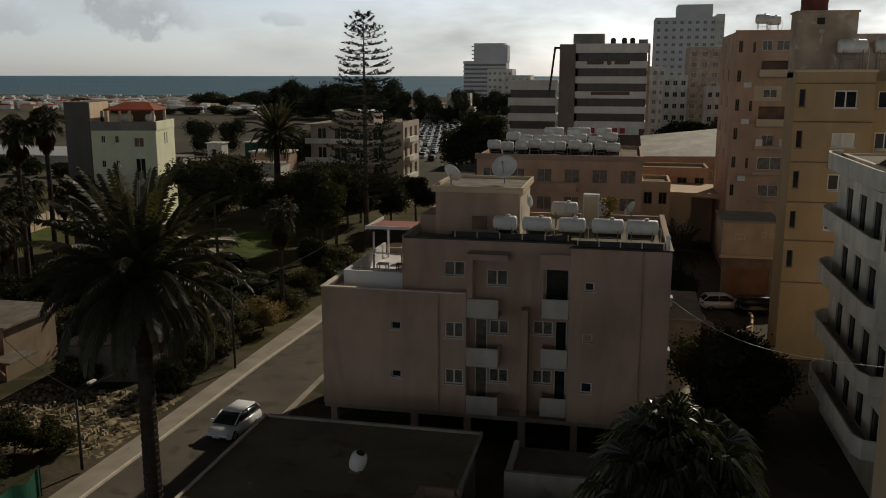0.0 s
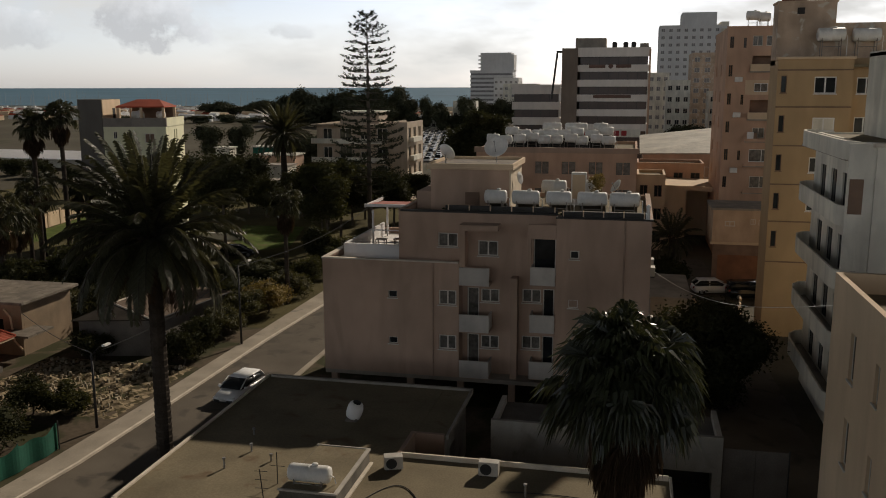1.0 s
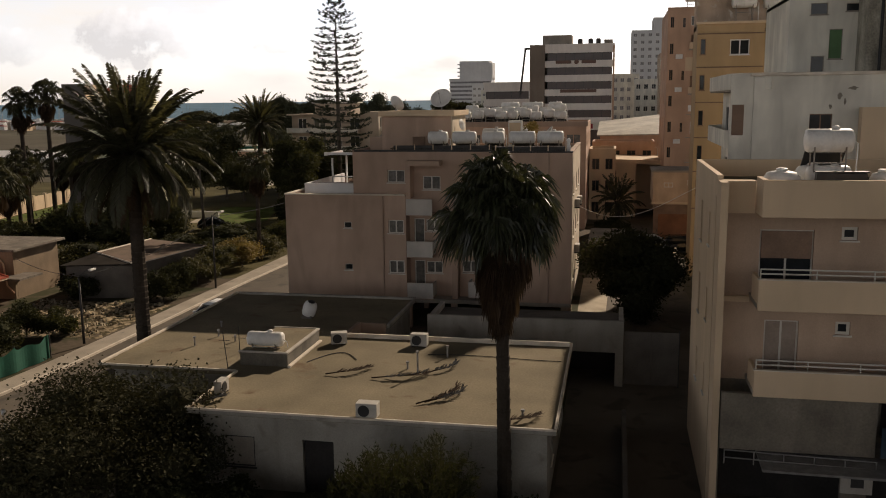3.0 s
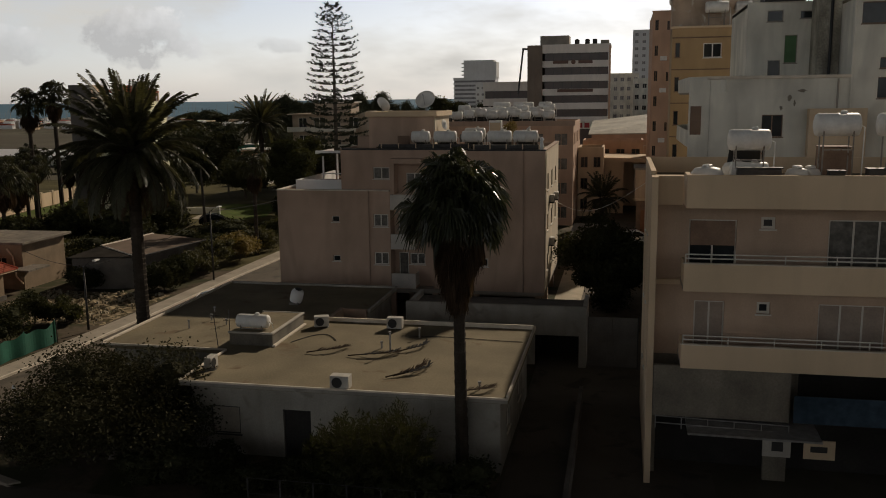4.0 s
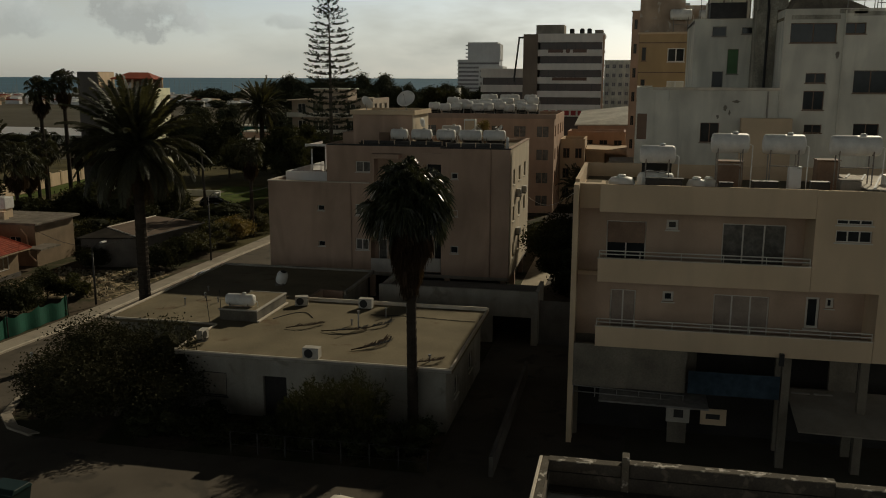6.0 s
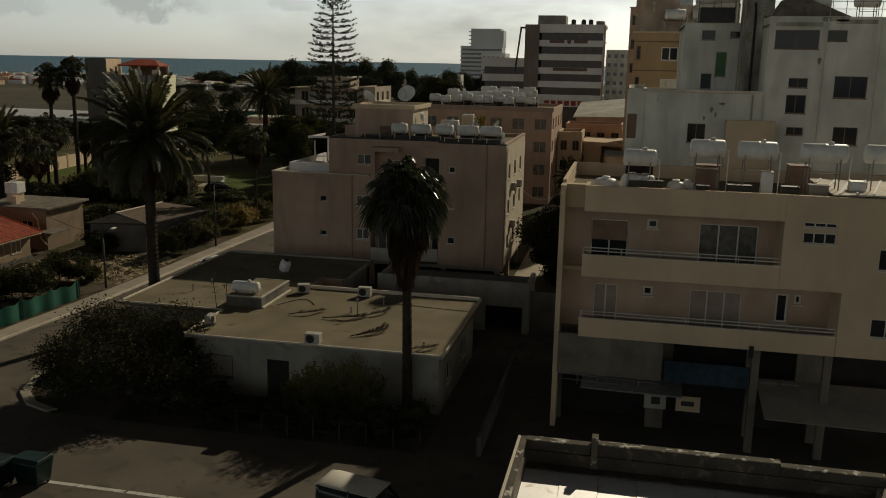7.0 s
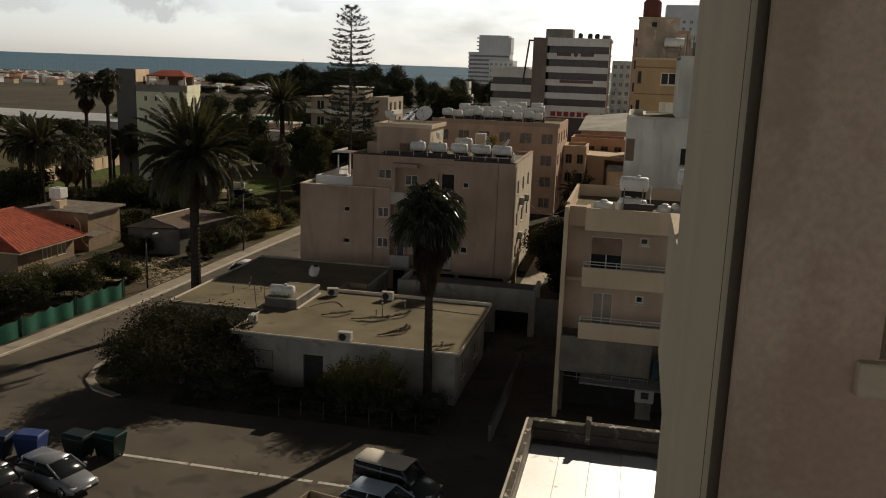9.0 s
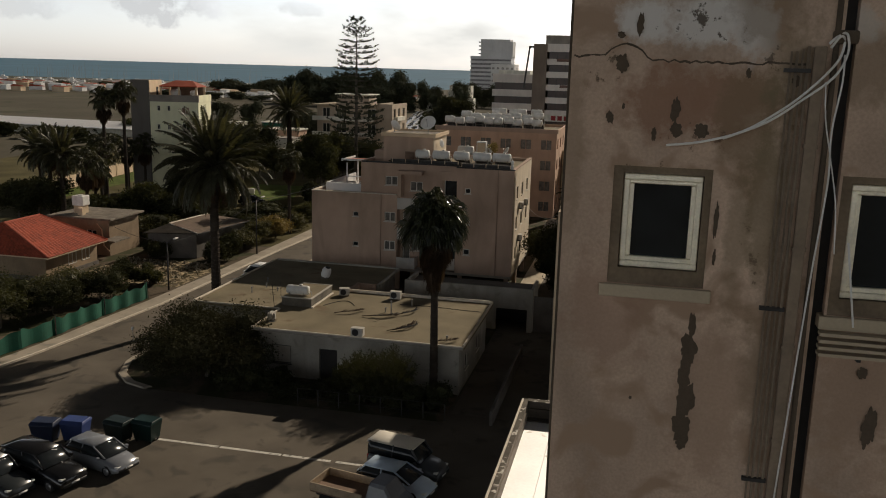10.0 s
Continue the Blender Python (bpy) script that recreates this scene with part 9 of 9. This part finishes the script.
for (ax, ay), (bx, by) in zip(fp, fp[1:]):
    g = Geo()
    k = 14
    for i in range(k):
        s0, s1 = i / k, (i + 1) / k
        P_ = lambda s, z: (ax + (bx - ax) * s + 0.07 * math.sin(9 * s + ay), ay + (by - ay) * s, z)
        z0, z1 = (1.5 - 0.2 * math.sin(math.pi * q) - 0.09 * math.sin(11 * q + ax * 3) for q in (s0, s1))
        g.face([P_(s0, 0.05), P_(s1, 0.05), P_(s1, z1), P_(s0, z0)])
    part("net", g, M_NET, fe)
# low garden fence before the bungalow and beside the lane
fe = thing("garden_fence", "thin dark metal garden fence", "fence", (-2, 16.7, 0.1))
for i in range(8):
    x = -6.3 + 9.6 * i / 7
    part("post", Geo().box(x - 0.03, 16.6, 0.1, x + 0.03, 16.66, 1.15), M_DARKSTEEL, fe)
for zz in (0.5, 1.15):
    part("rail", Geo().tube((-6.3, 16.64, zz), (3.3, 16.64, zz), 0.014, n=6), M_DARKSTEEL, fe)
part("low_wall", Geo().box(6.05, 16.8, 0.036, 6.25, 30.5, 1.0), M_LANEWALL, thing("garden_wall", "low grey garden wall beside the lane", "wall", (6.15, 23, 0.036)))
# carport behind the bungalow
bw = thing("garage_annexe", "low rendered annexe wall with a dark garage opening behind the bungalow", "building", (1, 37, 0))
AN = Side(-4.8, 36.7, (1, 0))
raised("front_wall", AN, 0, 10.93, 0.036, 3.72, [(7.9, 10.5, 0.036, 1.95)], M_BUNGALOW, bw)
part("side_wall", Geo().box(5.88, 36.96, 0.036, 6.13, 40.6, 3.6), M_GREYWALL, bw)
part("side_wall", Geo().box(-4.8, 36.96, 0.036, -4.55, 40.6, 3.6), M_GREYWALL, bw)
# back sheet coloured near-black for the garage's inner shade
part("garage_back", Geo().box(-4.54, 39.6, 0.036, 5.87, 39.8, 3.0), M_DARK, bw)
part("roof", Geo().box(-4.54, 36.96, 3.1, 5.87, 40.6, 3.25), M_LANEWALL, bw)
gt = thing("lane_gate", "dark solid gate closing the lane", "gate", (7.6, 37.0, 0.036))
for x in (6.2, 7.65):
    part("leaf", Geo().box(x, 37.0, 0.1, x + 1.43, 37.08, 3.1), M_LANEWALL, gt)
part("post", Geo().box(9.08, 36.95, 0.036, 9.14, 37.1, 3.2), M_DARKSTEEL, gt)
ls = thing("lane_shed", "low shed with a flat grey concrete roof beside the lane", "shed", (5, 72, 0))
part("wall", Geo().box(3.4, 67.8, 0.036, 6.4, 76.4, 2.8), M_CONCRETE, ls)
part("roof", Geo().box(3.2, 67.5, 2.8, 6.6, 76.7, 3.0), M_CONCRETE, ls, bevel=0.03)
cw = thing("curved_wall", "low curved pale garden wall round a paved forecourt", "wall", (9.3, 77, 0.036))
arc = [(9.35 - 2.2 * math.cos(a), 77.4 - 5.8 * math.sin(a)) for a in [math.pi * i / 16 for i in range(17)]]
for i, ((ax, ay), (bx, by)) in enumerate(zip(arc, arc[1:])):
    d = Vector((by - ay, ax - bx)).normalized() * 0.15
    h0 = 0.95 + 0.15 * (i % 2)
    part("panel", Geo().hexa([(ax, ay, 0.04), (bx, by, 0.04), (bx - d.x, by - d.y, 0.04), (ax - d.x, ay - d.y, 0.04), (ax, ay, h0), (bx, by, h0), (bx - d.x, by - d.y, h0), (ax - d.x, ay - d.y, h0)]), M_CREAM, cw)
# shop front details under the balcony block
M_BLUEGLASS = surface("blue_shop_glass", (0.035, 0.055, 0.075), 0.15, 0.3, 0.5, 4, 0.0, spec=0.6)
part("shop_glass", Geo().box(14.7, 20.62, 3.3, 18.7, 20.66, 4.4), M_BLUEGLASS, rb, "bluish glass screen over the shops")
for x0, x1, z in ((9.5, 14.5, 3.12), (9.5, 14.5, 3.4)):
    part("mezzanine_rail", Geo().tube((x0, 20.3, z), (x1, 20.3, z - 0.12), 0.025, n=6), M_STEEL, rb)
for k in range(6):
    part("mezzanine_rail_post", Geo().tube((9.5 + k, 20.3, 2.9), (9.5 + k, 20.3, 3.42 - 0.024 * k), 0.022, n=6), M_STEEL, rb)
part("light_box", Geo().box(18.55, 20.3, 5.0, 18.75, 20.49, 5.55), M_BLACK, rb, "small black lamp housing")
t = thing("notice_board", "pale square notice with dark bars on the shop wall", "sign", (16.0, 22.3, 1.2))
part("board", Geo().box(15.5, 22.25, 1.2, 16.7, 22.33, 2.0), M_CREAM, t)
part("dark_print", Geo().box(15.75, 22.235, 1.5, 16.4, 22.25, 1.75), M_DARKSTEEL, t)
t = thing("notice_board", "small pale notice with a dark square on the shop pillar", "sign", (14.4, 22.2, 1.2))
part("board", Geo().box(13.9, 22.25, 1.2, 15.0, 22.33, 2.1), M_GREYWALL, t)
part("dark_print", Geo().box(14.25, 22.235, 1.45, 14.7, 22.25, 1.85), M_DARKSTEEL, t)
ac_unit(19.9, 22.2, 2.6, 0)
ac_unit(20.9, 22.2, 2.6, 0)
# distant long white building, huts and the marina
t = thing("long_building", "long low building with a white roof across the field", "building", (-153, 192, 0))
part("wall", Geo().box(-185, 190, 0, -126, 200, 2.4), M_WHITEWALL, t)
part("roof", Geo().hexa([(-186, 189, 2.4), (-125, 186, 2.4), (-125, 196, 3.6), (-186, 201, 3.6), (-186, 189, 2.6), (-125, 186, 2.6), (-125, 196, 3.8), (-186, 201, 3.8)]), M_WHITE_ROOF, t)
bwall = thing("boundary_wall", "pale boundary wall with piers beyond the palms", "wall", (-80, 100, 0))
for k in range(12):
    a, b = k / 12, (k + 1) / 12
    p, q = (-76.6 - 6.1 * a, 78 + 41.5 * a), (-76.6 - 6.1 * b, 78 + 41.5 * b)
    part("panel", Geo().hexa([(p[0] - 0.2, p[1], 0), (p[0], p[1], 0), (q[0], q[1], 0), (q[0] - 0.2, q[1], 0), (p[0] - 0.2, p[1], 2.1), (p[0], p[1], 2.1), (q[0], q[1], 2.1), (q[0] - 0.2, q[1], 2.1)]), M_CREAM, bwall)
    part("pier", Geo().box(p[0] - 0.3, p[1] - 0.2, 0, p[0] + 0.1, p[1] + 0.2, 2.35), M_CREAM, bwall)
part("low_wall", Geo().box(-56, 101.0, 0, -48.5, 101.25, 0.9), M_WHITE, thing("park_wall", "low white wall in the park clearing", "wall", (-52, 101, 0)))
for i, (x, y, w, d, h, m) in enumerate(((-92, 178, 5, 4, 3, M_NET), (-86, 176, 6, 5, 3, M_WHITEWALL), (-100, 182, 5, 5, 3.4, M_WHITEWALL), (-74, 172, 8, 5, 3.4, M_WHITEWALL), (-62, 146, 5, 4, 3, M_WHITEWALL))):
    t = thing("hut", "small teal kiosk beyond the field" if m is M_NET else "small pale flat-roofed building", "hut", (x, y, 0))
    part("wall", Geo().box(x - w / 2, y - d / 2, 0, x + w / 2, y + d / 2, h), m, t)
    part("roof", Geo().box(x - w / 2 - 0.2, y - d / 2 - 0.2, h, x + w / 2 + 0.2, y + d / 2 + 0.2, h + 0.2), M_CONCRETE, t)
for i, (x, y, w, d, h, m) in enumerate(((-108, 218, 4.2, 4, 3.6, M_WHITEWALL), (-97, 221, 6.5, 5, 3.8, M_NET), (-80, 190, 9, 6, 4.2, M_TAN))):
    t = thing("hut", "small teal-sided kiosk beyond the field" if m is M_NET else "small flat-roofed house beyond the field", "hut", (x, y, 0))
    part("wall", Geo().box(x - w / 2, y - d / 2, 0, x + w / 2, y + d / 2, h), m, t)
    part("roof", Geo().box(x - w / 2 - 0.3, y - d / 2 - 0.4, h, x + w / 2 + 0.3, y + d / 2 + 0.3, h + 0.3), M_WHITEWALL, t)
    part("door", Geo().box(x - 0.5, y - d / 2 - 0.05, 0, x + 0.5, y - d / 2 - 0.001, 2.1), M_DARK, t)
part("low_wall", Geo().hexa([(-124, 205, 0), (-92, 190, 0), (-92, 190.4, 0), (-124, 205.4, 0), (-124, 205, 1.1), (-92, 190, 1.1), (-92, 190.4, 1.1), (-124, 205.4, 1.1)]), M_WHITEWALL, thing("roadside_wall", "low white wall beside the kiosk", "wall", (-108, 198, 0)))
for x, y, w, d, h in ((-92, 404, 9, 6, 8.5), (-80, 410, 8, 6, 10.5), (-72, 398, 7, 6, 7.5), (-84, 440, 12, 7, 13)):
    t = punched("far_house", "distant white flat-roofed house among trees", x - w / 2, x + w / 2, y, y + d, h, 2, 3, M_WHITEWALL, 2, gm=M_GLASS)
# a thin post with a white head on the kerb
t = thing("bollard", "thin grey post with a white head on the pavement", "bollard", (-23.07, 24.74, 0.16))
part("post", Geo().tube((-23.07, 24.74, 0.16), (-23.07, 24.74, 1.05), 0.03, n=8), M_STEEL, t)
part("head", Geo().lathe((-23.07, 24.74, 1.05), [(0.06, 0), (0.1, 0.04), (0.1, 0.22), (0.05, 0.27)], 10), M_WHITE, t, smooth=True)
# low sheds, houses and parked vans along the shore, too far off to pick apart
rng = np.random.default_rng(23)
g = Geo()
for i in range(240):
    y = rng.uniform(475, 640)
    x = -y * rng.uniform(0.2, 0.95)
    w, d, h = rng.uniform(3, 11), rng.uniform(3, 6), rng.uniform(1.8, 4.6)
    c = int(rng.choice([0, 0, 0, 1, 1, 2]))
    g.box(x - w / 2, y - d / 2, 0, x + w / 2, y + d / 2, h, c)
    g.hexa([(x - w / 2 - 0.3, y - d / 2 - 0.3, h), (x + w / 2 + 0.3, y - d / 2 - 0.3, h), (x + w / 2 + 0.3, y + d / 2 + 0.3, h), (x - w / 2 - 0.3, y + d / 2 + 0.3, h), (x - w / 2, y - 0.2, h + rng.uniform(0.2, 1.4)), (x + w / 2, y - 0.2, h + 0.5), (x + w / 2, y + 0.2, h + 0.5), (x - w / 2, y + 0.2, h + 0.5)], 3 if rng.random() < 0.3 else c)
single("far_sheds", g, [M_WHITE, M_CREAM, M_CONCRETE, M_TILE], "low white sheds, vans and houses along the shore", "buildings", "stuff")
t = thing("overhead_cable", "pale cable sagging between two buildings over the lane", "cable", (6, 45, 7), kind="structure")
part("cable", Geo().path([(2.76 + 6.4 * s, 57.0 - 25.8 * s, 7.6 + 4.0 * s - 1.1 * math.sin(math.pi * s)) for s in [i / 14 for i in range(15)]], 0.013, 5), M_CABLE, t)
rng = np.random.default_rng(17)
g = Geo()
for i in range(220):
    y = rng.uniform(560, 800)
    x = -y * rng.uniform(0.28, 1.0)
    L_ = rng.uniform(5, 13)
    g.hexa([(x - L_ / 2, y - 1.5, 0), (x + L_ / 2, y - 1.5, 0), (x + L_ / 2, y + 1.5, 0), (x - L_ / 2, y + 1.5, 0), (x - L_ * 0.55, y - 1.6, 1.8), (x + L_ * 0.55, y - 1.6, 1.8), (x + L_ * 0.5, y + 1.6, 1.8), (x - L_ * 0.5, y + 1.6, 1.8)], 0 if rng.random() < 0.6 else 1)
    if rng.random() < 0.5:
        g.tube((x, y, 1.8), (x, y, rng.uniform(10, 19)), 0.1, 0.06, 4, 2)
    else:
        g.box(x - 2, y - 1, 1.8, x + 1.6, y + 1, 3.4, 0)
single("moored_boats", g, [M_WHITE, M_GREYWALL, M_STEEL], "white boats and thin masts in a far marina", "boats", "stuff")
